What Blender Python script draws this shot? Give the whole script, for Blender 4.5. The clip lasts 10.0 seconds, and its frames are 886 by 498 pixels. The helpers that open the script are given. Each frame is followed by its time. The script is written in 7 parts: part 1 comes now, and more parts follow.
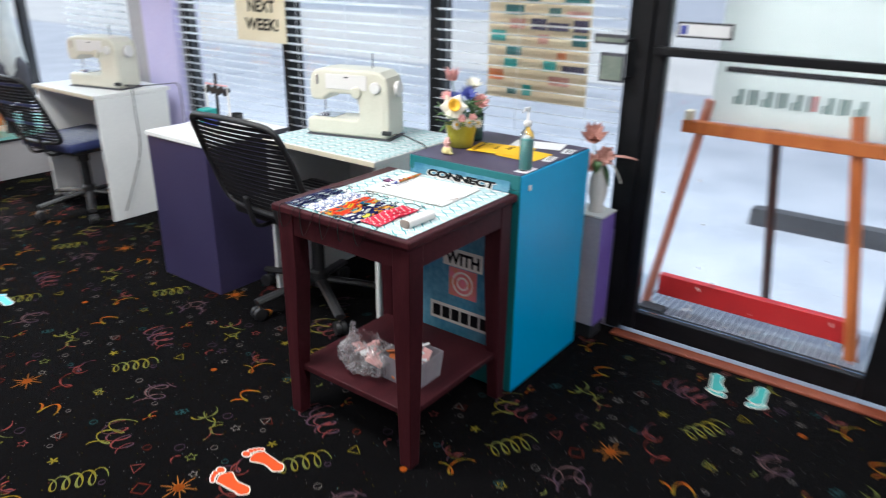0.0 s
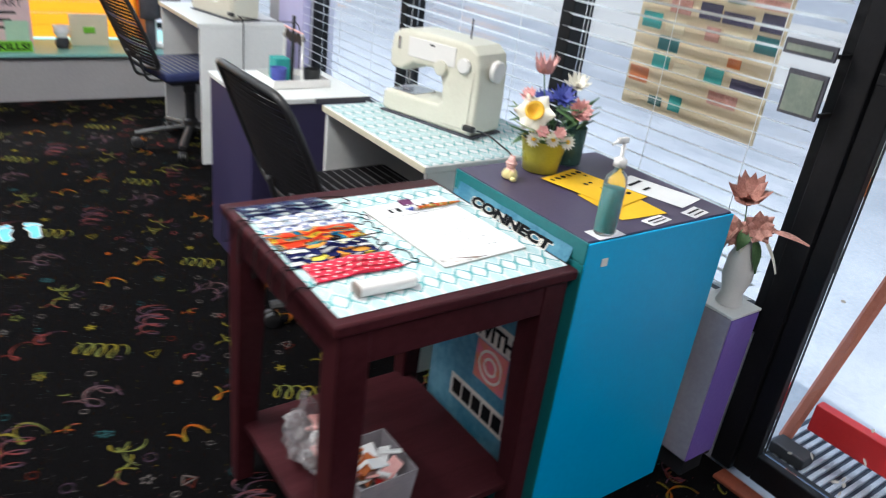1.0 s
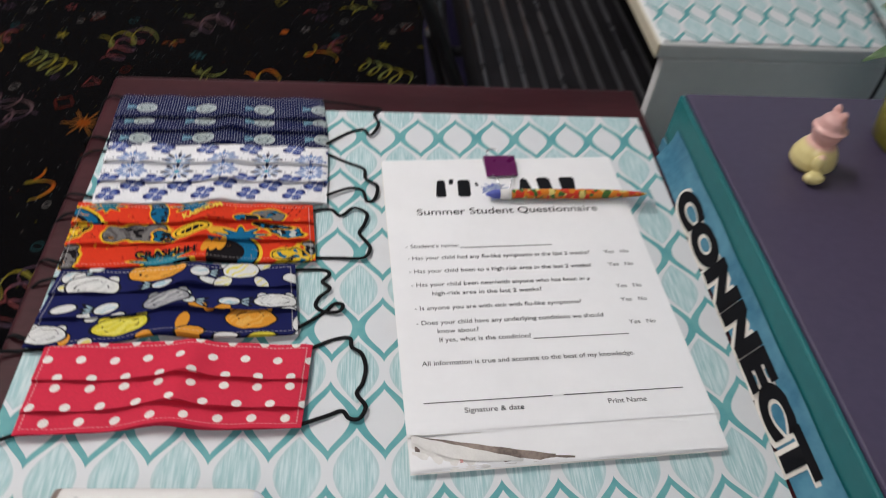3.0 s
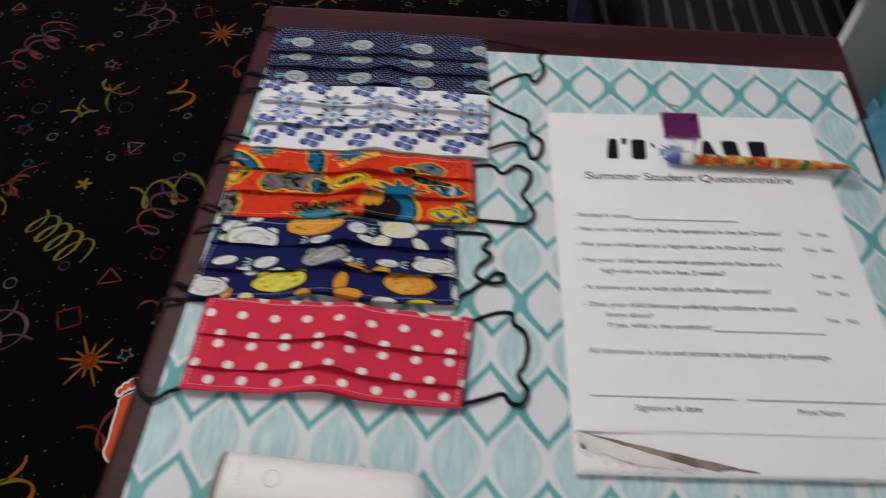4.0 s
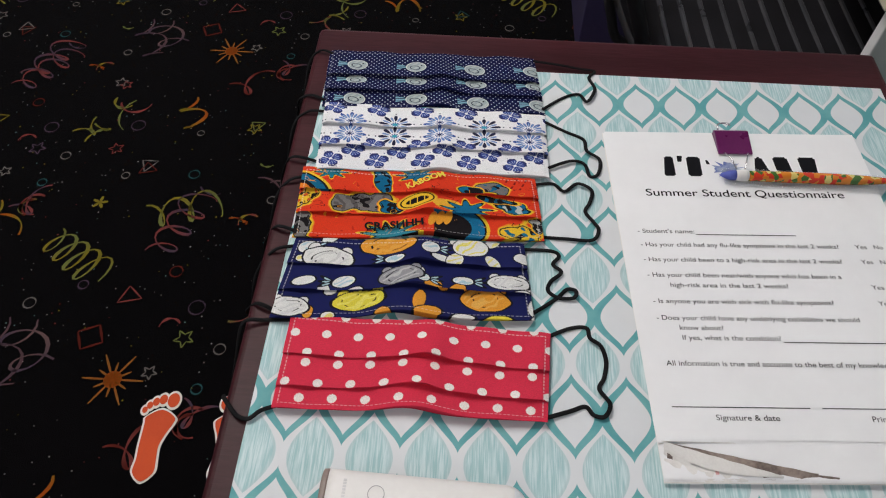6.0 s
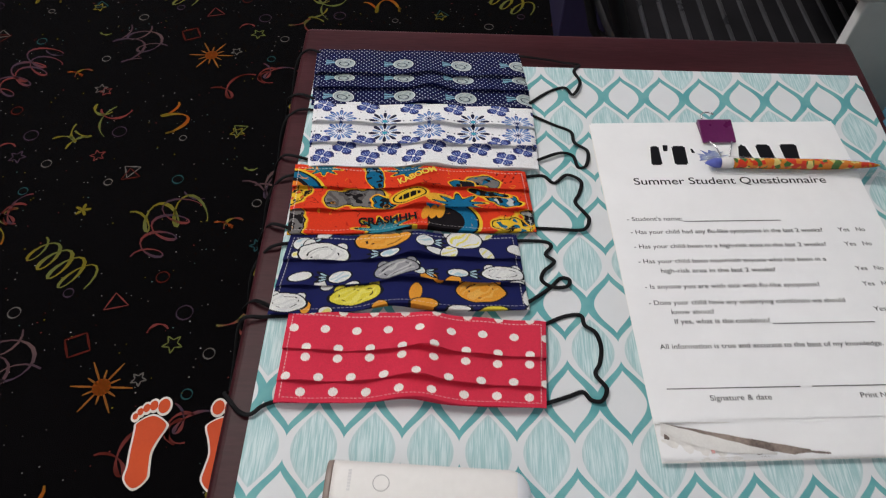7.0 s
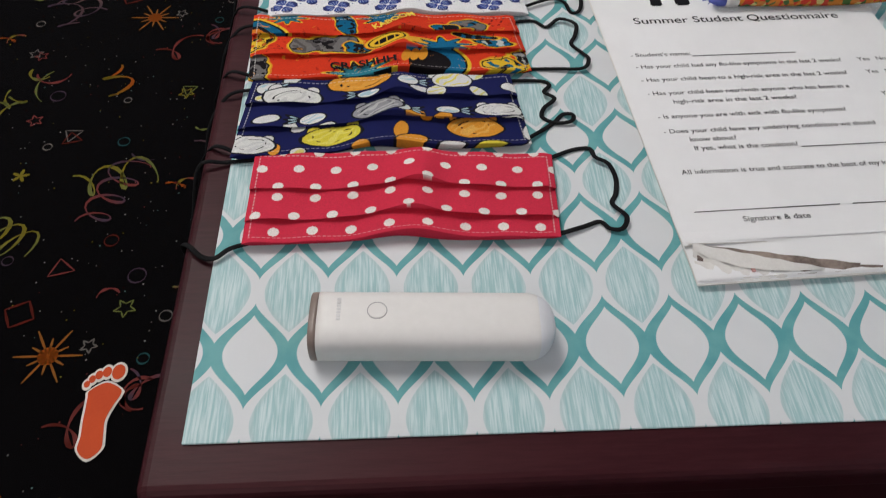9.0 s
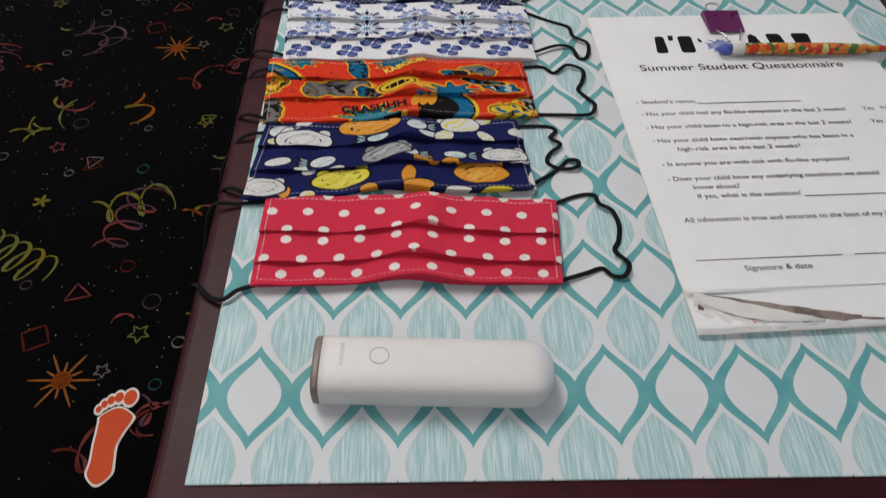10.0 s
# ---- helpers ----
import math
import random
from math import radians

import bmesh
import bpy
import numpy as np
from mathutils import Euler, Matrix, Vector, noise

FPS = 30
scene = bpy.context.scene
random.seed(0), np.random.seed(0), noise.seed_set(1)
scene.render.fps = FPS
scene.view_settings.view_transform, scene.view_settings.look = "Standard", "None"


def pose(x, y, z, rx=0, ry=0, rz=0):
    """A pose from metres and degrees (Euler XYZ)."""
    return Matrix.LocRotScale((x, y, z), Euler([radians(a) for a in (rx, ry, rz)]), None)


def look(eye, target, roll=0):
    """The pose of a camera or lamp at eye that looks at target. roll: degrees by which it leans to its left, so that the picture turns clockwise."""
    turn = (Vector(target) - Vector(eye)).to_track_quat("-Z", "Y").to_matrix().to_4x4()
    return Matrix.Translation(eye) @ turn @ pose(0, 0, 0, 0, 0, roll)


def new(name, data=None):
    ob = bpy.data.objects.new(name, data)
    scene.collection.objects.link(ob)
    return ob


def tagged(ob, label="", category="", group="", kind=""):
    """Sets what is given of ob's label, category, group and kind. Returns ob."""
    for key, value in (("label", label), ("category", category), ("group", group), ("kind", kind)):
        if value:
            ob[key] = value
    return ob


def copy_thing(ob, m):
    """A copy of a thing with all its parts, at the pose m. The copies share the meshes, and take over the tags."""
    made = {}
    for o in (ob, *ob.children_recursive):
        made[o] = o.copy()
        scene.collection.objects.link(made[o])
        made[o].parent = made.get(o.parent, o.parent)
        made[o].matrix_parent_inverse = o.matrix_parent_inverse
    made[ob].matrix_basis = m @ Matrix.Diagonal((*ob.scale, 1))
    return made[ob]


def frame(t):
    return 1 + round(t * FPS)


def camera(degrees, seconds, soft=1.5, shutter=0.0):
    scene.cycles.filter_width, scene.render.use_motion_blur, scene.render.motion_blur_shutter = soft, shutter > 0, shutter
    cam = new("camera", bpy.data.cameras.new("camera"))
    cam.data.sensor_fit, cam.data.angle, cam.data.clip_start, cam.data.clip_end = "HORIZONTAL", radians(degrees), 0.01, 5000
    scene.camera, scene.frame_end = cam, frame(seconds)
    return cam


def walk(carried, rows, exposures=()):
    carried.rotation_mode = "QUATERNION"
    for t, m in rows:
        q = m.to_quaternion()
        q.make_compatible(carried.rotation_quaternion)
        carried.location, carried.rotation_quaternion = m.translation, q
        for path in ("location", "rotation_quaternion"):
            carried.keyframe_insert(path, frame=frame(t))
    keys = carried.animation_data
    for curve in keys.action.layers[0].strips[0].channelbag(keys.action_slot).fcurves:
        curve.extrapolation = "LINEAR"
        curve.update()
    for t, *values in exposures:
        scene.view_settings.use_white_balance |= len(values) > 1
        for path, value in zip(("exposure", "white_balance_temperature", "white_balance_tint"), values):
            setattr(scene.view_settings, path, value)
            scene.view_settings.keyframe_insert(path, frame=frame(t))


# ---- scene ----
cam = camera(63.5, 10.0, soft=1.1, shutter=0.7)
PATH = [
    (0, (-1.344, -1.107, 1.425), (0.144, 0.003, 0.683), 0.7),
    (0.2, (-1.131, -1.107, 1.436), (0.256, 0.105, 0.657), 0.5),
    (0.4, (-0.95, -1.075, 1.427), (0.37, 0.183, 0.606), 3.0),
    (0.5, (-0.859, -1.027, 1.405), (0.39, 0.273, 0.54), 3.3),
    (0.6, (-0.776, -1.002, 1.414), (0.376, 0.363, 0.513), 3.1),
    (0.8, (-0.61, -0.929, 1.4), (0.448, 0.511, 0.5), 3.4),
    (0.9, (-0.524, -0.888, 1.384), (0.539, 0.568, 0.518), 4.9),
    (1, (-0.471, -0.855, 1.361), (0.636, 0.579, 0.512), 7.4),
    (1.2, (-0.326, -0.749, 1.353), (0.7, 0.664, 0.379), 6.1),
    (1.3, (-0.268, -0.703, 1.342), (0.674, 0.73, 0.312), 5.6),
    (1.5, (-0.152, -0.602, 1.316), (0.625, 0.914, 0.268), 5.3),
    (1.7, (-0.051, -0.499, 1.284), (0.562, 1.022, 0.139), 7.0),
    (2, (0.055, -0.371, 1.257), (0.523, 1.139, 0.031), 7.6),
    (2.2, (0.108, -0.288, 1.235), (0.558, 1.215, -0.005), 7.2),
    (3.3, (0.277, -0.063, 1.169), (0.37, 1.197, -0.381), 4.7),
    (3.5, (0.278, -0.053, 1.164), (0.305, 1.16, -0.426), 2.7),
    (4, (0.215, -0.033, 1.173), (0.134, 1.125, -0.455), 0.7),
    (4.5, (0.178, -0.028, 1.178), (0.076, 1.166, -0.423), 1.7),
    (5, (0.167, -0.023, 1.177), (0.086, 1.174, -0.423), 2.3),
    (5.5, (0.158, -0.035, 1.183), (0.097, 1.148, -0.428), 2.0),
    (7, (0.143, -0.051, 1.189), (0.147, 1.139, -0.419), 1.7),
    (7.5, (0.135, -0.079, 1.187), (0.188, 1.061, -0.456), 3.4),
    (8, (0.121, -0.103, 1.156), (0.189, 0.979, -0.524), 2.0),
    (8.5, (0.119, -0.101, 1.095), (0.22, 0.997, -0.574), 3.0),
    (9, (0.123, -0.102, 1.068), (0.242, 1.103, -0.524), 3.4),
    (9.5, (0.127, -0.101, 1.075), (0.223, 1.119, -0.506), 3.5),
    (10, (0.129, -0.098, 1.081), (0.207, 1.164, -0.469), 2.7),
]
walk(cam, [(t, look(eye, target, roll)) for t, eye, target, roll in PATH],
     exposures=((0.0, 0.04, 6080, 7), (0.5, -0.20, 6060, 6), (0.8, -0.20, 6100, 6), (1.0, -0.06, 6150, 7), (1.5, -0.14, 6200, 8), (2.0, -0.34, 6300, 9), (2.2, -0.46, 6320, 10),
                (3.3, -1.34, 6420, 13), (4.0, -1.46, 6420, 13), (4.5, -1.38, 6420, 13), (5.2, -1.22, 6400, 12), (7.5, -1.24, 6400, 12), (9.0, -1.33, 6400, 12), (10.0, -1.37, 6400, 12)))

# ---- world, sun, exposure ----
world = bpy.data.worlds.new("world")
scene.world = world
world.use_nodes = True
wn = world.node_tree
sky = wn.nodes.new("ShaderNodeTexSky")
sky.sky_type, sky.sun_disc = "NISHITA", False
sky.sun_elevation, sky.sun_rotation = radians(48), radians(-12)
wn.links.new(sky.outputs[0], wn.nodes["Background"].inputs[0])
wn.nodes["Background"].inputs[1].default_value = 0.14

sun = new("sun", bpy.data.lights.new("sun", "SUN"))
sun.data.energy, sun.data.angle, sun.data.color = 3.9, radians(0.6), (1.0, 0.95, 0.88)
sun.matrix_world = look((-1.2, 6.0, 7.0), (0, 0, 0))


def area_lamp(name, m, sx, sy, energy, color=(1, 1, 1)):
    ob = new(name, bpy.data.lights.new(name, "AREA"))
    ob.data.shape, ob.data.size, ob.data.size_y, ob.data.energy, ob.data.color = "RECTANGLE", sx, sy, energy, color
    ob.matrix_world = m
    return ob


# Lamps added outside to boost sky light on the blue end panel and yellow slats.
area_lamp("sky_fill_door", look((2.5, -0.75, 2.95), (0.8, -0.05, 0.4)), 1.2, 1.2, 24, (0.84, 0.92, 1.0))
area_lamp("sky_fill_back", look((-0.3, 6.3, 2.9), (-0.3, 4.6, 0.6)), 3.4, 1.0, 210, (0.92, 0.96, 1.0))
# sky stand-in lamp over the shop front, and assumed fluorescent troffers on the unseen ceiling
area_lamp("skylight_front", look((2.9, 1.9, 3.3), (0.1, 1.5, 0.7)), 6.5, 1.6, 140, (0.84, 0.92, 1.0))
# The third troffer is added to brighten the counter's and table's front faces.
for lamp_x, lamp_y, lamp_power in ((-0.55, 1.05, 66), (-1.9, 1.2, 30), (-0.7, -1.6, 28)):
    area_lamp("assumed_troffer_lamp", look((lamp_x, lamp_y, 2.66), (lamp_x, lamp_y, 0)), 0.55, 1.15, lamp_power, (1.0, 0.96, 0.9))


# ---- materials ----
class S:
    """A node socket with arithmetic."""
    def __init__(self, tree, sock):
        self.tree, self.sock = tree, sock

    def op(self, kind, *others):
        node = self.tree.nodes.new("ShaderNodeMath")
        node.operation = kind
        for i, v in enumerate((self, *others)):
            if isinstance(v, S):
                self.tree.links.new(v.sock, node.inputs[i])
            else:
                node.inputs[i].default_value = v
        return S(self.tree, node.outputs[0])

    def __add__(self, o): return self.op("ADD", o)
    def __sub__(self, o): return self.op("SUBTRACT", o)
    def __mul__(self, o): return self.op("MULTIPLY", o)
    def __truediv__(self, o): return self.op("DIVIDE", o)
    def less(self, o): return self.op("LESS_THAN", o)
    def more(self, o): return self.op("GREATER_THAN", o)
    def abs(self): return self.op("ABSOLUTE")
    def ramp(self, a, b):
        node = self.tree.nodes.new("ShaderNodeMapRange")
        node.interpolation_type = "SMOOTHSTEP"
        self.tree.links.new(self.sock, node.inputs[0])
        node.inputs[1].default_value, node.inputs[2].default_value = a, b
        return S(self.tree, node.outputs[0])


def mat(name, color, rough=0.5, metal=0.0, **kw):
    m = bpy.data.materials.new(name)
    m.use_nodes = True
    b = m.node_tree.nodes["Principled BSDF"]
    b.inputs["Base Color"].default_value = (*color, 1)
    b.inputs["Roughness"].default_value, b.inputs["Metallic"].default_value = rough, metal
    for k, v in kw.items():
        b.inputs[k.replace("_", " ")].default_value = v
    return m


def coords(m, kind="Object", scale=(1, 1, 1)):
    t = m.node_tree
    tc, mp = t.nodes.new("ShaderNodeTexCoord"), t.nodes.new("ShaderNodeMapping")
    mp.inputs["Scale"].default_value = scale
    t.links.new(tc.outputs[kind], mp.inputs[0])
    return mp.outputs[0]


def noise_tex(m, scale, detail=4, stretch=(1, 1, 1), rough=0.55):
    t = m.node_tree
    n = t.nodes.new("ShaderNodeTexNoise")
    n.inputs["Scale"].default_value, n.inputs["Detail"].default_value, n.inputs["Roughness"].default_value = scale, detail, rough
    t.links.new(coords(m, "Object", stretch), n.inputs["Vector"])
    return S(t, n.outputs[0])


def mixc(m, fac, a, b):
    t = m.node_tree
    n = t.nodes.new("ShaderNodeMix")
    n.data_type = "RGBA"
    for i, v in ((0, fac), (6, a), (7, b)):
        if isinstance(v, S):
            t.links.new(v.sock, n.inputs[i])
        elif isinstance(v, (int, float)):
            n.inputs[i].default_value = v
        else:
            n.inputs[i].default_value = (*v[:3], 1)
    return S(t, n.outputs[2])


def base(m, col):
    m.node_tree.links.new(col.sock, m.node_tree.nodes["Principled BSDF"].inputs["Base Color"])


def bump(m, height, strength=0.3, dist=0.001):
    t = m.node_tree
    n = t.nodes.new("ShaderNodeBump")
    n.inputs["Strength"].default_value, n.inputs["Distance"].default_value = strength, dist
    t.links.new(height.sock, n.inputs["Height"])
    t.links.new(n.outputs[0], t.nodes["Principled BSDF"].inputs["Normal"])


def rough_by(m, s, lo, hi):
    t = m.node_tree
    n = t.nodes.new("ShaderNodeMapRange")
    n.inputs[3].default_value, n.inputs[4].default_value = lo, hi
    t.links.new(s.sock, n.inputs[0])
    t.links.new(n.outputs[0], t.nodes["Principled BSDF"].inputs["Roughness"])


def worn(name, c1, c2, rough=0.5, scale=6, fine=90, metal=0.0, bumps=0.15, stretch=(1, 1, 1), **kw):
    """Paint, plastic, wood or plaster: two scales of variation and fine relief."""
    m = mat(name, c1, rough, metal, **kw)
    big, small = noise_tex(m, scale, 5, stretch), noise_tex(m, fine, 3, stretch)
    f = (big * 0.65 + small * 0.35).ramp(0.32, 0.68)
    base(m, mixc(m, f, c1, c2))
    rough_by(m, big, max(rough - 0.12, 0.03), min(rough + 0.12, 1))
    bump(m, small, bumps, 0.0008)
    return m


def painted(name, rough=0.8, **kw):
    """Takes the colour woven or printed into the mesh."""
    m = mat(name, (1, 1, 1), rough, **kw)
    t = m.node_tree
    a = t.nodes.new("ShaderNodeVertexColor")
    a.layer_name = "print"
    n = noise_tex(m, 1400, 2)
    base(m, mixc(m, n.ramp(0.3, 0.7) * 0.22, S(t, a.outputs[0]), (0.02, 0.02, 0.02)))
    bump(m, n, 0.35, 0.0004)
    return m


MAHOGANY = worn("mahogany", (0.029, 0.0060, 0.0085), (0.054, 0.0125, 0.0165), 0.42, 3, 60, stretch=(1, 9, 1), bumps=0.14, Specular_IOR_Level=0.12)
CARPET = mat("carpet", (0.006, 0.005, 0.006), 0.97, Specular_IOR_Level=0.03, Sheen_Weight=0.010, Sheen_Roughness=0.5)
_n = noise_tex(CARPET, 700, 3)
_b = noise_tex(CARPET, 2.2, 4)
base(CARPET, mixc(CARPET, _n * 0.6 + _b * 0.4, (0.0010, 0.0009, 0.0012), (0.0040, 0.0034, 0.0040)))
bump(CARPET, _n, 0.8, 0.003)
CARPET_PRINT = painted("carpet_yarn", 0.95, Specular_IOR_Level=0.03)
FABRIC = painted("printed_cotton", 0.95, Specular_IOR_Level=0.04)
WALL = worn("wall_paint", (0.62, 0.60, 0.68), (0.70, 0.69, 0.75), 0.8, 1.5, 60, bumps=0.1)
LAVENDER = worn("lavender_paint", (0.52, 0.48, 0.74), (0.60, 0.56, 0.80), 0.7, 2, 60)
GREY_PAINT = worn("grey_paint", (0.36, 0.35, 0.36), (0.43, 0.42, 0.43), 0.7, 2, 60)
CEILING = worn("ceiling_tile", (0.72, 0.72, 0.70), (0.80, 0.80, 0.78), 0.9, 4, 150, bumps=0.4)
BLACK_METAL = worn("black_metal", (0.004, 0.004, 0.005), (0.010, 0.010, 0.012), 0.5, 6, 120, bumps=0.1, Specular_IOR_Level=0.22)
BLACK_PLASTIC = worn("black_plastic", (0.010, 0.010, 0.012), (0.022, 0.022, 0.024), 0.5, 8, 200)
ELASTIC = worn("black_elastic", (0.006, 0.006, 0.007), (0.014, 0.014, 0.015), 0.85, 60, 900, bumps=0.5, Specular_IOR_Level=0.1)
PURPLE = worn("purple_laminate", (0.032, 0.026, 0.074), (0.044, 0.037, 0.094), 0.42, 2, 80, bumps=0.06)
PLUM_TOP = worn("plum_counter_top", (0.056, 0.044, 0.086), (0.073, 0.058, 0.108), 0.45, 3, 120, bumps=0.1)
TEAL = worn("teal_paint", (0.006, 0.125, 0.135), (0.010, 0.155, 0.165), 0.45, 3, 90, bumps=0.12)
BLUE = worn("blue_paint", (0.002, 0.34, 0.66), (0.004, 0.40, 0.73), 0.42, 2.5, 90, bumps=0.12)
WHITE_LAM = worn("white_laminate", (0.74, 0.75, 0.75), (0.81, 0.82, 0.81), 0.4, 2, 70, bumps=0.05)
EDGE_BAND = worn("cream_edge_band", (0.55, 0.50, 0.38), (0.64, 0.59, 0.46), 0.5, 5, 100)
CREAM = worn("cream_plastic", (0.62, 0.60, 0.50), (0.70, 0.68, 0.58), 0.35, 4, 120, bumps=0.04)
WHITE_PLASTIC = worn("white_plastic", (0.72, 0.70, 0.68), (0.77, 0.75, 0.73), 0.45, 4, 200, bumps=0.02)
TAUPE = worn("taupe_cap", (0.20, 0.15, 0.13), (0.26, 0.20, 0.17), 0.4, 8, 200)
STEEL = mat("steel", (0.6, 0.6, 0.62), 0.25, 1.0)
PAPER = worn("paper", (0.80, 0.80, 0.81), (0.84, 0.84, 0.85), 0.75, 12, 60, bumps=0.02)
PAPER_OLD = worn("paper_edges", (0.70, 0.68, 0.65), (0.79, 0.77, 0.74), 0.8, 40, 700)
INK = mat("black_ink", (0.006, 0.006, 0.008), 0.7, Specular_IOR_Level=0.12)
GREY_INK = mat("grey_ink", (0.026, 0.026, 0.029), 0.8, Specular_IOR_Level=0.12)
RED_PAINT = worn("red_paint", (0.42, 0.010, 0.012), (0.55, 0.02, 0.02), 0.45, 5, 100)
ORANGE_WOOD = worn("orange_wood", (0.42, 0.10, 0.02), (0.58, 0.17, 0.04), 0.5, 4, 60, stretch=(6, 6, 1))
DARK_WOOD = worn("dark_wood", (0.05, 0.022, 0.016), (0.09, 0.04, 0.03), 0.5, 4, 60, stretch=(6, 6, 1))
BLIND = worn("blind_slat_white", (0.78, 0.80, 0.84), (0.84, 0.86, 0.88), 0.4, 6, 120, bumps=0.03)
_t = BLIND.node_tree
_tr, _mx = _t.nodes.new("ShaderNodeBsdfTranslucent"), _t.nodes.new("ShaderNodeMixShader")
_tr.inputs[0].default_value, _mx.inputs[0].default_value = (0.86, 0.86, 0.84, 1), 0.45
_t.links.new(_t.nodes["Principled BSDF"].outputs[0], _mx.inputs[1])
_t.links.new(_tr.outputs[0], _mx.inputs[2])
_t.links.new(_mx.outputs[0], _t.nodes["Material Output"].inputs[0])
BEIGE_BOARD = worn("beige_board", (0.56, 0.46, 0.30), (0.66, 0.55, 0.38), 0.7, 4, 90)
CARD = worn("cream_card", (0.68, 0.60, 0.42), (0.75, 0.67, 0.5), 0.7, 5, 120)
YELLOW_PAPER = worn("yellow_paper", (0.80, 0.46, 0.008), (0.86, 0.52, 0.015), 0.7, 8, 300)
POT = worn("lime_ceramic", (0.36, 0.33, 0.03), (0.45, 0.41, 0.05), 0.3, 6, 160)
LEAF = worn("leaf", (0.04, 0.10, 0.03), (0.10, 0.18, 0.07), 0.5, 30, 200)
SILK_YELLOW = worn("silk_yellow", (0.80, 0.42, 0.02), (0.88, 0.55, 0.05), 0.6, 40, 300)
SILK_WHITE = worn("silk_white", (0.78, 0.74, 0.62), (0.84, 0.82, 0.74), 0.6, 40, 300)
SILK_PINK = worn("silk_pink", (0.72, 0.34, 0.33), (0.82, 0.48, 0.45), 0.6, 40, 300)
SILK_BLUE = worn("silk_blue", (0.05, 0.06, 0.32), (0.10, 0.13, 0.48), 0.6, 40, 300)
SILK_BROWN = worn("silk_brown_pink", (0.30, 0.12, 0.09), (0.62, 0.33, 0.28), 0.6, 25, 200)
CONCRETE = worn("sunlit_concrete", (0.32, 0.35, 0.40), (0.44, 0.47, 0.52), 0.6, 1.6, 40, bumps=0.4)
PALE_ROAD = worn("sun_bleached_concrete_road", (0.50, 0.50, 0.49), (0.60, 0.60, 0.58), 0.85, 0.5, 80)
NAVY_SEAT = worn("navy_mesh", (0.010, 0.016, 0.075), (0.018, 0.028, 0.11), 0.7, 20, 500, bumps=0.5)
# Seat straps: black lifted to grey, with reflected light put into the colour.
STRAP = worn("sheen_grey_strap", (0.035, 0.035, 0.040), (0.070, 0.070, 0.075), 0.30, 20, 300)
CHARCOAL = worn("charcoal_cloth", (0.008, 0.0075, 0.009), (0.016, 0.015, 0.018), 0.8, 20, 500, bumps=0.5, Specular_IOR_Level=0.12)
LEDGE_TEAL = worn("pale_teal_ledge", (0.20, 0.50, 0.46), (0.28, 0.58, 0.54), 0.35, 3, 80)
# Mostly translucent, so that daylight from behind makes the yellow slats glow.
YELLOW_SLAT = worn("yellow_translucent_slat", (0.72, 0.34, 0.03), (0.86, 0.50, 0.09), 0.55, 3, 60, stretch=(1, 6, 6))
_t = YELLOW_SLAT.node_tree
_tr, _mx = _t.nodes.new("ShaderNodeBsdfTranslucent"), _t.nodes.new("ShaderNodeMixShader")
_tr.inputs[0].default_value, _mx.inputs[0].default_value = (1.0, 0.60, 0.13, 1), 0.75
_t.links.new(_t.nodes["Principled BSDF"].outputs[0], _mx.inputs[1])
_t.links.new(_tr.outputs[0], _mx.inputs[2])
_t.links.new(_mx.outputs[0], _t.nodes["Material Output"].inputs[0])
PINK_CARD = worn("pink_card", (0.74, 0.50, 0.54), (0.80, 0.60, 0.62), 0.7, 5, 100)
GREEN_CARD = worn("green_card", (0.16, 0.48, 0.02), (0.22, 0.56, 0.04), 0.6, 6, 120)
TULLE = worn("pale_tulle", (0.62, 0.66, 0.66), (0.74, 0.76, 0.74), 0.9, 14, 120, bumps=0.6)
GREY_CLOTH = worn("grey_cloth", (0.06, 0.06, 0.075), (0.10, 0.10, 0.12), 0.9, 14, 200, bumps=0.6)
STICKER_WHITE = mat("sticker_white", (0.72, 0.68, 0.62), 0.6, Specular_IOR_Level=0.2)
ORANGE_STICKER = worn("orange_sticker", (0.55, 0.060, 0.010), (0.60, 0.075, 0.014), 0.5, 12, 300, Specular_IOR_Level=0.15)
TEAL_STICKER = worn("teal_sticker", (0.035, 0.30, 0.28), (0.06, 0.36, 0.34), 0.5, 12, 300, Specular_IOR_Level=0.15)
BLUE_STICKER = worn("blue_sticker", (0.10, 0.52, 0.72), (0.14, 0.58, 0.78), 0.5, 12, 300, Specular_IOR_Level=0.15)
YELLOW_STICKER = worn("yellow_sticker", (0.75, 0.66, 0.02), (0.82, 0.72, 0.04), 0.5, 12, 300, Specular_IOR_Level=0.15)
MAGENTA = worn("purple_enamel", (0.105, 0.008, 0.075), (0.13, 0.012, 0.095), 0.3, 20, 300, bumps=0.03)
GLASS = mat("glass", (1, 1, 1), 0.02, 0, Transmission_Weight=1.0, IOR=1.45)
CLEAR = mat("clear_plastic", (0.93, 0.96, 0.97), 0.06, 0, Transmission_Weight=0.92, IOR=1.3)
FILM_BAG = worn("thin_plastic_film", (0.42, 0.40, 0.42), (0.62, 0.60, 0.62), 0.12, 30, 90, bumps=0.3)
_t = FILM_BAG.node_tree
_tr, _mx = _t.nodes.new("ShaderNodeBsdfTransparent"), _t.nodes.new("ShaderNodeMixShader")
_w = noise_tex(FILM_BAG, 34, 4).ramp(0.40, 0.70) * 0.42 + 0.20
_t.links.new(_w.sock, _mx.inputs[0])
_t.links.new(_tr.outputs[0], _mx.inputs[1])
_t.links.new(_t.nodes["Principled BSDF"].outputs[0], _mx.inputs[2])
_t.links.new(_mx.outputs[0], _t.nodes["Material Output"].inputs[0])
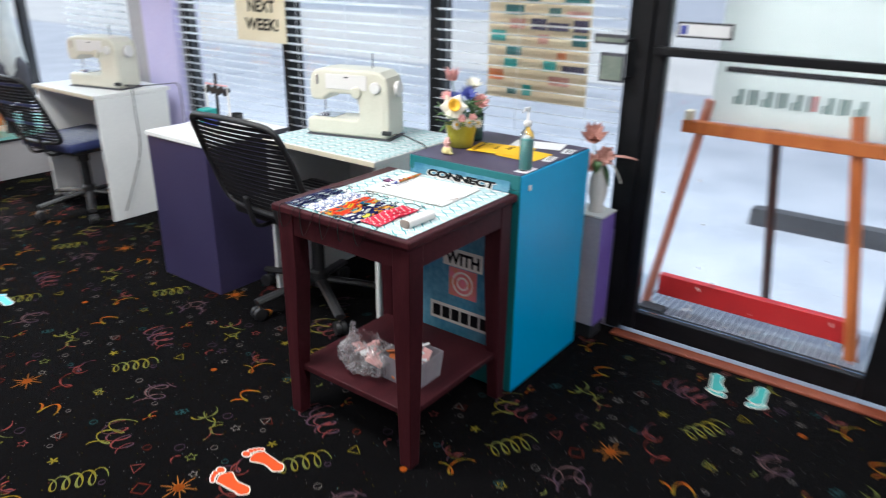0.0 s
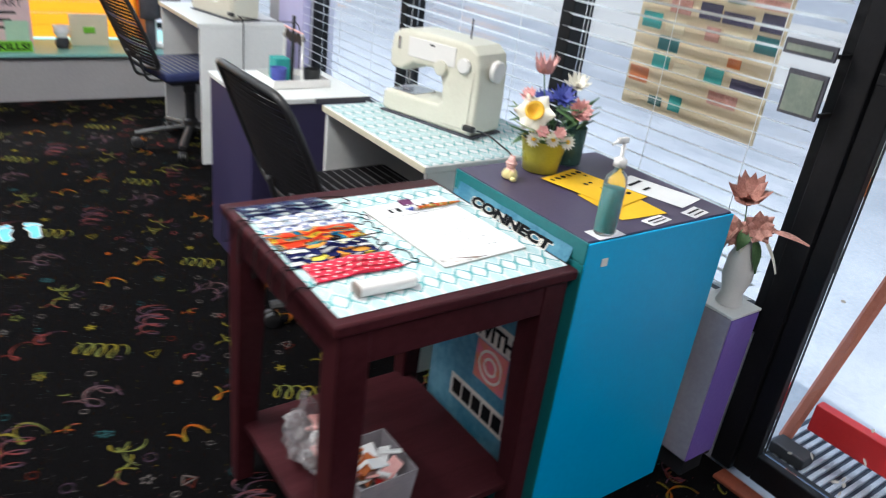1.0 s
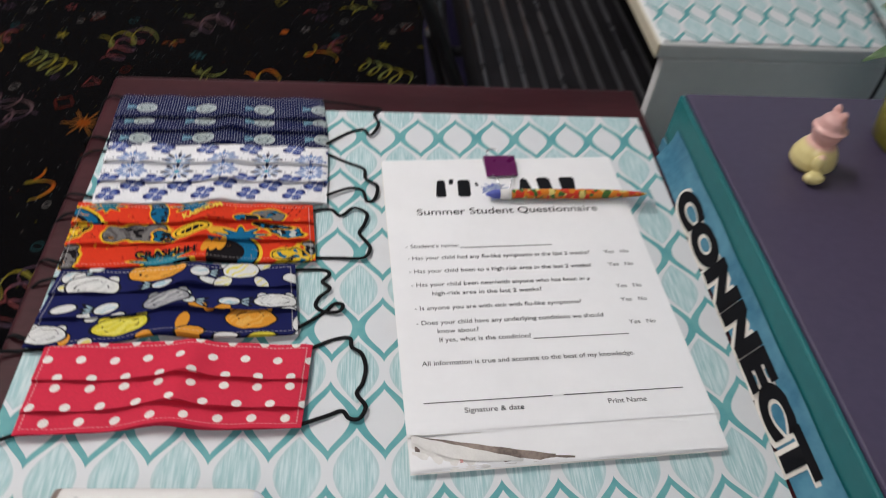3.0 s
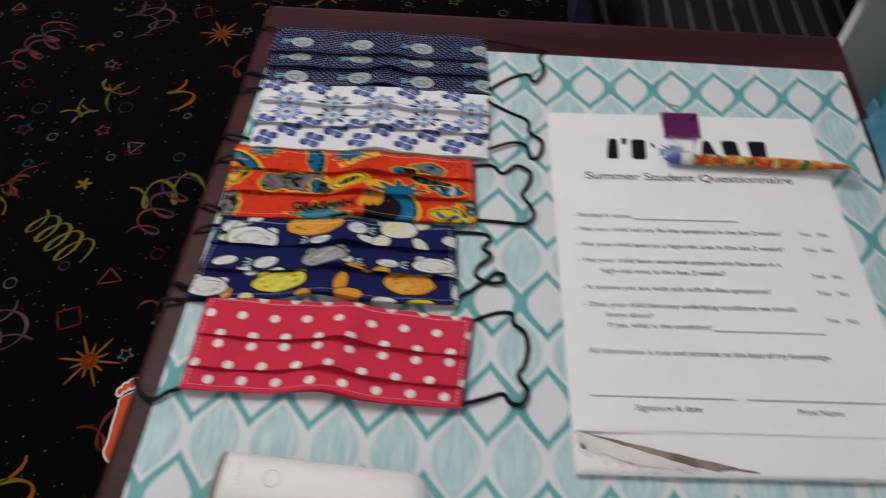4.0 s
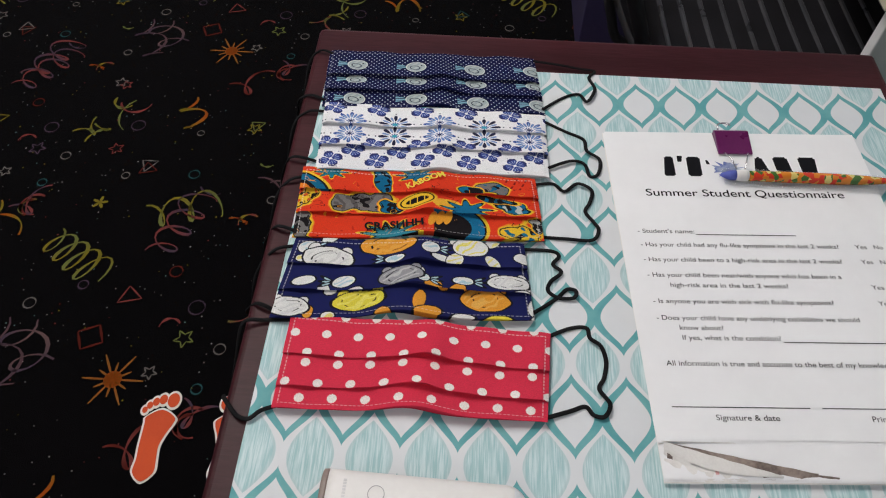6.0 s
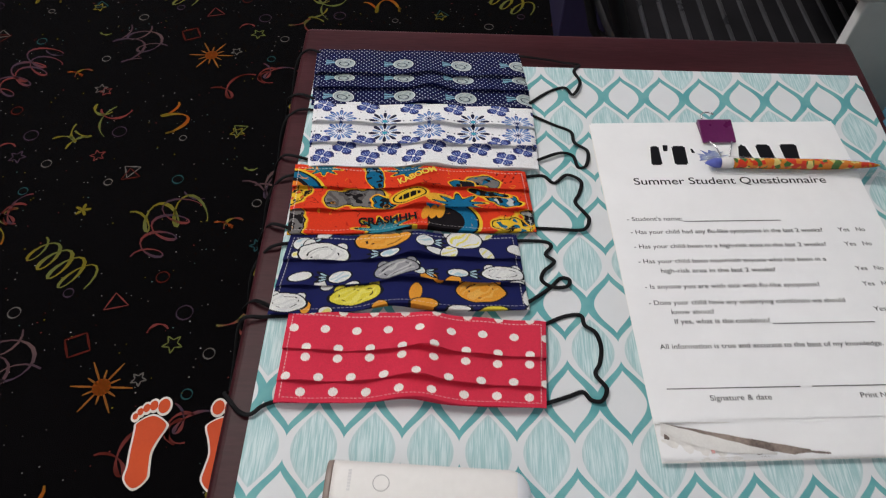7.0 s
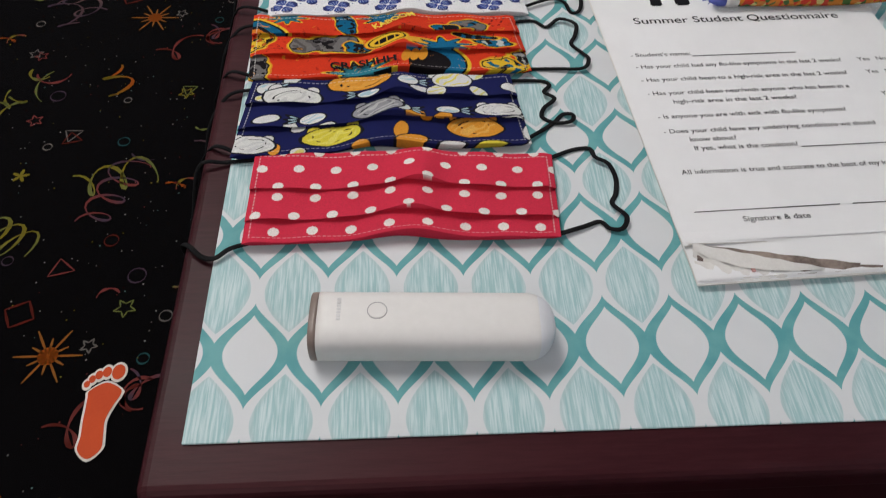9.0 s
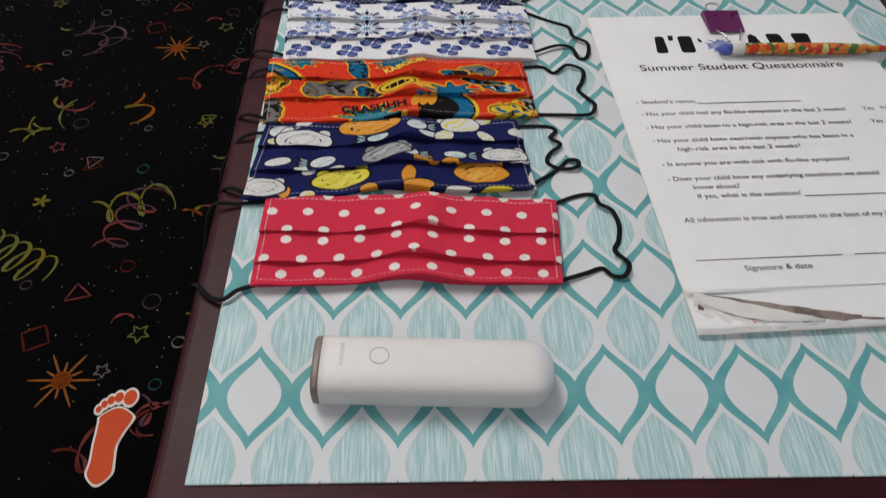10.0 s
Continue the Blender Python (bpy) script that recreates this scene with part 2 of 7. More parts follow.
GEL = mat("teal_gel_label", (0.01, 0.20, 0.19), 0.35)
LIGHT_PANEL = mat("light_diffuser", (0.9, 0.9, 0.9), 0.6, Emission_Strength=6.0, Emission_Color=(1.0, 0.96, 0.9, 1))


def ogee_material():
    """Ogee cells: rows outlined in teal take turns with rows filled in streaky pale teal."""
    m = mat("ogee_table_mat", (0.8, 0.8, 0.8), 0.6, Specular_IOR_Level=0.25)
    t = m.node_tree
    tc = t.nodes.new("ShaderNodeTexCoord")
    sep = t.nodes.new("ShaderNodeSeparateXYZ")
    t.links.new(tc.outputs["Object"], sep.inputs[0])
    wob = (noise_tex(m, 30, 2) - 0.5) * 0.0014
    x, y = S(t, sep.outputs[0]) + wob, S(t, sep.outputs[1]) + wob
    P, Q = 0.03735, 0.0758

    def cell(sx, sy, wide, high, power):
        """How far inside (in metres, along x) a pointed oval that repeats on the lattice."""
        dx = (x - sx) / P
        dx = (dx - dx.op("ROUND")) * P
        dy = (y - sy) / Q
        dy = (dy - dy.op("ROUND")) * Q
        arg = (dy.abs() * (math.pi / high)).op("MINIMUM", math.pi)
        half = (arg.op("COSINE") * 0.5 + 0.5).op("POWER", power) * wide
        slope = arg.op("SINE") * (0.42 * math.pi / high * wide)
        return (half - dx.abs()) / (slope * slope + 1.0).op("SQRT") - dy.abs().more(high * 0.99) * 0.02
    ring, hole = cell(0.0, 0.0, 0.0204, 0.0308, 0.76), cell(0.0, 0.0, 0.0138, 0.0232, 0.64)
    fill = cell(P / 2, Q / 2, 0.0154, 0.0262, 0.46)
    band = ring.ramp(-0.0002, 0.0003) * (hole * -1).ramp(-0.0003, 0.0003)
    body = fill.ramp(0.0002, 0.0008)
    edge = body * (fill * -1).ramp(-0.0030, -0.0012)
    streak = noise_tex(m, 60, 4, (14, 0.7, 1)).ramp(0.38, 0.66)
    blot = noise_tex(m, 45, 4)
    pale = mixc(m, streak * 0.75 + blot * 0.25, (0.30, 0.50, 0.52), (0.62, 0.72, 0.73))
    pale = mixc(m, edge * 0.5, pale, (0.42, 0.53, 0.54))
    white = mixc(m, blot, (0.62, 0.64, 0.66), (0.69, 0.705, 0.72))
    teal = mixc(m, blot.ramp(0.35, 0.65), (0.095, 0.325, 0.345), (0.15, 0.39, 0.40))
    c = mixc(m, body, white, pale)
    base(m, mixc(m, band, c, teal))
    bump(m, noise_tex(m, 900, 2), 0.1, 0.0003)
    return m


OGEE = ogee_material()


def pen_material():
    m = mat("floral_pen_barrel", (0.7, 0.3, 0.05), 0.2)
    t = m.node_tree
    v = t.nodes.new("ShaderNodeTexVoronoi")
    v.inputs["Scale"].default_value = 250
    t.links.new(coords(m), v.inputs["Vector"])
    sep = t.nodes.new("ShaderNodeSeparateColor")
    t.links.new(v.outputs["Color"], sep.inputs[0])
    r, g = S(t, sep.outputs[0]), S(t, sep.outputs[1])
    c = mixc(m, r.more(0.42), (0.62, 0.52, 0.16), (0.60, 0.045, 0.02))
    c = mixc(m, g.more(0.66), c, (0.62, 0.20, 0.02))
    base(m, mixc(m, g.less(0.24), c, (0.06, 0.14, 0.03)))
    return m


PEN = pen_material()

# ---- mesh helpers ----
def thing(name, at, label, category, group="", kind=""):
    ob = new(name)
    ob.empty_display_size = 0.05
    ob.location = at
    ob["base"] = at
    return tagged(ob, label, category, group, kind)


def origin(ob):
    p = Vector((0, 0, 0))
    while ob is not None:
        p += ob.location
        ob = ob.parent
    return p


def part(name, bm, material, parent=None, label="", smooth=False):
    """Links bm, given in world places, as one mesh under parent."""
    me = bpy.data.meshes.new(name)
    if parent is not None:
        bmesh.ops.translate(bm, verts=bm.verts, vec=-origin(parent))
    bm.to_mesh(me)
    bm.free()
    if smooth:
        me.shade_smooth()
    for one in (material if isinstance(material, (list, tuple)) else [material]):
        me.materials.append(one)
    ob = new(name, me)
    ob.parent = parent
    if label:
        ob["label"] = label
    return ob


def solo(name, bm, material, at, label, category, group="", kind="", smooth=False):
    """A thing that is one mesh, with its origin at its base."""
    bmesh.ops.translate(bm, verts=bm.verts, vec=-Vector(at))
    ob = part(name, bm, material, None, smooth=smooth)
    ob.location = at
    return tagged(ob, label, category, group, kind)


def box(x0, x1, y0, y1, z0, z1, r=0.0, seg=2, bm=None, m=None):
    own = bmesh.new()
    bmesh.ops.create_cube(own, size=1)
    bmesh.ops.transform(own, matrix=Matrix.LocRotScale(((x0 + x1) / 2, (y0 + y1) / 2, (z0 + z1) / 2), None, (x1 - x0, y1 - y0, z1 - z0)), verts=own.verts)
    if r:
        bmesh.ops.bevel(own, geom=own.edges[:], offset=r, segments=seg, profile=0.5, affect="EDGES")
    if m is not None:
        bmesh.ops.transform(own, matrix=m, verts=own.verts)
    return merge(bm, own)


def merge(bm, own):
    if bm is None:
        return own
    me = bpy.data.meshes.new("tmp")
    own.to_mesh(me)
    own.free()
    bm.from_mesh(me)
    bpy.data.meshes.remove(me)
    return bm


def lathe(profile, seg=32, m=None, bm=None, sx=1.0, sy=1.0):
    """Turns (radius, height) rows round z."""
    own = bmesh.new()
    rings = []
    for r, z in profile:
        rings.append([own.verts.new((sx * r * math.cos(2 * math.pi * i / seg), sy * r * math.sin(2 * math.pi * i / seg), z)) for i in range(seg)])
    for a, b in zip(rings, rings[1:]):
        for i in range(seg):
            own.faces.new((a[i], a[(i + 1) % seg], b[(i + 1) % seg], b[i]))
    for ring, flip in ((rings[0], True), (rings[-1], False)):
        own.faces.new(ring[::-1] if flip else ring)
    bmesh.ops.remove_doubles(own, verts=own.verts, dist=1e-6)
    if m is not None:
        bmesh.ops.transform(own, matrix=m, verts=own.verts)
    return merge(bm, own)


def smooth_line(pts, n=8, closed=False):
    """Catmull-Rom through pts."""
    pts = [Vector(p) for p in pts]
    out = []
    last = len(pts) if closed else len(pts) - 1
    for i in range(last):
        if closed:
            p0, p1, p2, p3 = (pts[(i + k) % len(pts)] for k in (-1, 0, 1, 2))
        else:
            p0, p1, p2, p3 = (pts[min(max(i + k, 0), len(pts) - 1)] for k in (-1, 0, 1, 2))
        for j in range(n):
            t = j / n
            out.append(0.5 * ((2 * p1) + (p2 - p0) * t + (2 * p0 - 5 * p1 + 4 * p2 - p3) * t * t + (3 * p1 - p0 - 3 * p2 + p3) * t ** 3))
    if not closed:
        out.append(pts[-1])
    return out


def sweep(pts, rx, ry=None, seg=8, bm=None, closed=False):
    """A rod along pts; rx across, ry in height."""
    ry = rx if ry is None else ry
    own = bmesh.new()
    rings = []
    n = len(pts)
    for i, p in enumerate(pts):
        d = (pts[(i + 1) % n] - pts[i - 1]) if closed else (pts[min(i + 1, n - 1)] - pts[max(i - 1, 0)])
        d = d.normalized() if d.length > 1e-9 else Vector((1, 0, 0))
        up = Vector((0, 0, 1)) if abs(d.z) < 0.95 else Vector((1, 0, 0))
        side = d.cross(up).normalized()
        top = side.cross(d)
        rings.append([own.verts.new(p + side * (rx * math.cos(2 * math.pi * k / seg)) + top * (ry * math.sin(2 * math.pi * k / seg))) for k in range(seg)])
    pairs = list(zip(rings, rings[1:])) + ([(rings[-1], rings[0])] if closed else [])
    for a, b in pairs:
        for k in range(seg):
            own.faces.new((a[k], a[(k + 1) % seg], b[(k + 1) % seg], b[k]))
    if not closed:
        own.faces.new(rings[0][::-1])
        own.faces.new(rings[-1])
    bmesh.ops.recalc_face_normals(own, faces=own.faces)
    return merge(bm, own)


def rod(a, b, r, bm=None, seg=8):
    return sweep([Vector(a), Vector(b)], r, seg=seg, bm=bm)


def prism(outline, depth, m, r=0.0, seg=3, bm=None):
    """A flat outline (x, z) given depth along y, edges rounded."""
    own = bmesh.new()
    f = own.faces.new([own.verts.new((x, 0, z)) for x, z in outline])
    g = bmesh.ops.extrude_face_region(own, geom=[f])
    bmesh.ops.translate(own, verts=[v for v in g["geom"] if isinstance(v, bmesh.types.BMVert)], vec=(0, depth, 0))
    bmesh.ops.recalc_face_normals(own, faces=own.faces)
    if r:
        caps = [e for e in own.edges if abs(e.verts[0].co.y - e.verts[1].co.y) < 1e-6]
        bmesh.ops.bevel(own, geom=caps, offset=r, segments=seg, profile=0.5, affect="EDGES")
    bmesh.ops.transform(own, matrix=m, verts=own.verts)
    return merge(bm, own)


def text_mesh(words, m, width=None, height=0.01, bold=0.0):
    """Words as a mesh: the baseline's left end at m's origin."""
    cu = bpy.data.curves.new("words", "FONT")
    cu.body, cu.size, cu.offset = words, 1.0, bold
    ob = bpy.data.objects.new("words", cu)
    scene.collection.objects.link(ob)
    dg = bpy.context.evaluated_depsgraph_get()
    me = bpy.data.meshes.new_from_object(ob.evaluated_get(dg))
    bpy.data.objects.remove(ob)
    bm = bmesh.new()
    bm.from_mesh(me)
    bpy.data.meshes.remove(me)
    xs = [v.co.x for v in bm.verts]
    sx = width / (max(xs) - min(xs)) if width else height
    sy = height if height else sx
    bmesh.ops.translate(bm, verts=bm.verts, vec=(-min(xs), 0, 0))
    bmesh.ops.transform(bm, matrix=m @ Matrix.Diagonal((sx, sy, 1, 1)), verts=bm.verts)
    return bm


def quads(name, V, F, C, material, parent=None):
    """A mesh from arrays, with a colour for every vertex."""
    me = bpy.data.meshes.new(name)
    me.from_pydata(V.tolist() if hasattr(V, "tolist") else V, [], F.tolist() if hasattr(F, "tolist") else F)
    a = me.color_attributes.new("print", "FLOAT_COLOR", "POINT")
    full = np.ones((len(V), 4), dtype=np.float32)
    full[:, :3] = C
    a.data.foreach_set("color", full.ravel())
    me.materials.append(material)
    ob = new(name, me)
    ob.parent = parent
    return ob


# ---- large structure ----
FX = 1.27            # inner face of the shop front
NY = 4.15            # face of the display ledge
floor = tagged(part("floor", box(-3.2, FX - 0.02, -3.2, NY + 0.8, -0.06, 0.0), CARPET), "black carpet printed with bright party streamers and stars", "floor", kind="structure")
tagged(part("ceiling", box(-3.2, FX + 0.2, -3.2, NY + 0.8, 2.72, 2.8), CEILING), "white ceiling", "ceiling", kind="structure")
tagged(part("wall_west", box(-3.32, -3.2, -3.2, NY + 0.8, -0.06, 2.72), WALL), "pale lavender painted wall", "wall", kind="structure")
tagged(part("wall_south", box(-3.2, FX + 0.14, -3.32, -3.2, -0.06, 2.72), WALL), "pale lavender painted wall", "wall", kind="structure")
bm = box(FX, FX + 0.14, -3.2, -1.15, -0.06, 2.72)
box(FX, FX + 0.14, 2.81, 3.31, -0.06, 2.72, bm=bm)
box(FX, FX + 0.14, -1.15, 2.81, 2.35, 2.72, bm=bm)
box(FX, FX + 0.14, 3.31, 4.95, 2.35, 2.72, bm=bm)
box(FX, FX + 0.14, -0.03, 2.81, -0.06, 0.42, bm=bm)
box(FX, FX + 0.14, 3.31, 4.95, -0.06, 0.42, bm=bm)
tagged(part("wall_east", bm, WALL), "shop front wall with large window openings", "wall", kind="structure")
tagged(part("pillar", box(FX - 0.05, FX - 0.002, 2.81, 3.13, 0, 2.72, 0.004), LAVENDER), "lavender painted pillar between the windows", "pillar", kind="structure")
tagged(part("trim", box(FX - 0.03, FX - 0.002, 3.132, 3.31, 0, 2.72, 0.004), GREY_PAINT), "grey painted trim beside the pillar", "trim", kind="structure")
bm = box(-3.2, FX + 0.14, NY + 0.8, NY + 0.92, -0.06, 0.30)
box(-3.2, FX + 0.14, NY + 0.8, NY + 0.92, 2.3, 2.72, bm=bm)
box(-3.2, -1.6, NY + 0.8, NY + 0.92, 0.30, 2.3, bm=bm)
tagged(part("wall_north", bm, WALL), "wall behind the display ledge", "wall", kind="structure")
ledge = thing("display_ledge", (0, NY, 0), "long low window ledge with a pale teal top", "ledge", kind="structure")
part("riser", box(-3.19, FX - 0.03, NY, NY + 0.8, 0.0, 0.268), GREY_PAINT, ledge)
part("ledge_top", box(-3.19, FX - 0.03, NY - 0.02, NY + 0.8, 0.272, 0.292, 0.004), LEDGE_TEAL, ledge)
part("black_edge", box(-3.19, FX - 0.03, NY - 0.022, NY - 0.004, 0.258, 0.27, 0.002), BLACK_PLASTIC, ledge)
tagged(part("baseboard", box(FX - 0.02, FX - 0.002, -0.02, 4.1, 0, 0.1, 0.003), BLACK_PLASTIC), "black baseboard under the windows", "baseboard", kind="structure")
tagged(part("door_sill", box(FX - 0.085, FX - 0.03, -1.12, -0.09, 0.0, 0.012, 0.004), worn("rust_sill", (0.19, 0.040, 0.018), (0.28, 0.070, 0.030), 0.6, 9, 120)), "rust orange threshold strip at the door", "threshold", kind="structure")


def window(name, y0, y1, mullions=(), label="large shop window in a black metal frame"):
    w = thing(name, (FX, (y0 + y1) / 2, 0.42), label, "window", kind="structure")
    for a, b in ((y0, y0 + 0.035), (y1 - 0.035, y1)):
        part("window_frame", box(FX + 0.01, FX + 0.09, a, b, 0.42, 2.35, 0.003), BLACK_METAL, w)
    for a, b in ((0.42, 0.47), (2.30, 2.35)):
        part("window_frame", box(FX + 0.01, FX + 0.09, y0 + 0.037, y1 - 0.037, a, b, 0.003), BLACK_METAL, w)
    edges = [y0 + 0.04] + [v for m in mullions for v in (m - 0.03, m + 0.03)] + [y1 - 0.04]
    for m in mullions:
        part("mullion", box(FX - 0.005, FX + 0.09, m - 0.028, m + 0.028, 0.472, 2.298, 0.004), BLACK_METAL, w)
    for a, b in zip(edges[::2], edges[1::2]):
        pane = part("pane", box(FX + 0.05, FX + 0.056, a, b, 0.472, 2.298), GLASS, w)
        pane.visible_shadow = False
    return w


window("window_1", -0.03, 2.81, (0.902, 1.886))
window("window_2", 3.31, 4.95)
win3 = thing("window_3", (0, NY + 0.85, 0.3), "display window at the end of the shop", "window", kind="structure")
part("window_frame", box(-1.6, FX + 0.1, NY + 0.83, NY + 0.87, 0.30, 0.34, 0.003), BLACK_METAL, win3)

# glass door
door = thing("door_1", (FX, -0.57, 0), "closed glass shop door in a black metal frame", "door", kind="structure")
part("jamb", box(FX - 0.015, FX + 0.11, -0.095, -0.032, 0, 2.35, 0.004), BLACK_METAL, door)
part("jamb", box(FX - 0.015, FX + 0.11, -1.15, -1.095, 0, 2.35, 0.004), BLACK_METAL, door)
part("stile", box(FX - 0.005, FX + 0.05, -0.152, -0.098, 0.012, 2.1, 0.004), BLACK_METAL, door)
part("stile", box(FX - 0.005, FX + 0.05, -1.092, -0.995, 0.012, 2.1, 0.004), BLACK_METAL, door)
part("bottom_rail", box(FX - 0.005, FX + 0.05, -0.994, -0.153, 0.012, 0.095, 0.004), BLACK_METAL, door)
part("top_rail", box(FX - 0.005, FX + 0.05, -0.994, -0.153, 2.02, 2.1, 0.004), BLACK_METAL, door)
part("transom", box(FX - 0.005, FX + 0.09, -1.094, -0.097, 2.11, 2.35, 0.004), BLACK_METAL, door)
pane = part("pane", box(FX + 0.02, FX + 0.026, -0.993, -0.154, 0.096, 2.019), GLASS, door)
pane.visible_shadow = False
bar = part("push_bar", box(FX - 0.05, FX - 0.025, -1.0, -0.145, 1.125, 1.158, 0.006), BLACK_METAL, door)
for y in (-0.13, -1.02):
    part("bracket", box(FX - 0.045, FX - 0.006, y - 0.014, y + 0.014, 1.128, 1.155, 0.003), BLACK_METAL, door)
plate = thing("door_notice", (FX + 0.017, -0.27, 1.19), "small white notice in a dark frame on the door glass", "notice")
part("frame", box(FX + 0.012, FX + 0.019, -0.372, -0.176, 1.188, 1.242, 0.002), BLACK_PLASTIC, plate)
part("sheet", box(FX + 0.009, FX + 0.0115, -0.364, -0.184, 1.195, 1.235), PAPER, plate)
part("mark", box(FX + 0.007, FX + 0.0088, -0.215, -0.19, 1.200, 1.230), SILK_BLUE, plate)

# outside
tagged(part("ground", box(FX - 0.01, 400, -300, 300, -0.10, -0.03), CONCRETE), "bright sunlit concrete pavement outside", "ground", kind="structure")
tagged(part("ground_north", box(-300, FX - 0.012, NY + 0.93, 300, -0.10, -0.03), CONCRETE), "bright pavement beyond the display window", "ground", kind="structure")
tagged(part("road", box(7.5, 16, -300, 300, -0.029, -0.02), PALE_ROAD), "pale sun-bleached concrete road beyond the pavement", "road", kind="structure")
grate = thing("floor_grate", (FX + 0.39, -0.56, -0.03), "ribbed metal entrance grate outside the door", "grate")
part("tray", box(FX + 0.16, FX + 0.62, -1.05, -0.06, -0.029, -0.024), worn("grate_tray", (0.02, 0.03, 0.05), (0.05, 0.06, 0.09), 0.6, 8, 100), grate)
slat = None
for i in range(34):
    y = -1.035 + i * 0.0285
    if slat is None:
        slat = part("slat", box(FX + 0.165, FX + 0.615, y, y + 0.015, -0.0235, -0.012, 0.002, 1), worn("weathered_aluminium", (0.38, 0.42, 0.48), (0.52, 0.55, 0.60), 0.45, 12, 120), grate)
        first = y
    else:
        o = new("slat", slat.data)
        o.parent, o.location = grate, (0, y - first, 0)

own = prism([(0.0, 0.0), (0.15, 0.0), (0.12, 0.095), (0.03, 0.095)], 1.85, Matrix.Translation((3.06, -0.13, -0.03)) @ Matrix.Rotation(radians(180), 4, "Z") @ Matrix.Translation((-0.15, 0, 0)), 0.012, 3)
solo("wheel_stop", own, worn("weathered_grey_concrete", (0.04, 0.042, 0.048), (0.075, 0.078, 0.085), 0.9, 5, 90, bumps=0.4), (3.13, -1.05, -0.03), "dark weathered concrete wheel stop on the pavement", "wheel stop")
# Specks of dirt on the door glass, their sun glints put in as white.
random.seed(77)
for i in range(22):
    y, z = random.uniform(-0.93, -0.2), random.choice((random.uniform(0.12, 0.22), random.uniform(0.2, 0.75)))
    m = Matrix.Translation((FX + 0.0192, y, z)) @ Matrix.Rotation(radians(90), 4, "Y") @ Matrix.Rotation(random.uniform(0, 3), 4, "Z") @ Matrix.Diagonal((random.uniform(1.0, 3.2), 1, 1, 1))
    part("glinting_dirt_speck", lathe([(0.0, 0.0), (random.uniform(0.0015, 0.004), 0.0002), (0.0, 0.0004)], 9, m), STICKER_WHITE, pane)
stop = thing("door_stop", (FX + 0.24, -0.13, -0.012), "small black rubber block on the entrance grate", "door stop")
part("block", box(FX + 0.20, FX + 0.27, -0.20, -0.09, -0.012, 0.026, 0.006), BLACK_PLASTIC, stop)
easel = thing("easel", (1.66, -0.52, -0.03), "orange wooden easel with a red plank standing on the pavement", "easel")
part("leg", sweep([Vector((1.60, -0.075, -0.03)), Vector((1.60, -0.235, 0.93))], 0.02, 0.013, 6), worn("faded_red_wood", (0.45, 0.14, 0.09), (0.58, 0.22, 0.14), 0.55, 4, 60), easel)
part("leg", sweep([Vector((1.60, -0.925, -0.03)), Vector((1.60, -0.765, 0.93))], 0.025, 0.014, 6), ORANGE_WOOD, easel)
part("back_leg", sweep([Vector((2.02, -0.50, -0.03)), Vector((1.63, -0.485, 0.93))], 0.021, 0.014, 6), DARK_WOOD, easel)
part("ledge_bar", box(1.56, 1.60, -0.93, -0.145, 0.795, 0.845, 0.005), ORANGE_WOOD, easel)
part("plank", box(1.60, 1.64, -0.89, -0.125, 0.045, 0.14, 0.004), RED_PAINT, easel)
for y in (-0.17, -0.90):
    part("peg", box(1.555, 1.60, y - 0.015, y + 0.015, 0.846, 0.885, 0.004), CARD, easel)
board = thing("notice_board", (1.615, -0.52, 0.846), "pale printed notice board with dark bars resting on the easel", "sign")
part("sheet", box(1.602, 1.618, -0.86, -0.24, 0.847, 1.6, 0.003), worn("pale_aqua_board", (0.70, 0.80, 0.79), (0.76, 0.85, 0.84), 0.6, 4, 90), board)
DARK_TEAL_INK = worn("dark_teal_ink", (0.03, 0.12, 0.12), (0.07, 0.18, 0.17), 0.7, 20, 200)
for i in range(9):
    y = -0.32 - i * 0.053
    part("bar", box(1.598, 1.601, y - 0.036, y - 0.022, 0.925 + 0.004 * (i % 2), 0.985, 0.001, 1), DARK_TEAL_INK if i != 5 else RED_PAINT, board)
    part("bar", box(1.598, 1.601, y - 0.014, y - 0.004, 0.925, 0.955 + 0.03 * (i % 2), 0.001, 1), DARK_TEAL_INK, board)
part("bar", box(1.598, 1.601, -0.84, -0.28, 1.045, 1.065), INK, board)

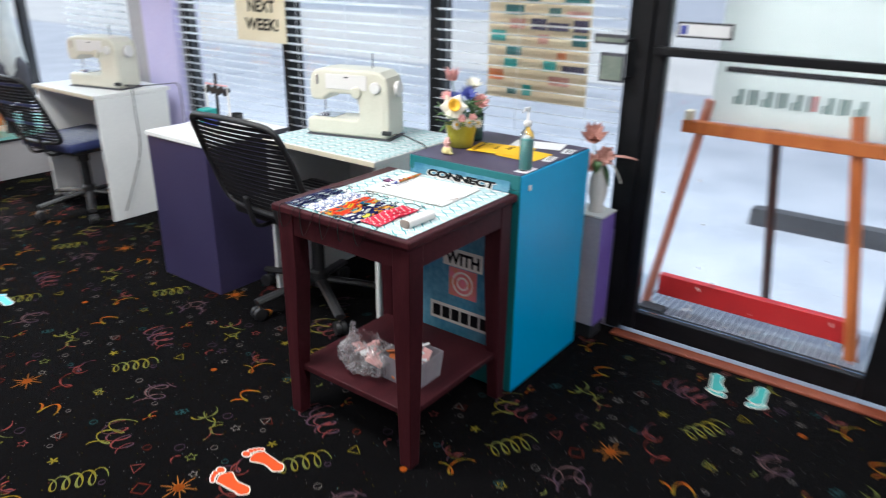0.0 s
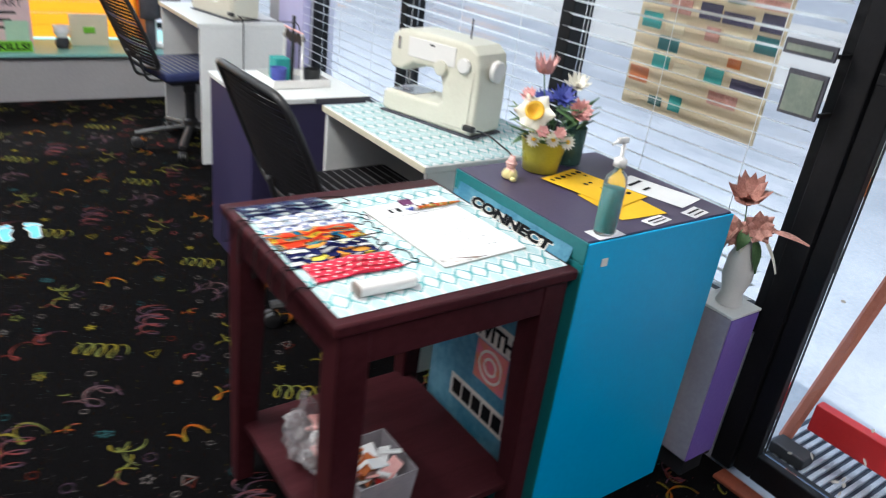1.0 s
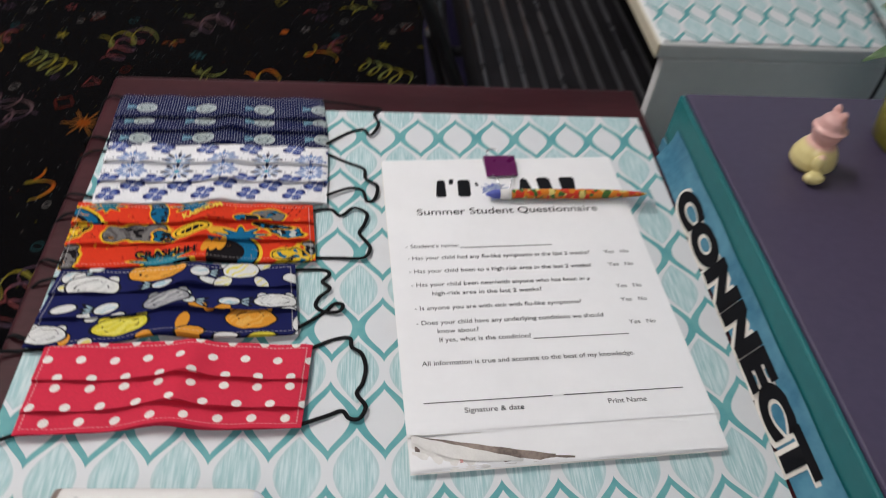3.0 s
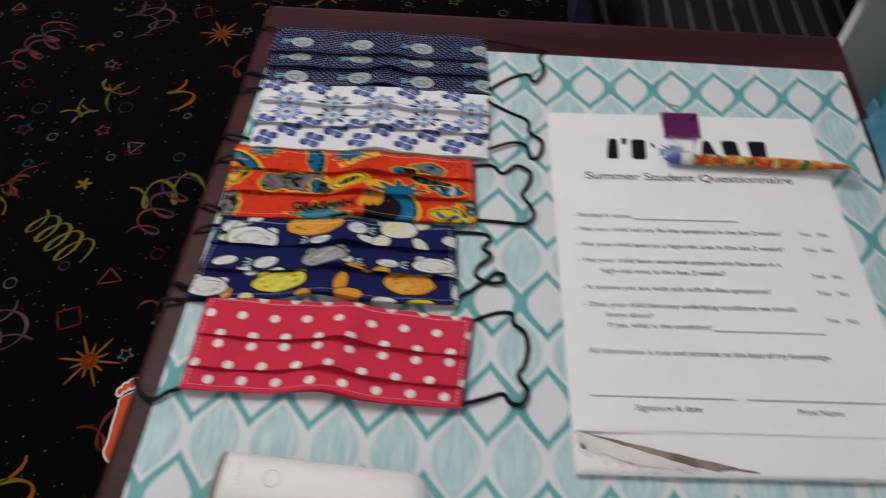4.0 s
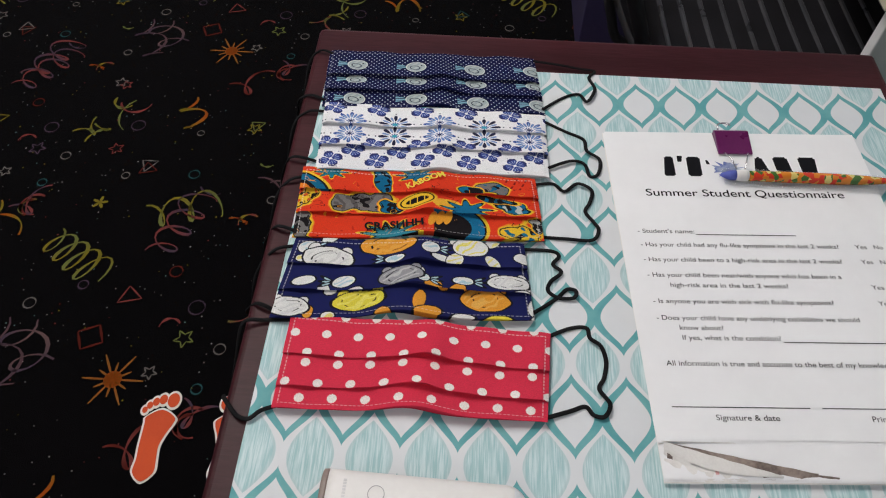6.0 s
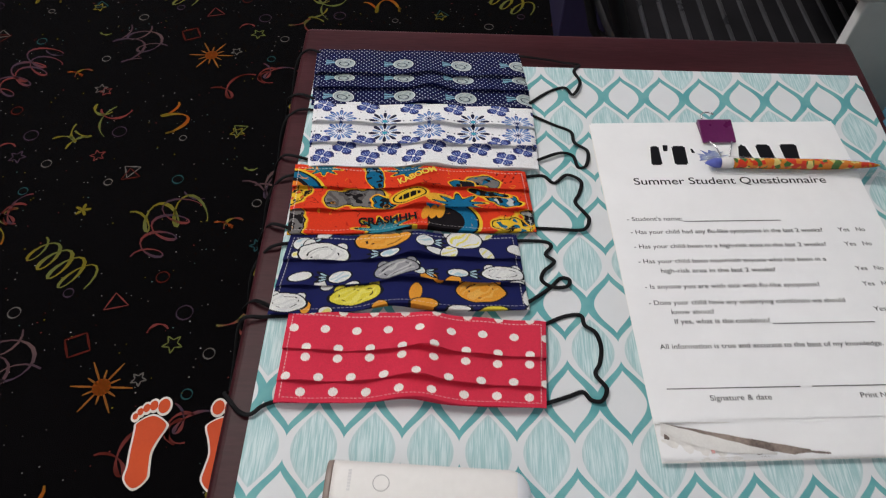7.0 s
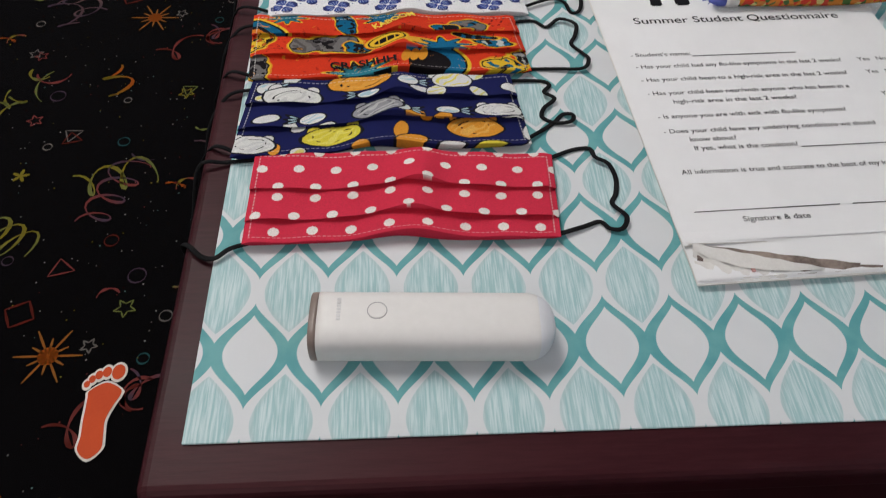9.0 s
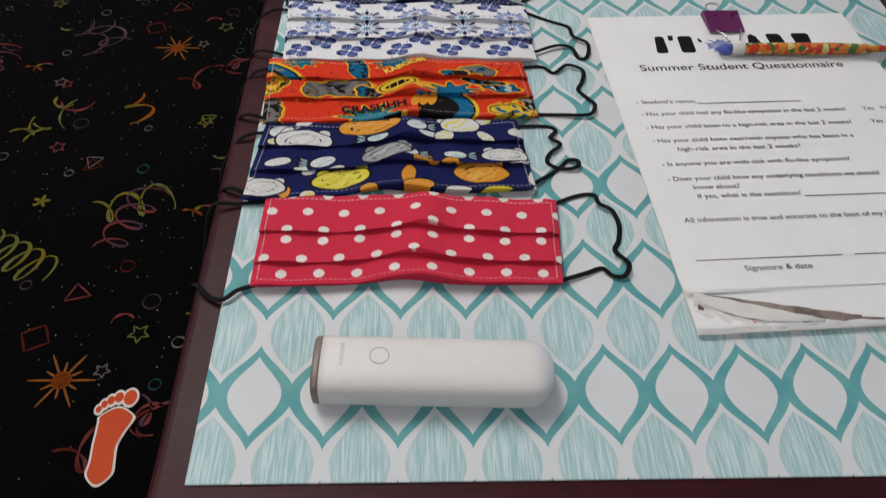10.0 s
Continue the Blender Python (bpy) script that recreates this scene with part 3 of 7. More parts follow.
# window blinds
def blind(y0, y1, z0, z1, tilt):
    b = thing("window_blind", (FX - 0.03, (y0 + y1) / 2, z0), "white horizontal slatted blind, slats tilted open", "blind", "window blinds")
    part("bottom_rail", box(FX - 0.052, FX - 0.014, y0, y1, z0 - 0.022, z0 - 0.006, 0.004), BLIND, b)
    part("head_rail", box(FX - 0.06, FX - 0.008, y0, y1, z1, z1 + 0.05, 0.004), BLIND, b)
    n = int((z1 - z0) / 0.0425)
    shared = None
    for i in range(n):
        z = z0 + 0.02 + i * 0.0425
        if shared is None:
            own = bmesh.new()
            rows = []
            for k in range(5):
                u = -0.024 + 0.012 * k
                rows.append([own.verts.new((u, y, 0.0025 * (1 - (u / 0.024) ** 2))) for y in (y0, y1)])
            for a, c in zip(rows, rows[1:]):
                own.faces.new((a[0], c[0], c[1], a[1]))
            bmesh.ops.solidify(own, geom=own.faces[:], thickness=0.0022)
            bmesh.ops.transform(own, matrix=pose(FX - 0.034, 0, z, 0, tilt, 0), verts=own.verts)
            shared, z_first = part("slat", own, BLIND, b), z
        else:
            o = new("slat", shared.data)
            o.parent, o.location = b, (0, 0, z - z_first)
    for y in (y0 + 0.12, (y0 + y1) / 2, y1 - 0.12):
        part("cord", rod((FX - 0.06, y, z0), (FX - 0.06, y, z1), 0.0012, seg=5), BLIND, b)


blind(0.0, 0.868, 0.50, 2.28, 14)
blind(0.936, 1.852, 0.50, 2.28, 20)
blind(1.92, 2.80, 0.50, 2.28, 20)
blind(3.34, 4.1, 0.50, 2.28, 24)

poster = thing("window_poster", (FX + 0.064, 0.42, 0.885), "beige poster with a patchwork of coloured blocks on the glass", "poster")
part("sheet", box(FX + 0.060, FX + 0.066, 0.18, 0.655, 0.885, 1.75), BEIGE_BOARD, poster)
random.seed(5)
PATCHES = [TEAL_STICKER, GREEN_CARD, PURPLE, ORANGE_WOOD, CARD, TEAL, BEIGE_BOARD, SILK_BROWN, DARK_TEAL_INK]
for i in range(15):
    z = 0.905 + i * 0.054
    y = 0.19
    while y < 0.615:
        w = random.uniform(0.04, 0.11)
        if random.random() < 0.72:
            part("patch", box(FX + 0.057, FX + 0.0595, y, min(y + w, 0.645), z, z + random.uniform(0.020, 0.046)), random.choice(PATCHES), poster)
        y += w + random.uniform(0.006, 0.03)
sign = thing("window_sign", (FX - 0.066, 2.03, 1.035), "cream card sign with black block letters against the blind", "sign")
part("card", box(FX - 0.07, FX - 0.066, 1.80, 2.19, 1.03, 1.42, 0.001, 1), CARD, sign)
TURN_W = Matrix.Rotation(radians(-90), 4, "Z") @ Matrix.Rotation(radians(90), 4, "X")
part("letters", text_mesh("NEXT", Matrix.Translation((FX - 0.0715, 2.085, 1.180)) @ TURN_W, 0.21, 0.080, 0.03), INK, sign)
part("letters", text_mesh("WEEK!", Matrix.Translation((FX - 0.0715, 2.115, 1.090)) @ TURN_W, 0.26, 0.080, 0.03), INK, sign)
for z, h, y0, y1 in ((1.155, 0.035, -0.028, 0.10), (1.02, 0.105, -0.028, 0.07)):
    s = thing("window_plaque", (FX - 0.004, 0.03, z), "small dark plaque fixed to the window post", "plaque", "window plaques")
    part("panel", box(FX - 0.074, FX - 0.066, y0, y1, z, z + h, 0.002), GREY_CLOTH, s)
    part("face", box(FX - 0.077, FX - 0.0745, y0 + 0.008, y1 - 0.008, z + 0.008, z + h - 0.012), worn("grey_green", (0.16, 0.20, 0.17), (0.26, 0.29, 0.24), 0.6, 9, 90), s)
    part("link", box(FX - 0.066, FX - 0.016, -0.034, -0.026, z + 0.01, z + 0.02), BLACK_METAL, s)

# ceiling lights, assumed out of view; the third only brightens front faces
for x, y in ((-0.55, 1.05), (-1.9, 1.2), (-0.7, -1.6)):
    c = thing("ceiling_light", (x, y, 2.70), "assumed flat fluorescent ceiling light, out of view", "light", "ceiling lights")
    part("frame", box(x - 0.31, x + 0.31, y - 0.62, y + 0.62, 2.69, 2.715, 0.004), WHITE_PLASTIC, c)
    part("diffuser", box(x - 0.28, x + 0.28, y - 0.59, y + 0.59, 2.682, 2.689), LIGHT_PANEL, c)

# ---- table by the counter ----
TZ = 0.742
L, LY = 0.545, 0.553
table = thing("side_table", (L / 2, LY / 2, 0), "dark mahogany square side table with a lower shelf", "table")
part("tabletop", box(0.001, L + 0.003, 0.008, LY, TZ - 0.024, TZ, 0.006, 4), MAHOGANY, table)
for n, (a, b, c, d) in enumerate(((0.06, L - 0.06, 0.02, 0.04), (0.06, L - 0.06, LY - 0.04, LY - 0.02), (0.02, 0.04, 0.06, LY - 0.06), (L - 0.04, L - 0.02, 0.06, LY - 0.06))):
    part("apron", box(a, b, c, d, TZ - 0.095, TZ - 0.024, 0.002), MAHOGANY, table)
for x in (0.014, L - 0.012):
    for y in (0.018, LY - 0.014):
        sx, sy = (1 if x < 0.3 else -1), (1 if y < 0.3 else -1)
        own = bmesh.new()
        lo = [(x, y), (x + sx * 0.042, y), (x + sx * 0.042, y + sy * 0.042), (x, y + sy * 0.042)]
        hi = [(x, y), (x + sx * 0.062, y), (x + sx * 0.062, y + sy * 0.062), (x, y + sy * 0.062)]
        rings = [[own.verts.new((*p, z)) for p in ring] for ring, z in ((lo, 0), (hi, 0.5), (hi, TZ - 0.024))]
        for a, b in zip(rings, rings[1:]):
            for i in range(4):
                own.faces.new((a[i], a[(i + 1) % 4], b[(i + 1) % 4], b[i]))
        own.faces.new(rings[0]); own.faces.new(rings[-1])
        bmesh.ops.recalc_face_normals(own, faces=own.faces)
        bmesh.ops.bevel(own, geom=own.edges[:], offset=0.003, segments=2, profile=0.5, affect="EDGES")
        part("leg", own, MAHOGANY, table)
part("lower_shelf", box(0.032, L - 0.032, 0.032, LY - 0.032, 0.165, 0.185, 0.003), MAHOGANY, table)

solo("table_mat", box(0.0195, 0.5365, 0.0325, 0.4985, TZ + 0.0003, TZ + 0.0016, 0.0004, 1), OGEE, (0.0832, 0.0793, TZ), "white table mat printed with teal ogee cells", "mat")

# ---- printed cotton masks ----
MZ = TZ + 0.0016


def stars(X, Y, cx, cy, r0, r1, n, turn):
    a = np.arctan2(Y - cy, X - cx) * n + turn
    d = np.hypot(X - cx, Y - cy)
    return d < r0 + (r1 - r0) * (0.5 + 0.5 * np.cos(a)) ** 1.5


def ell(X, Y, cx, cy, a, b, deg):
    c, s = math.cos(radians(deg)), math.sin(radians(deg))
    u, v = (X - cx) * c + (Y - cy) * s, -(X - cx) * s + (Y - cy) * c
    return np.sqrt((u / a) ** 2 + (v / b) ** 2)


def paint(C, where, colour):
    C[where] = colour


def field(X, Y, seed, f):
    rng = np.random.RandomState(seed)
    out = np.zeros_like(X)
    for k in range(9):
        th, ph, w = rng.uniform(0, 6.28), rng.uniform(0, 6.28), f * rng.uniform(0.6, 1.9)
        out += np.sin(w * (X * math.cos(th) + Y * math.sin(th)) + ph + 1.2 * np.sin(w * 0.6 * Y + k))
    return out / 4.0


def polka(X, Y):
    C = np.empty(X.shape + (3,)); C[:] = (0.66, 0.036, 0.075)
    row = np.round(Y / 15.5)
    sx = X - 17.0 + 11.1 * (row % 2)
    d = np.hypot(sx - np.round(sx / 22.2) * 22.2, Y - row * 15.5)
    paint(C, d < 3.25, (0.80, 0.75, 0.71))
    return C


def dotted_navy(X, Y):
    C = np.empty(X.shape + (3,)); C[:] = (0.005, 0.008, 0.055)
    row = np.round(Y / 2.9)
    sx = X - 2.4 * (row % 2)
    paint(C, np.hypot(sx - np.round(sx / 4.8) * 4.8, Y - row * 2.9) < 0.56, (0.62, 0.65, 0.70))
    for oy, high in ((25.0, 7.6), (55.5, 5.6), (92.0, 7.6)):
        bx, by = X - 28 - np.round((X - 28) / 54.5) * 54.5, Y - oy
        e = ell(bx, by, 0, 0, 9.2, high, 8)
        tail = (bx < -7) & (bx > -18) & (np.abs(by + 0.8) < (-7 - bx) * 0.42 + 1.2)
        paint(C, (e < 1.2) | tail, (0.010, 0.013, 0.050))
        paint(C, tail & (np.abs(by + 0.8) < (-7 - bx) * 0.36 + 0.6) & (np.sin((by + 0.8) * 2.4) > -0.5), (0.22, 0.42, 0.52))
        paint(C, e < 1.04, (0.60, 0.63, 0.62))
        paint(C, e < 0.93, (0.34, 0.40, 0.40))
        paint(C, (e < 0.86) & (np.sin(bx * 0.9 + by * 0.8) > 0.2), (0.44, 0.50, 0.49))
        paint(C, np.abs(ell(bx, by, -1.0, 1.2, 4.6, 3.0, 20) - 1.0) < 0.13, (0.05, 0.06, 0.09))
        paint(C, np.hypot(bx - 5.0, by + 2.2) < 0.85, (0.012, 0.012, 0.02))
    return C


def rosettes(X, Y):
    C = np.empty(X.shape + (3,)); C[:] = (0.83, 0.83, 0.85)
    for oy, ox, big in ((9.0, 10.0, False), (28.0, 25.5, True), (53.0, 25.5, True), (66.0, 8.0, False), (81.0, 30.0, False), (94.0, 12.0, False)):
        col = np.round((X - ox) / 38.8)
        x, y = X - ox - col * 38.8, Y - oy
        d, a = np.hypot(x * 0.92, y) * (1.12 if big else 1.0), np.arctan2(y, x)
        odd = (col % 2) > 0.5
        if big:
            one, two = np.abs(np.cos(4 * a)), np.abs(np.cos(4 * a + 1.571))
            p1, p2 = (d > 4.6) & (one > 0.78 + ((d - 10.0) / 5.6) ** 2 * 0.30), (d > 4.2) & (two > 0.84 + ((d - 8.4) / 4.6) ** 2 * 0.22)
            paint(C, p1 & odd, (0.016, 0.018, 0.050))
            paint(C, p1 & ~odd, (0.045, 0.095, 0.33))
            paint(C, p1 & ~odd & (one > 0.965) & (d < 12), (0.28, 0.42, 0.68))
            paint(C, p2 & odd, (0.20, 0.31, 0.55))
            paint(C, p2 & ~odd, (0.14, 0.25, 0.52))
            paint(C, (d < 4.0) & (np.cos(8 * a) > -0.3), (0.05, 0.10, 0.30))
            paint(C, (d < 2.3) & odd, (0.05, 0.36, 0.50))
            paint(C, (d < 1.7) & ~odd, (0.02, 0.03, 0.10))
            paint(C, (np.hypot(np.abs(x) - 16.5, y) < 0.8) | (np.hypot(x, np.abs(y) - 15.5) < 0.8), (0.02, 0.025, 0.07))
        else:
            lobe = np.abs(np.cos(2 * a + 0.785))
            leaf = (d < 9.8 * (0.60 + 0.40 * lobe)) & (lobe > 0.17) & (d > 1.3)
            paint(C, leaf, (0.035, 0.060, 0.27))
            paint(C, leaf & (d > 3.0) & (np.cos(16 * a) > 0.72) & (d < 6.6), (0.36, 0.45, 0.68))
            paint(C, leaf & (d > 7.2), (0.030, 0.040, 0.15))
            paint(C, (np.hypot(np.abs(x) - 9.6, y) < 0.75) | (np.hypot(x, np.abs(y) - 8.4) < 0.75), (0.02, 0.025, 0.08))
            paint(C, (np.hypot(np.abs(x) - 6.0, np.abs(y) - 9.0) < 0.6), (0.05, 0.08, 0.25))
    return C


INKY, GOLD, TEALY, STEELY = (0.010, 0.008, 0.010), (0.76, 0.50, 0.03), (0.006, 0.12, 0.24), (0.17, 0.16, 0.16)


def comic(X, Y):
    """Red ground with rimmed dark figures, starbursts, arcs and an oval badge."""
    C = np.empty(X.shape + (3,)); C[:] = (0.70, 0.046, 0.016)
    f, g, h = field(X, Y, 4, 0.20), field(X, Y, 11, 0.34), field(X, Y, 7, 0.55)
    paint(C, h > 1.05, (0.50, 0.024, 0.012))

    def rimmed(d, fill, rim=GOLD):
        """d: a distance-like field that is under 1 inside."""
        paint(C, d < 1.30, (0.76, 0.24, 0.02))
        paint(C, d < 1.22, rim)
        paint(C, d < 1.09, INKY)
        paint(C, d < 0.98, fill)

    def figure(cx, cy, a, b, deg, fill, second, rag=0.30):
        d = ell(X, Y, cx, cy, a, b, deg) + rag * f + 0.16 * g
        rimmed(d, fill)
        paint(C, (d < 0.95) & (g > 0.25), INKY)
        paint(C, (d < 0.90) & (h > 0.35), second)

    def burst(cx, cy, r, n, fill, squash=1.5):
        yy = cy + (Y - cy) * squash
        paint(C, stars(X, yy, cx, cy, r * 0.72, r * 1.32, n, cx), GOLD)
        paint(C, stars(X, yy, cx, cy, r * 0.60, r * 1.16, n, cx), INKY)
        paint(C, stars(X, yy, cx, cy, r * 0.50, r * 1.02, n, cx), fill)
    # first panel
    big = np.hypot(X + 8, (Y - 38) * 1.15)
    for r, col in ((36, GOLD), (33.5, INKY), (31.5, TEALY), (24, INKY), (20, (0.70, 0.20, 0.02)), (15, (0.70, 0.046, 0.016))):
        paint(C, (big < r) & (Y < 40), col)
    burst(24, 7, 13, 9, (0.012, 0.16, 0.24), 1.7)
    figure(66, 14, 6, 15, -14, TEALY, INKY, 0.22)
    burst(94, 8, 15, 8, (0.010, 0.12, 0.24), 2.0)
    figure(154, 22, 16, 7, -12, STEELY, TEALY)
    figure(140, 26, 10, 5, 20, TEALY, INKY)
    paint(C, (np.abs(np.sin(0.42 * X + 0.2 * Y)) < 0.35) & (X > 166) & (X < 186) & (Y > 5) & (Y < 20) & (np.sin(0.9 * Y - 0.3 * X) > -0.4), (0.22, 0.012, 0.010))
    # second panel
    figure(8, 47, 8, 10, 30, GOLD, (0.62, 0.10, 0.02))
    figure(50, 50, 24, 10, -6, STEELY, (0.10, 0.09, 0.09), 0.34)
    figure(76, 56, 10, 6, 20, TEALY, INKY)
    rimmed(ell(X, Y, 95, 50, 13, 7.5, -14), (0.74, 0.48, 0.03))
    paint(C, (ell(X, Y, 95, 50, 9.5, 3.6, -14) < 1) & (np.abs(np.sin(0.55 * (X - 95))) > 0.25), INKY)
    paint(C, ell(X, Y, 118, 53, 11, 6, -8) < 1, (0.74, 0.40, 0.04))
    burst(134, 60, 19, 9, (0.008, 0.13, 0.27), 1.5)
    figure(170, 52, 13, 8, 18, TEALY, (0.45, 0.50, 0.50))
    figure(160, 44, 14, 3.5, 10, INKY, TEALY)
    # third panel
    figure(4, 84, 9, 12, 0, STEELY, INKY)
    burst(74, 96, 20, 10, (0.03, 0.22, 0.30), 1.6)
    disc = np.hypot(X - 120, (Y - 88) * 1.1)
    for r, col in ((31, GOLD), (28.5, INKY), (27, (0.010, 0.15, 0.30)), (17, INKY)):
        paint(C, (disc < r) & (Y > 66) & (X > 108), col)
    for k in range(3):
        paint(C, ell(X, Y, 107 + 6 * k, 82 - 2 * k, 3.0, 9.0, 14) < 1, (0.74, 0.32, 0.03))
    figure(176, 92, 13, 10, 10, GOLD, TEALY)
    figure(188, 82, 5, 9, 0, (0.40, 0.42, 0.42), INKY)
    # fold shadows keep their own ink; thin loose lines between the figures
    paint(C, (np.abs(g) < 0.050) & (f > 0.35), INKY)
    paint(C, (np.abs(g - 0.55) < 0.035) & (f < -0.45), (0.74, 0.30, 0.02))
    return C


def blobs(X, Y):
    """Navy ground with large rounded shapes, small paw-like ovals and pale finned ovals."""
    C = np.empty(X.shape + (3,)); C[:] = (0.012, 0.015, 0.085)
    W, G, O, Yl, B = (0.70, 0.70, 0.68), (0.30, 0.30, 0.32), (0.70, 0.30, 0.035), (0.70, 0.60, 0.06), (0.40, 0.56, 0.62)
    lined = (0.012, 0.012, 0.016)
    warp = 0.05 * field(X, Y, 3, 0.35)
    streak = np.sin(0.55 * X + 0.9 * Y + 3 * warp * 20)

    def oval(cx, cy, a, b, deg, col, shade=None):
        a, b = (a * 0.86, b * 0.86) if a < 12 else (a, b)
        e = ell(X, Y, cx, cy, a, b, deg) + warp
        paint(C, e < 1.0 + 0.9 / b, lined)
        paint(C, e < 1.0, col)
        if shade is not None:
            paint(C, (e < 0.86) & (streak > 0.45), shade)

    def e_line(cx, cy, a, b, deg):
        return ell(X, Y, cx, cy, a, b, deg) + 2.5 * warp

    def rounded(cx, cy, a, b, deg, col, shade):
        """A large oval with two small lobes."""
        for q in (-1, 1):
            c, t = math.cos(radians(deg)), math.sin(radians(deg))
            oval(cx + q * a * 0.66 * c, cy + q * a * 0.66 * t - b * 0.80, a * 0.26, b * 0.50, deg + q * 30, col)
        oval(cx, cy, a, b, deg, col, shade)
        paint(C, (np.abs(e_line(cx, cy, a, b, deg) - 0.62) < 0.035) & (streak < -0.3), lined)

    def finned(cx, cy, a, b, deg, flip=1):
        for j in (-1, 0, 1):
            oval(cx + flip * (a + 3.0), cy + 2.6 * j, 3.4, 0.9, 28 * j * flip, B)
        oval(cx, cy, a, b, deg, W, B)

    # paws and limbs
    for cx, cy, a, b, deg, col in ((16, 41 + 14, 9, 5, -15, W), (27, 3, 7, 5, -30, W), (10, 24, 5, 4, 0, W), (112, 24, 8, 4, 10, W), (96, 48, 5, 4, 0, W), (124, 6, 7, 4, 25, W), (150, 5, 8, 4, -25, W), (122, 25, 7, 9, 25, W), (150, 25, 5, 9, -28, W),
                                   (32, 65, 5, 10, -14, W), (52, 74 - 8, 8, 5, -40, W), (36, 74, 5, 4, 0, W), (107, 62, 7, 8, 20, O), (114, 70, 4, 4, 0, O), (98, 85, 5, 11, 8, O), (124, 64, 6, 8, 30, O), (104, 95, 11, 6, -12, O), (74, 97, 6, 5, 20, O),
                                   (172, 20, 7, 6, 20, W), (176, 56, 6, 8, 20, W), (168, 66, 10, 5, -10, W), (180, 66, 5, 8, -30, W), (176, 86, 5, 9, 10, W), (180, 96, 9, 5, -20, W), (128, 97, 9, 4, 0, W), (152, 98, 10, 4, 0, Yl), (38, 96, 5, 4, 0, W), (24, 92, 4, 6, 0, O)):
        oval(cx, cy, a, b, deg, col, (0.72, 0.66, 0.20) if (cx % 4 == 2 and col is W) else None)
    for row in ((11, 12, 8, 6.5, -30, 1), (78, 24, 8, 4.5, -10, -1), (104, 14, 7, 8, 60, 1), (44, 55, 9, 6, -15, -1), (128, 54, 8, 4.5, 0, 1), (100, 56, 5, 5, 0, 1)):
        finned(*row)
    oval(134, 10, 13, 10, 4, W, (0.74, 0.66, 0.12))
    rounded(29, 23, 18.5, 11, 8, W, (0.58, 0.58, 0.57))
    rounded(72, 8, 20.5, 11, -6, O, (0.74, 0.36, 0.06))
    rounded(84, 53, 15.5, 9, -4, G, (0.48, 0.48, 0.48))
    rounded(160, 54, 15, 7, 4, W, (0.60, 0.60, 0.60))
    rounded(143, 80, 16.5, 10.5, 6, O, (0.74, 0.40, 0.09))
    rounded(57, 83, 17.5, 8.5, -6, Yl, (0.76, 0.68, 0.14))
    rounded(10, 88, 14, 8, 6, W, (0.60, 0.60, 0.60))
    return C


def mask_height(u, s, k, seed):
    ridge = 0.0052 * np.exp(-((u - 0.55) / 0.07) ** 2) + 0.0022 * np.sin(u * 7.5 + seed) * np.exp(-((u - 0.5) / 0.45) ** 2)
    return 0.0022 + 0.0034 * s ** 1.4 + ridge * (0.4 + 0.6 * s) + 0.0006 * np.sin(u * 31 + k * 2 + seed)


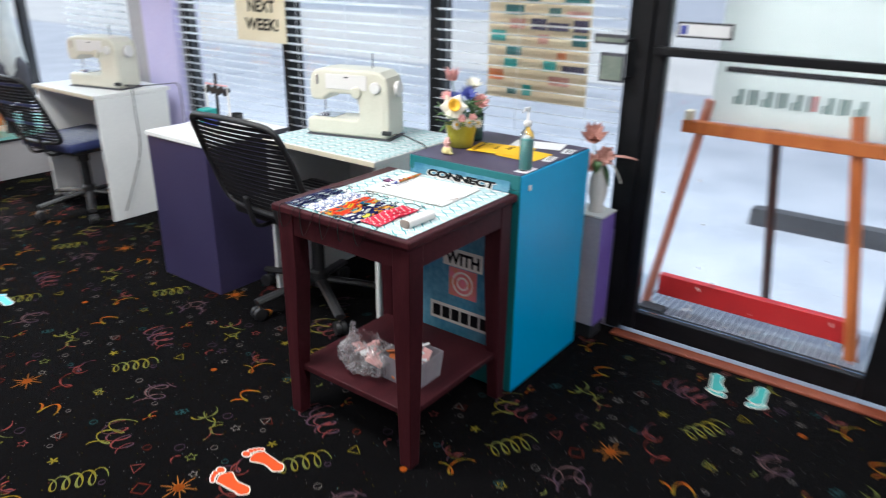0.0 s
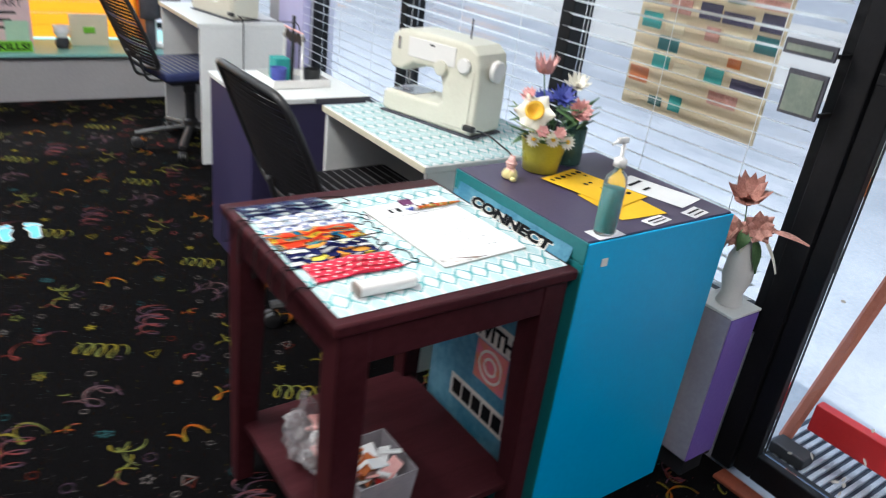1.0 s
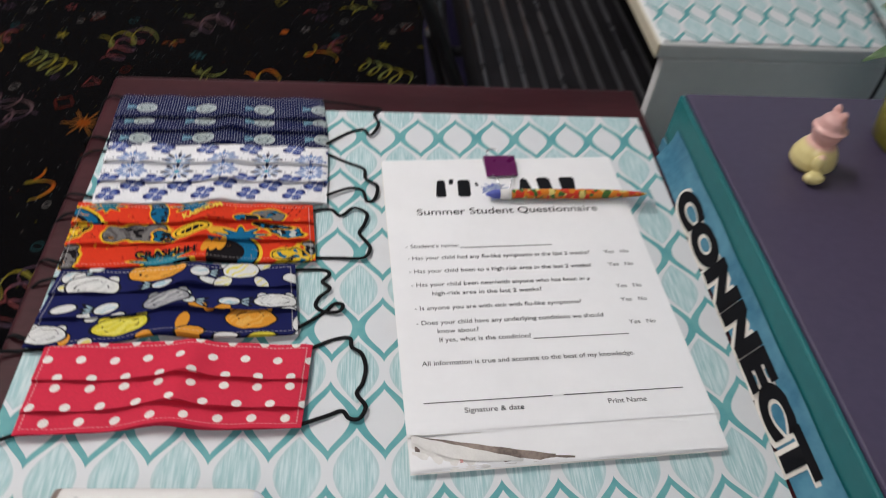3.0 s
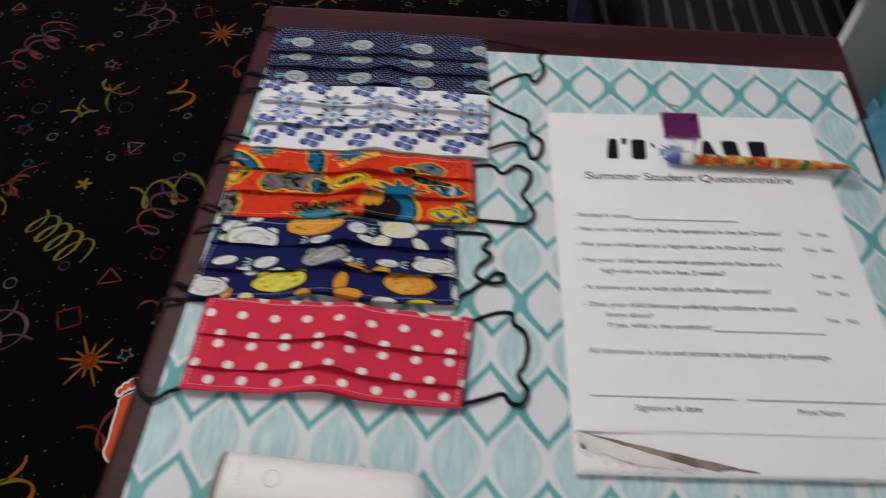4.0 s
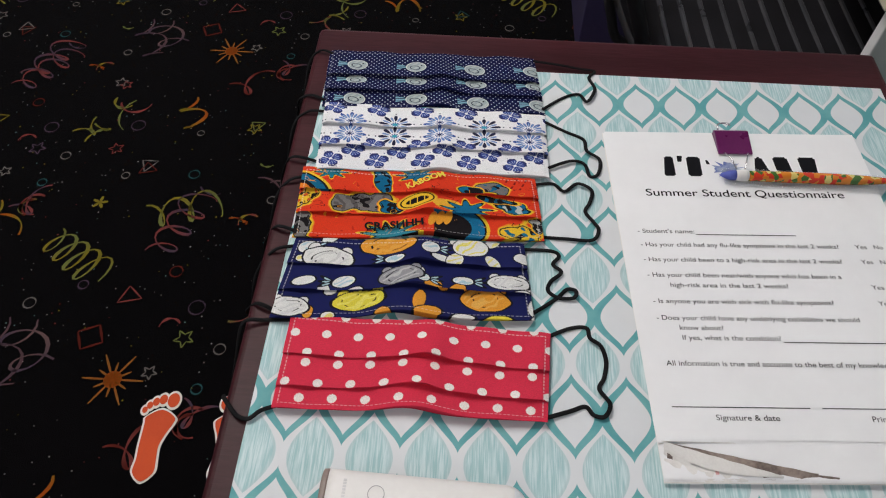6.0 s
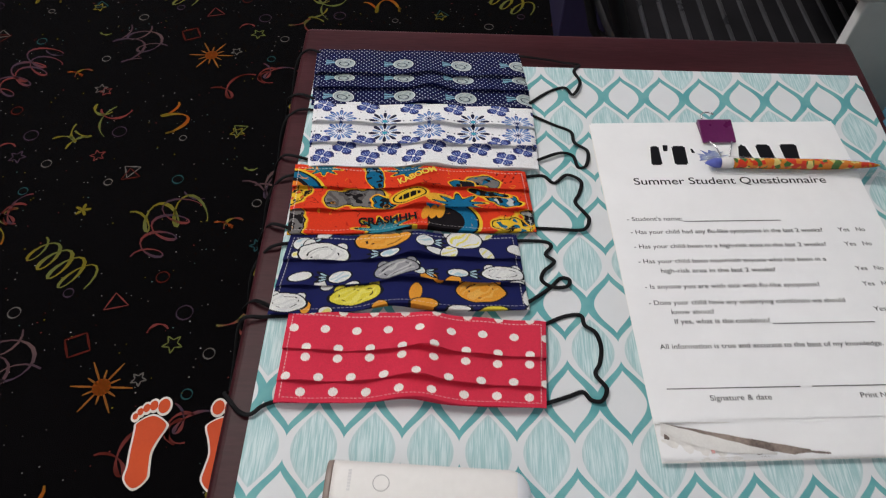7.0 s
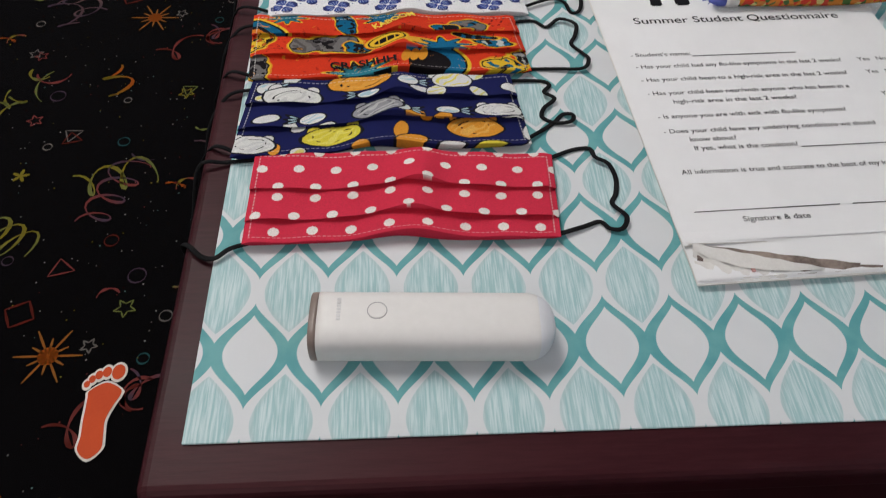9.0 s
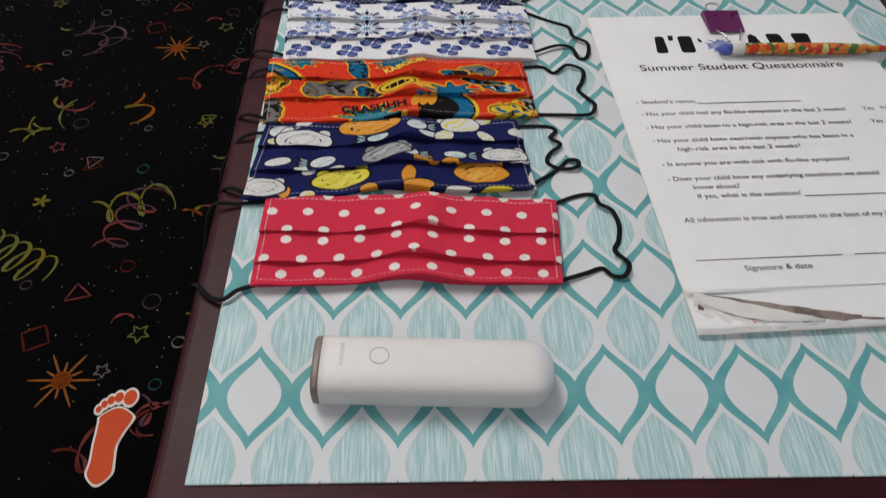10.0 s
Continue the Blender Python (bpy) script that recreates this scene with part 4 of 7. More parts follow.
def cotton_mask(corners, lift, pattern, seed, label, stitch=(0.7, 0.68, 0.66), fold=11.0, start=3.0, cuts=(0.0, 0.36, 0.68, 1.0), name="cotton_mask", grain=0.38):
    """A flat pleated mask between four corners (far left, far right, near right, near left): three panels, each lapping over the next."""
    tl, tr, br, bl = [np.array(c) for c in corners]
    wid, hgt = np.linalg.norm(tr - tl) * 1000, np.linalg.norm(tl - bl) * 1000
    nu = int(wid / grain)
    U, V, Z, PX, PY, RV = [], [], [], [], [], []
    u = np.linspace(0, 1, nu)
    for k in range(3):
        v0, v1 = cuts[k], cuts[k + 1]
        for s in np.linspace(0, 1, int(hgt * (v1 - v0) / grain)):
            v = v0 + (v1 - v0) * s - (0.060 * (1 - s) ** 4 if k else 0)
            bend = 0.014 * np.sin(np.clip((u - 0.25) / 0.6, 0, 1) * np.pi) * v + 0.006 * np.sin(u * 9 + seed + k) + (0.050 + 0.02 * math.sin(seed * 2.3 + k)) * np.exp(-((u - 0.50 - 0.03 * math.sin(seed * 3.1 + 1.3 * k)) / 0.11) ** 2) * (0.25 + 0.75 * v)
            U.append(u); V.append(np.full(nu, v) - bend); RV.append(np.full(nu, v))
            edge = np.minimum(np.minimum(u, 1 - u) * wid / 5.0, 1)
            lip = 1.0 if k < 2 else 0.55
            Z.append(mask_height(u, s * lip, k, seed) * (0.55 + 0.45 * edge))
            PX.append(u * wid); PY.append(np.full(nu, v * hgt + (fold[k] if isinstance(fold, tuple) else k * fold) + start))
    U, V, Z, PX, PY, RV = (np.array(a) for a in (U, V, Z, PX, PY, RV))
    nv = U.shape[0]
    XY = (tl * (1 - U)[..., None] + tr * U[..., None]) * (1 - V)[..., None] + (bl * (1 - U)[..., None] + br * U[..., None]) * V[..., None]
    C = pattern(PX, PY)
    vv = RV * hgt
    inset = np.minimum.reduce([PX, wid - PX, vv, hgt - vv])
    dash = np.sin(np.where((np.minimum(PX, wid - PX) < 4.2), vv, PX) * 2.2) > -0.55
    sewn = (np.abs(inset - 3.6) < 0.30) & dash
    C[sewn] = 0.45 * C[sewn] + 0.55 * np.array(stitch)
    top = np.concatenate([XY, (MZ + lift + Z)[..., None]], axis=2).reshape(-1, 3)
    idx = np.arange(nu * nv).reshape(nv, nu)
    F = np.stack([idx[:-1, :-1], idx[1:, :-1], idx[1:, 1:], idx[:-1, 1:]], axis=-1).reshape(-1, 4)
    ring = np.concatenate([idx[0, :], idx[1:, -1], idx[-1, -2::-1], idx[-2:0:-1, 0]])
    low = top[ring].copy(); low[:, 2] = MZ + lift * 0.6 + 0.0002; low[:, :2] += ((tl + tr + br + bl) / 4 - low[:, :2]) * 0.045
    n0 = len(top)
    m = len(ring)
    j = np.arange(m)
    side = np.stack([ring[j], ring[(j + 1) % m], n0 + (j + 1) % m, n0 + j], axis=-1)
    cen = (tl + tr + br + bl) / 4
    root = thing(name, (cen[0], cen[1], MZ), label, "mask", "cotton masks")
    Vt = np.concatenate([top, low]) - np.array(origin(root))
    # The tucked-under rim repeats the print at 0.8: edge shade put into its colour.
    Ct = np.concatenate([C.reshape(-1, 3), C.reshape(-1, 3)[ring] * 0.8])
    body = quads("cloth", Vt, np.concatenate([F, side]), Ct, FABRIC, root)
    body.data.shade_smooth()

    def on(px, py):
        """The place on the cloth for a share of its width and depth."""
        p = (tl * (1 - px) + tr * px) * (1 - py) + (bl * (1 - px) + br * px) * py
        return Vector((p[0], p[1], 0))

    def drape(bm):
        """Lays a flat mesh on the cloth."""
        for w in bm.verts:
            px = (w.co.x - (tl[0] + bl[0]) / 2) / ((tr[0] + br[0] - tl[0] - bl[0]) / 2)
            far, near = tl[1] + (tr[1] - tl[1]) * px, bl[1] + (br[1] - bl[1]) * px
            py = (far - w.co.y) / (far - near)
            py += 0.014 * math.sin(min(max((px - 0.25) / 0.6, 0), 1) * math.pi) * py
            k = 0 if py < cuts[1] else 1 if py < cuts[2] else 2
            s = min(max((py - cuts[k]) / (cuts[k + 1] - cuts[k]), 0), 1)
            w.co.z = MZ + lift + float(mask_height(np.float64(px), s * (1.0 if k < 2 else 0.55), k, seed)) + 0.0016
        return bm
    on.drape = drape
    return root, on


def ear_loop(root, pts, lift=0.002):
    """A flat elastic laid on the table; what reaches past the table's edge hangs down."""
    line = []
    for i, (x, y) in enumerate(pts):
        line.append((x, y, MZ + lift + 0.0012 * math.sin(5 * i) - max(0.0, -0.001 - x) * 5.0))
    part("ear_loop", sweep(smooth_line(line, 7), 0.0016, 0.0008, 7), ELASTIC, root, "black elastic ear loop", smooth=True)


navy_mask, _ = cotton_mask(((0.018, 0.512), (0.213, 0.515), (0.222, 0.437), (0.022, 0.434)), 0.0, dotted_navy, 0.3, "navy pleated cotton mask with white dots and pale ovals", (0.3, 0.3, 0.36), cuts=(0.0, 0.48, 0.735, 1.0), grain=0.30)
ear_loop(navy_mask, ((0.219, 0.444), (0.238, 0.462), (0.253, 0.468), (0.260, 0.457), (0.268, 0.474), (0.264, 0.491), (0.270, 0.502), (0.255, 0.504), (0.238, 0.506), (0.212, 0.510)))
ear_loop(navy_mask, ((0.022, 0.508), (0.008, 0.513), (-0.004, 0.508), (-0.013, 0.490), (-0.010, 0.462), (-0.003, 0.452), (0.010, 0.450), (0.024, 0.443)))
white_mask, _ = cotton_mask(((0.025, 0.437), (0.221, 0.435), (0.223, 0.361), (0.029, 0.357)), 0.0022, rosettes, 1.2, "white pleated cotton mask with blue rosettes")
ear_loop(white_mask, ((0.219, 0.430), (0.239, 0.419), (0.254, 0.410), (0.256, 0.395), (0.266, 0.385), (0.264, 0.370), (0.257, 0.368), (0.253, 0.381), (0.241, 0.382), (0.221, 0.372)))
ear_loop(white_mask, ((0.027, 0.428), (0.010, 0.428), (-0.004, 0.420), (-0.015, 0.398), (-0.008, 0.376), (0.006, 0.371), (0.030, 0.368)))
comic_mask, on_comic = cotton_mask(((0.019, 0.3585), (0.211, 0.3585), (0.217, 0.294), (0.023, 0.285)), 0.0026, comic, 2.0, "red pleated cotton mask with a loud comic print")
ear_loop(comic_mask, ((0.210, 0.354), (0.226, 0.357), (0.235, 0.349), (0.246, 0.357), (0.257, 0.350), (0.255, 0.338), (0.251, 0.329), (0.257, 0.318), (0.260, 0.309), (0.254, 0.299), (0.234, 0.300), (0.215, 0.301)))
ear_loop(comic_mask, ((0.024, 0.351), (0.008, 0.345), (-0.005, 0.336), (-0.014, 0.318), (-0.007, 0.302), (0.008, 0.297), (0.026, 0.293)))
cats_mask, _ = cotton_mask(((0.026, 0.285), (0.201, 0.291), (0.208, 0.222), (0.020, 0.213)), 0.0030, blobs, 2.7, "navy pleated cotton mask with rounded white and orange shapes")
ear_loop(cats_mask, ((0.199, 0.287), (0.222, 0.288), (0.228, 0.283), (0.223, 0.274), (0.229, 0.267), (0.221, 0.259), (0.219, 0.251), (0.227, 0.245), (0.237, 0.245), (0.239, 0.251), (0.233, 0.253), (0.226, 0.246), (0.217, 0.238), (0.206, 0.229)))
ear_loop(cats_mask, ((0.026, 0.279), (0.010, 0.274), (-0.005, 0.264), (-0.012, 0.250), (-0.006, 0.234), (0.008, 0.226), (0.022, 0.221)))
polka_mask, _ = cotton_mask(((0.035, 0.2175), (0.219, 0.213), (0.215, 0.146), (0.035, 0.1455)), 0.0036, polka, 3.1, "crimson pleated cotton mask with white polka dots", fold=(0.0, 24.0, 60.0), start=0.0, cuts=(0.0, 0.455, 0.785, 1.0))
ear_loop(polka_mask, ((0.216, 0.211), (0.233, 0.220), (0.245, 0.221), (0.247, 0.212), (0.254, 0.206), (0.257, 0.195), (0.255, 0.183), (0.251, 0.174), (0.257, 0.163), (0.253, 0.154), (0.246, 0.155), (0.241, 0.161), (0.231, 0.157), (0.213, 0.150)))
ear_loop(polka_mask, ((0.037, 0.214), (0.017, 0.213), (0.001, 0.209), (-0.008, 0.196), (-0.011, 0.178), (-0.004, 0.160), (0.005, 0.148), (0.013, 0.140), (0.021, 0.138), (0.028, 0.144), (0.038, 0.149)))


def lay_words(words, on, a, b, lift, colour, root, high):
    """Letters printed on a mask, laid on its cloth from a to b (shares of width and depth)."""
    p, q = on(*a), on(*b)
    d = q - p
    bm = text_mesh(words, Matrix.Translation((p.x, p.y, MZ + lift)) @ Matrix.Rotation(math.atan2(d.y, d.x), 4, "Z"), d.length, high, 0.03)
    bmesh.ops.subdivide_edges(bm, edges=[e for e in bm.edges if e.calc_length() > 0.003], cuts=2)
    on.drape(bm)
    part("lettering", bm, colour, root)


lay_words("CRASHHH", on_comic, (0.285, 0.895), (0.52, 0.835), 0.0094, INK, comic_mask, 0.0105)
lay_words("KABOOM", on_comic, (0.455, 0.30), (0.615, 0.10), 0.0092, mat("comic_yellow", (0.75, 0.55, 0.05), 0.8), comic_mask, 0.0095)

# ---- questionnaire pad ----
PA = radians(2.9)
PZ = TZ + 0.0085
PT = Matrix.Translation((0.271, 0.413, 0)) @ Matrix.Rotation(PA, 4, "Z")   # u to the right, -v down the sheet
SW, SH = 0.2159, 0.2794
pad = thing("paper_pad", (0.385, 0.265, MZ), "pad of white questionnaire sheets with a curled corner", "paper")


def sheet(z, du, dv, curl, turn, material, lowcut=0.0, droop=0.0):
    own = bmesh.new()
    nx, ny = 28, 36
    rows = []
    for j in range(ny + 1):
        row = []
        for i in range(nx + 1):
            a, b = SW * i / nx, (SH - lowcut) * j / ny
            c = max(0.0, (b - (SH - 0.019)) / 0.019) * max(0.0, 1 - a / 0.10)
            row.append(own.verts.new((a + du, -b - dv, z + curl * c * c - droop * max(0.0, (b - SH + 0.012) / 0.012) ** 1.4 + 0.00012 * math.sin(a * 40 + z * 9000))))
        rows.append(row)
    for j in range(ny):
        for i in range(nx):
            own.faces.new((rows[j][i], rows[j + 1][i], rows[j + 1][i + 1], rows[j][i + 1]))
    bmesh.ops.transform(own, matrix=PT @ Matrix.Rotation(radians(turn), 4, "Z"), verts=own.verts)
    return own


part("paper_block", box(0.001, SW - 0.001, -SH - 0.0205, -0.001, MZ, PZ - 0.0030, 0.0006, 1, m=PT), PAPER_OLD, pad, smooth=False)
random.seed(3)
for i in range(7):
    part("sheet", sheet(PZ - 0.0028 + i * 0.00032, random.uniform(-0.0012, 0.0012), -0.001 - 0.0004 * i, 0.001 + 0.0003 * i, random.uniform(-0.15, 0.15), PAPER_OLD if i % 2 else PAPER), PAPER_OLD if i % 2 else PAPER, pad)
for i in range(4):
    part("sheet", sheet(PZ - 0.0007 - 0.0005 * i, 0.001 - 0.0008 * i, 0.0195 + 0.0009 * i, 0.0, 0.10 * i - 0.15, PAPER, droop=0.0006), PAPER if i < 3 else PAPER_OLD, pad)
part("top_sheet", sheet(PZ, 0, -0.001, 0.0022, 0, PAPER, 0.004), PAPER, pad)
# Brown for the curled sheets: the shade between them is put into this colour.
DOG_EAR = worn("shaded_paper", (0.11, 0.080, 0.070), (0.34, 0.27, 0.23), 0.8, 60, 300)
for i, (v0, up, reach, shade) in enumerate(((0.2745, 0.0062, 0.072, PAPER_OLD), (0.2745, 0.0052, 0.092, DOG_EAR), (0.2770, 0.0040, 0.062, PAPER_OLD), (0.2800, 0.0030, 0.105, DOG_EAR), (0.2835, 0.0018, 0.050, PAPER_OLD))):
    own = bmesh.new()
    rows = []
    for j in range(19):
        s = j / 18
        fall = (1 - s) ** 1.3
        w = 0.0100 * math.sin(math.pi * min(1, s * 0.9 + 0.1)) * (1 - 0.5 * s) + 0.0009
        y = -v0 - 0.003 - 0.020 * s * (1 - 0.35 * i / 4)
        z = PZ + 0.0010 - 0.0005 * i + up * 0.55 * fall + 0.0004 * math.sin(j * 1.7 + i)
        rows.append([own.verts.new((0.0015 + 0.002 * (i % 2) + reach * s, y, z)), own.verts.new((0.0015 + 0.002 * (i % 2) + reach * s, y - w * 0.5, z - 0.0006)), own.verts.new((0.0015 + 0.002 * (i % 2) + reach * s, y - w, z - 0.0016 - 0.001 * fall))])
    for a, b in zip(rows, rows[1:]):
        for k in range(2):
            own.faces.new((a[k], a[k + 1], b[k + 1], b[k]))
    bmesh.ops.transform(own, matrix=PT, verts=own.verts)
    part("curled_corner", own, shade, pad, smooth=True)
part("red_mark", box(0.0320, 0.0340, -0.2965, -0.2830, PZ - 0.0006, PZ + 0.0001, m=PT), SILK_PINK, pad)


def line_of(words, u0, u1, v, high=None, colour=None):
    m = PT @ Matrix.Translation((u0 + 0.002, -v - 0.0047, PZ + 0.0003))
    w = u1 - u0
    part("lettering", text_mesh(words, m, w, high or 0.0056, 0.006 if colour else 0.004), colour or GREY_INK, pad)


def rule(u0, u1, v):
    part("rule", box(u0 + 0.002, u1 + 0.002, -v - 0.0050, -v - 0.0044, PZ + 0.0002, PZ + 0.00032, m=PT), GREY_INK, pad)


def heading_shape(u, w, v0, v1, lean=0.0, top=1.0):
    """A black block of the heading, narrower at the top or leaning."""
    own = bmesh.new()
    mid = u + w / 2
    ring = [(u, -v1), (u + w, -v1), (mid + w * top / 2 + lean, -v0), (mid - w * top / 2 + lean, -v0)]
    own.faces.new([own.verts.new((a, b, PZ + 0.0003)) for a, b in ring])
    bmesh.ops.bevel(own, geom=own.verts[:], offset=w * 0.12, segments=3, affect="VERTICES")
    bmesh.ops.transform(own, matrix=PT, verts=own.verts)
    part("heading_shape", own, INK, pad)


for block in ((0.0440, 0.0095, 0.0265, 0.0485, 0.002, 0.75), (0.0575, 0.0035, 0.0255, 0.0325, 0.001, 1.3), (0.0640, 0.0115, 0.0265, 0.0485, 0.0015, 1.0), (0.0815, 0.0030, 0.0300, 0.0350, -0.001, 0.6),
              (0.1190, 0.0150, 0.0255, 0.0480, 0.0, 0.35), (0.1390, 0.0130, 0.0255, 0.0480, -0.001, 0.95), (0.1600, 0.0120, 0.0255, 0.0480, 0.001, 1.25)):
    heading_shape(*block)
splat = bmesh.new()
vs = []
for i in range(26):
    r = 0.0075 + 0.004 * (i % 2) + 0.002 * math.sin(i * 2.3)
    vs.append(splat.verts.new((0.098 + 1.2 * r * math.cos(i * 0.2417), -0.040 + 0.8 * r * math.sin(i * 0.2417), PZ + 0.0003)))
splat.faces.new(vs)
bmesh.ops.transform(splat, matrix=PT, verts=splat.verts)
part("heading_splash", splat, worn("splash_blue", (0.06, 0.10, 0.36), (0.40, 0.45, 0.55), 0.7, 90, 400), pad)
line_of("Summer Student Questionnaire", 0.0235, 0.184, 0.0655, 0.0105, INK)
line_of("- Student's name:", 0.0105, 0.0545, 0.1035)
rule(0.0555, 0.133, 0.1045)
line_of("- Has your child had any flu-like symptoms in the last 2 weeks?", 0.011, 0.163, 0.1165)
line_of("- Has your child been to a high-risk area in the last 2 weeks?", 0.011, 0.161, 0.1305)
line_of("- Has your child been near/with anyone who has been in a", 0.0115, 0.156, 0.1445)
line_of("high-risk area in the last 2 weeks?", 0.027, 0.114, 0.1535)
line_of("- Is anyone you are with sick with flu-like symptoms?", 0.012, 0.143, 0.1675)
line_of("- Does your child have any underlying conditions we should", 0.012, 0.157, 0.1815)
line_of("know about?", 0.027, 0.058, 0.1895)
line_of("If yes, what is the condition?", 0.0275, 0.0965, 0.1975)
rule(0.098, 0.172, 0.1985)
for v in (0.1165, 0.1305, 0.1535, 0.1675, 0.1895):
    line_of("Yes", 0.1755, 0.1845, v)
    line_of("No", 0.190, 0.197, v)
line_of("All information is true and accurate to the best of my knowledge.", 0.0125, 0.171, 0.2175)
rule(0.0105, 0.1015, 0.2475)
rule(0.1095, 0.198, 0.2475)
line_of("Signature & date", 0.038, 0.0795, 0.2565)
line_of("Print Name", 0.140, 0.168, 0.2565)

clip = thing("binder_clip", (0.379, 0.407, PZ), "small purple binder clip with wire handles on the pad", "clip")
CT = Matrix.Translation((0.379, 0.4065, PZ + 0.001)) @ Matrix.Rotation(PA, 4, "Z")
prof = ((0.0125, 0.0), (0.0125, 0.0045), (0.010, 0.0062), (-0.0125, 0.0020), (-0.0125, 0.0008), (0.008, 0.0005))
part("body", prism([(x, z) for x, z in prof], 0.029, CT @ Matrix.Rotation(radians(90), 4, "Z") @ Matrix.Translation((0, -0.0145, 0)), 0.0004, 1), MAGENTA, clip)
for s in (-1, 1):
    wire = smooth_line([CT @ Vector(p) for p in ((s * 0.010, -0.0125, 0.003), (s * 0.007, -0.020, 0.0045), (s * 0.0045, -0.027, 0.003), (s * 0.0035, -0.030, 0.002))], 4)
    part("handle_wire", sweep(wire, 0.0006, seg=6), STEEL, clip, smooth=True)
wire = smooth_line([CT @ Vector(p) for p in ((-0.011, 0.012, 0.006), (-0.010, 0.017, 0.007), (-0.004, 0.0185, 0.007), (0.0, 0.016, 0.007))], 5)
part("handle_wire", sweep(wire, 0.0007, seg=6), STEEL, clip, smooth=True)

pen = thing("floral_pen", (0.43, 0.363, PZ), "clear pen with a red and orange floral barrel", "pen")
PM = Matrix.Translation((0.3605, 0.3665, PZ + 0.0052)) @ Matrix.Rotation(radians(1.0), 4, "Z") @ Matrix.Rotation(radians(90), 4, "Y")
part("barrel", lathe([(0.003, 0.012), (0.0042, 0.018), (0.0046, 0.05), (0.0046, 0.095), (0.0038, 0.118), (0.0022, 0.140), (0.0008, 0.147)], 20, PM), PEN, pen, smooth=True)
part("tip", lathe([(0.0002, 0.0), (0.0020, 0.003), (0.0040, 0.008), (0.0042, 0.013)], 16, PM), SILK_BLUE, pen, "blue tip", smooth=True)
part("collar", lathe([(0.0043, 0.0132), (0.0047, 0.016), (0.0047, 0.020), (0.0044, 0.023)], 16, PM), WHITE_PLASTIC, pen, smooth=True)
own = bmesh.new()
bmesh.ops.create_grid(own, x_segments=26, y_segments=6, size=0.5)
for v in own.verts:
    v.co = Vector((0.365 + 0.15 * (v.co.x + 0.5), 0.3590 + 0.019 * (v.co.y + 0.5), PZ + 0.0014 + 0.0015 * abs(noise.noise(Vector((v.co.x * 14, v.co.y * 5, 1))))))
part("wrapper", own, CLEAR, pen, "clear cellophane wrapper", smooth=True)

# ---- forehead thermometer ----
RING_GREY = mat("ring_grey", (0.38, 0.37, 0.37), 0.5)
th = thing("thermometer", (0.14, 0.083, MZ), "white plastic infrared thermometer with a taupe end cap", "thermometer")
own = bmesh.new()
prof = []
n = 40
for i in range(n + 1):
    x = 0.004 + (0.1229 - 0.004) * math.sin(math.pi / 2 * i / n)
    k = max(0.0, (x - 0.1065) / 0.0165)
    prof.append((x, max(0.0, 1 - k ** 2.6) ** 0.5))
rings = []
for x, w in prof:
    ring = []
    for j in range(28):
        a = 2 * math.pi * j / 28
        c, s = math.cos(a), math.sin(a)
        e = 0.62
        yy = math.copysign(abs(c) ** e, c) * 0.0170 * (0.08 + 0.92 * w)
        zz = math.copysign(abs(s) ** e, s) * 0.0118 * (0.2 + 0.8 * w)
        ring.append(own.verts.new((x, yy, zz)))
    rings.append(ring)
for a, b in zip(rings, rings[1:]):
    for j in range(28):
        own.faces.new((a[j], a[(j + 1) % 28], b[(j + 1) % 28], b[j]))
tip_rings = [[v.co.copy() for v in ring] for ring in rings if ring[0].co.x > 0.1125]
own.faces.new(rings[0][::-1]); own.faces.new(rings[-1])
bmesh.ops.recalc_face_normals(own, faces=own.faces)
TM = Matrix.Translation((0.0775, 0.0875, MZ + 0.0119)) @ Matrix.Rotation(radians(-1.9), 4, "Z")
bmesh.ops.transform(own, matrix=TM, verts=own.verts)
part("body", own, WHITE_PLASTIC, th, smooth=True)
shell = bmesh.new()
tip_rings = [[shell.verts.new((p.x + 0.0002, p.y * 1.004, p.z * 1.004)) for p in ring] for ring in tip_rings]
for a, b in zip(tip_rings, tip_rings[1:]):
    for j in range(28):
        shell.faces.new((a[j], a[(j + 1) % 28], b[(j + 1) % 28], b[j]))
shell.faces.new(tip_rings[-1])
bmesh.ops.recalc_face_normals(shell, faces=shell.faces)
bmesh.ops.transform(shell, matrix=TM, verts=shell.verts)
part("tip_cover", shell, worn("frosted_cover", (0.72, 0.72, 0.75), (0.77, 0.77, 0.80), 0.35, 20, 200, Transmission_Weight=0.10), th, "frosted clear tip cover", smooth=True)
own = bmesh.new()
rings = []
for x, w in ((0.0, 0.92), (0.0006, 0.985), (0.0028, 1.0), (0.0042, 0.985)):
    ring = []
    for j in range(28):
        a = 2 * math.pi * j / 28
        c, s = math.cos(a), math.sin(a)
        ring.append(own.verts.new((x, math.copysign(abs(c) ** 0.62, c) * 0.0170 * w, math.copysign(abs(s) ** 0.62, s) * 0.0118 * w)))
    rings.append(ring)
for a, b in zip(rings, rings[1:]):
    for j in range(28):
        own.faces.new((a[j], a[(j + 1) % 28], b[(j + 1) % 28], b[j]))
own.faces.new(rings[0][::-1]); own.faces.new(rings[-1])
bmesh.ops.recalc_face_normals(own, faces=own.faces)
bmesh.ops.transform(own, matrix=TM, verts=own.verts)
part("end_cap", own, TAUPE, th, "taupe end cap", smooth=True)
ring = [TM @ Vector((0.0335 + 0.0048 * math.cos(i * math.pi / 12), 0.002 + 0.0048 * math.sin(i * math.pi / 12), 0.01185)) for i in range(24)]
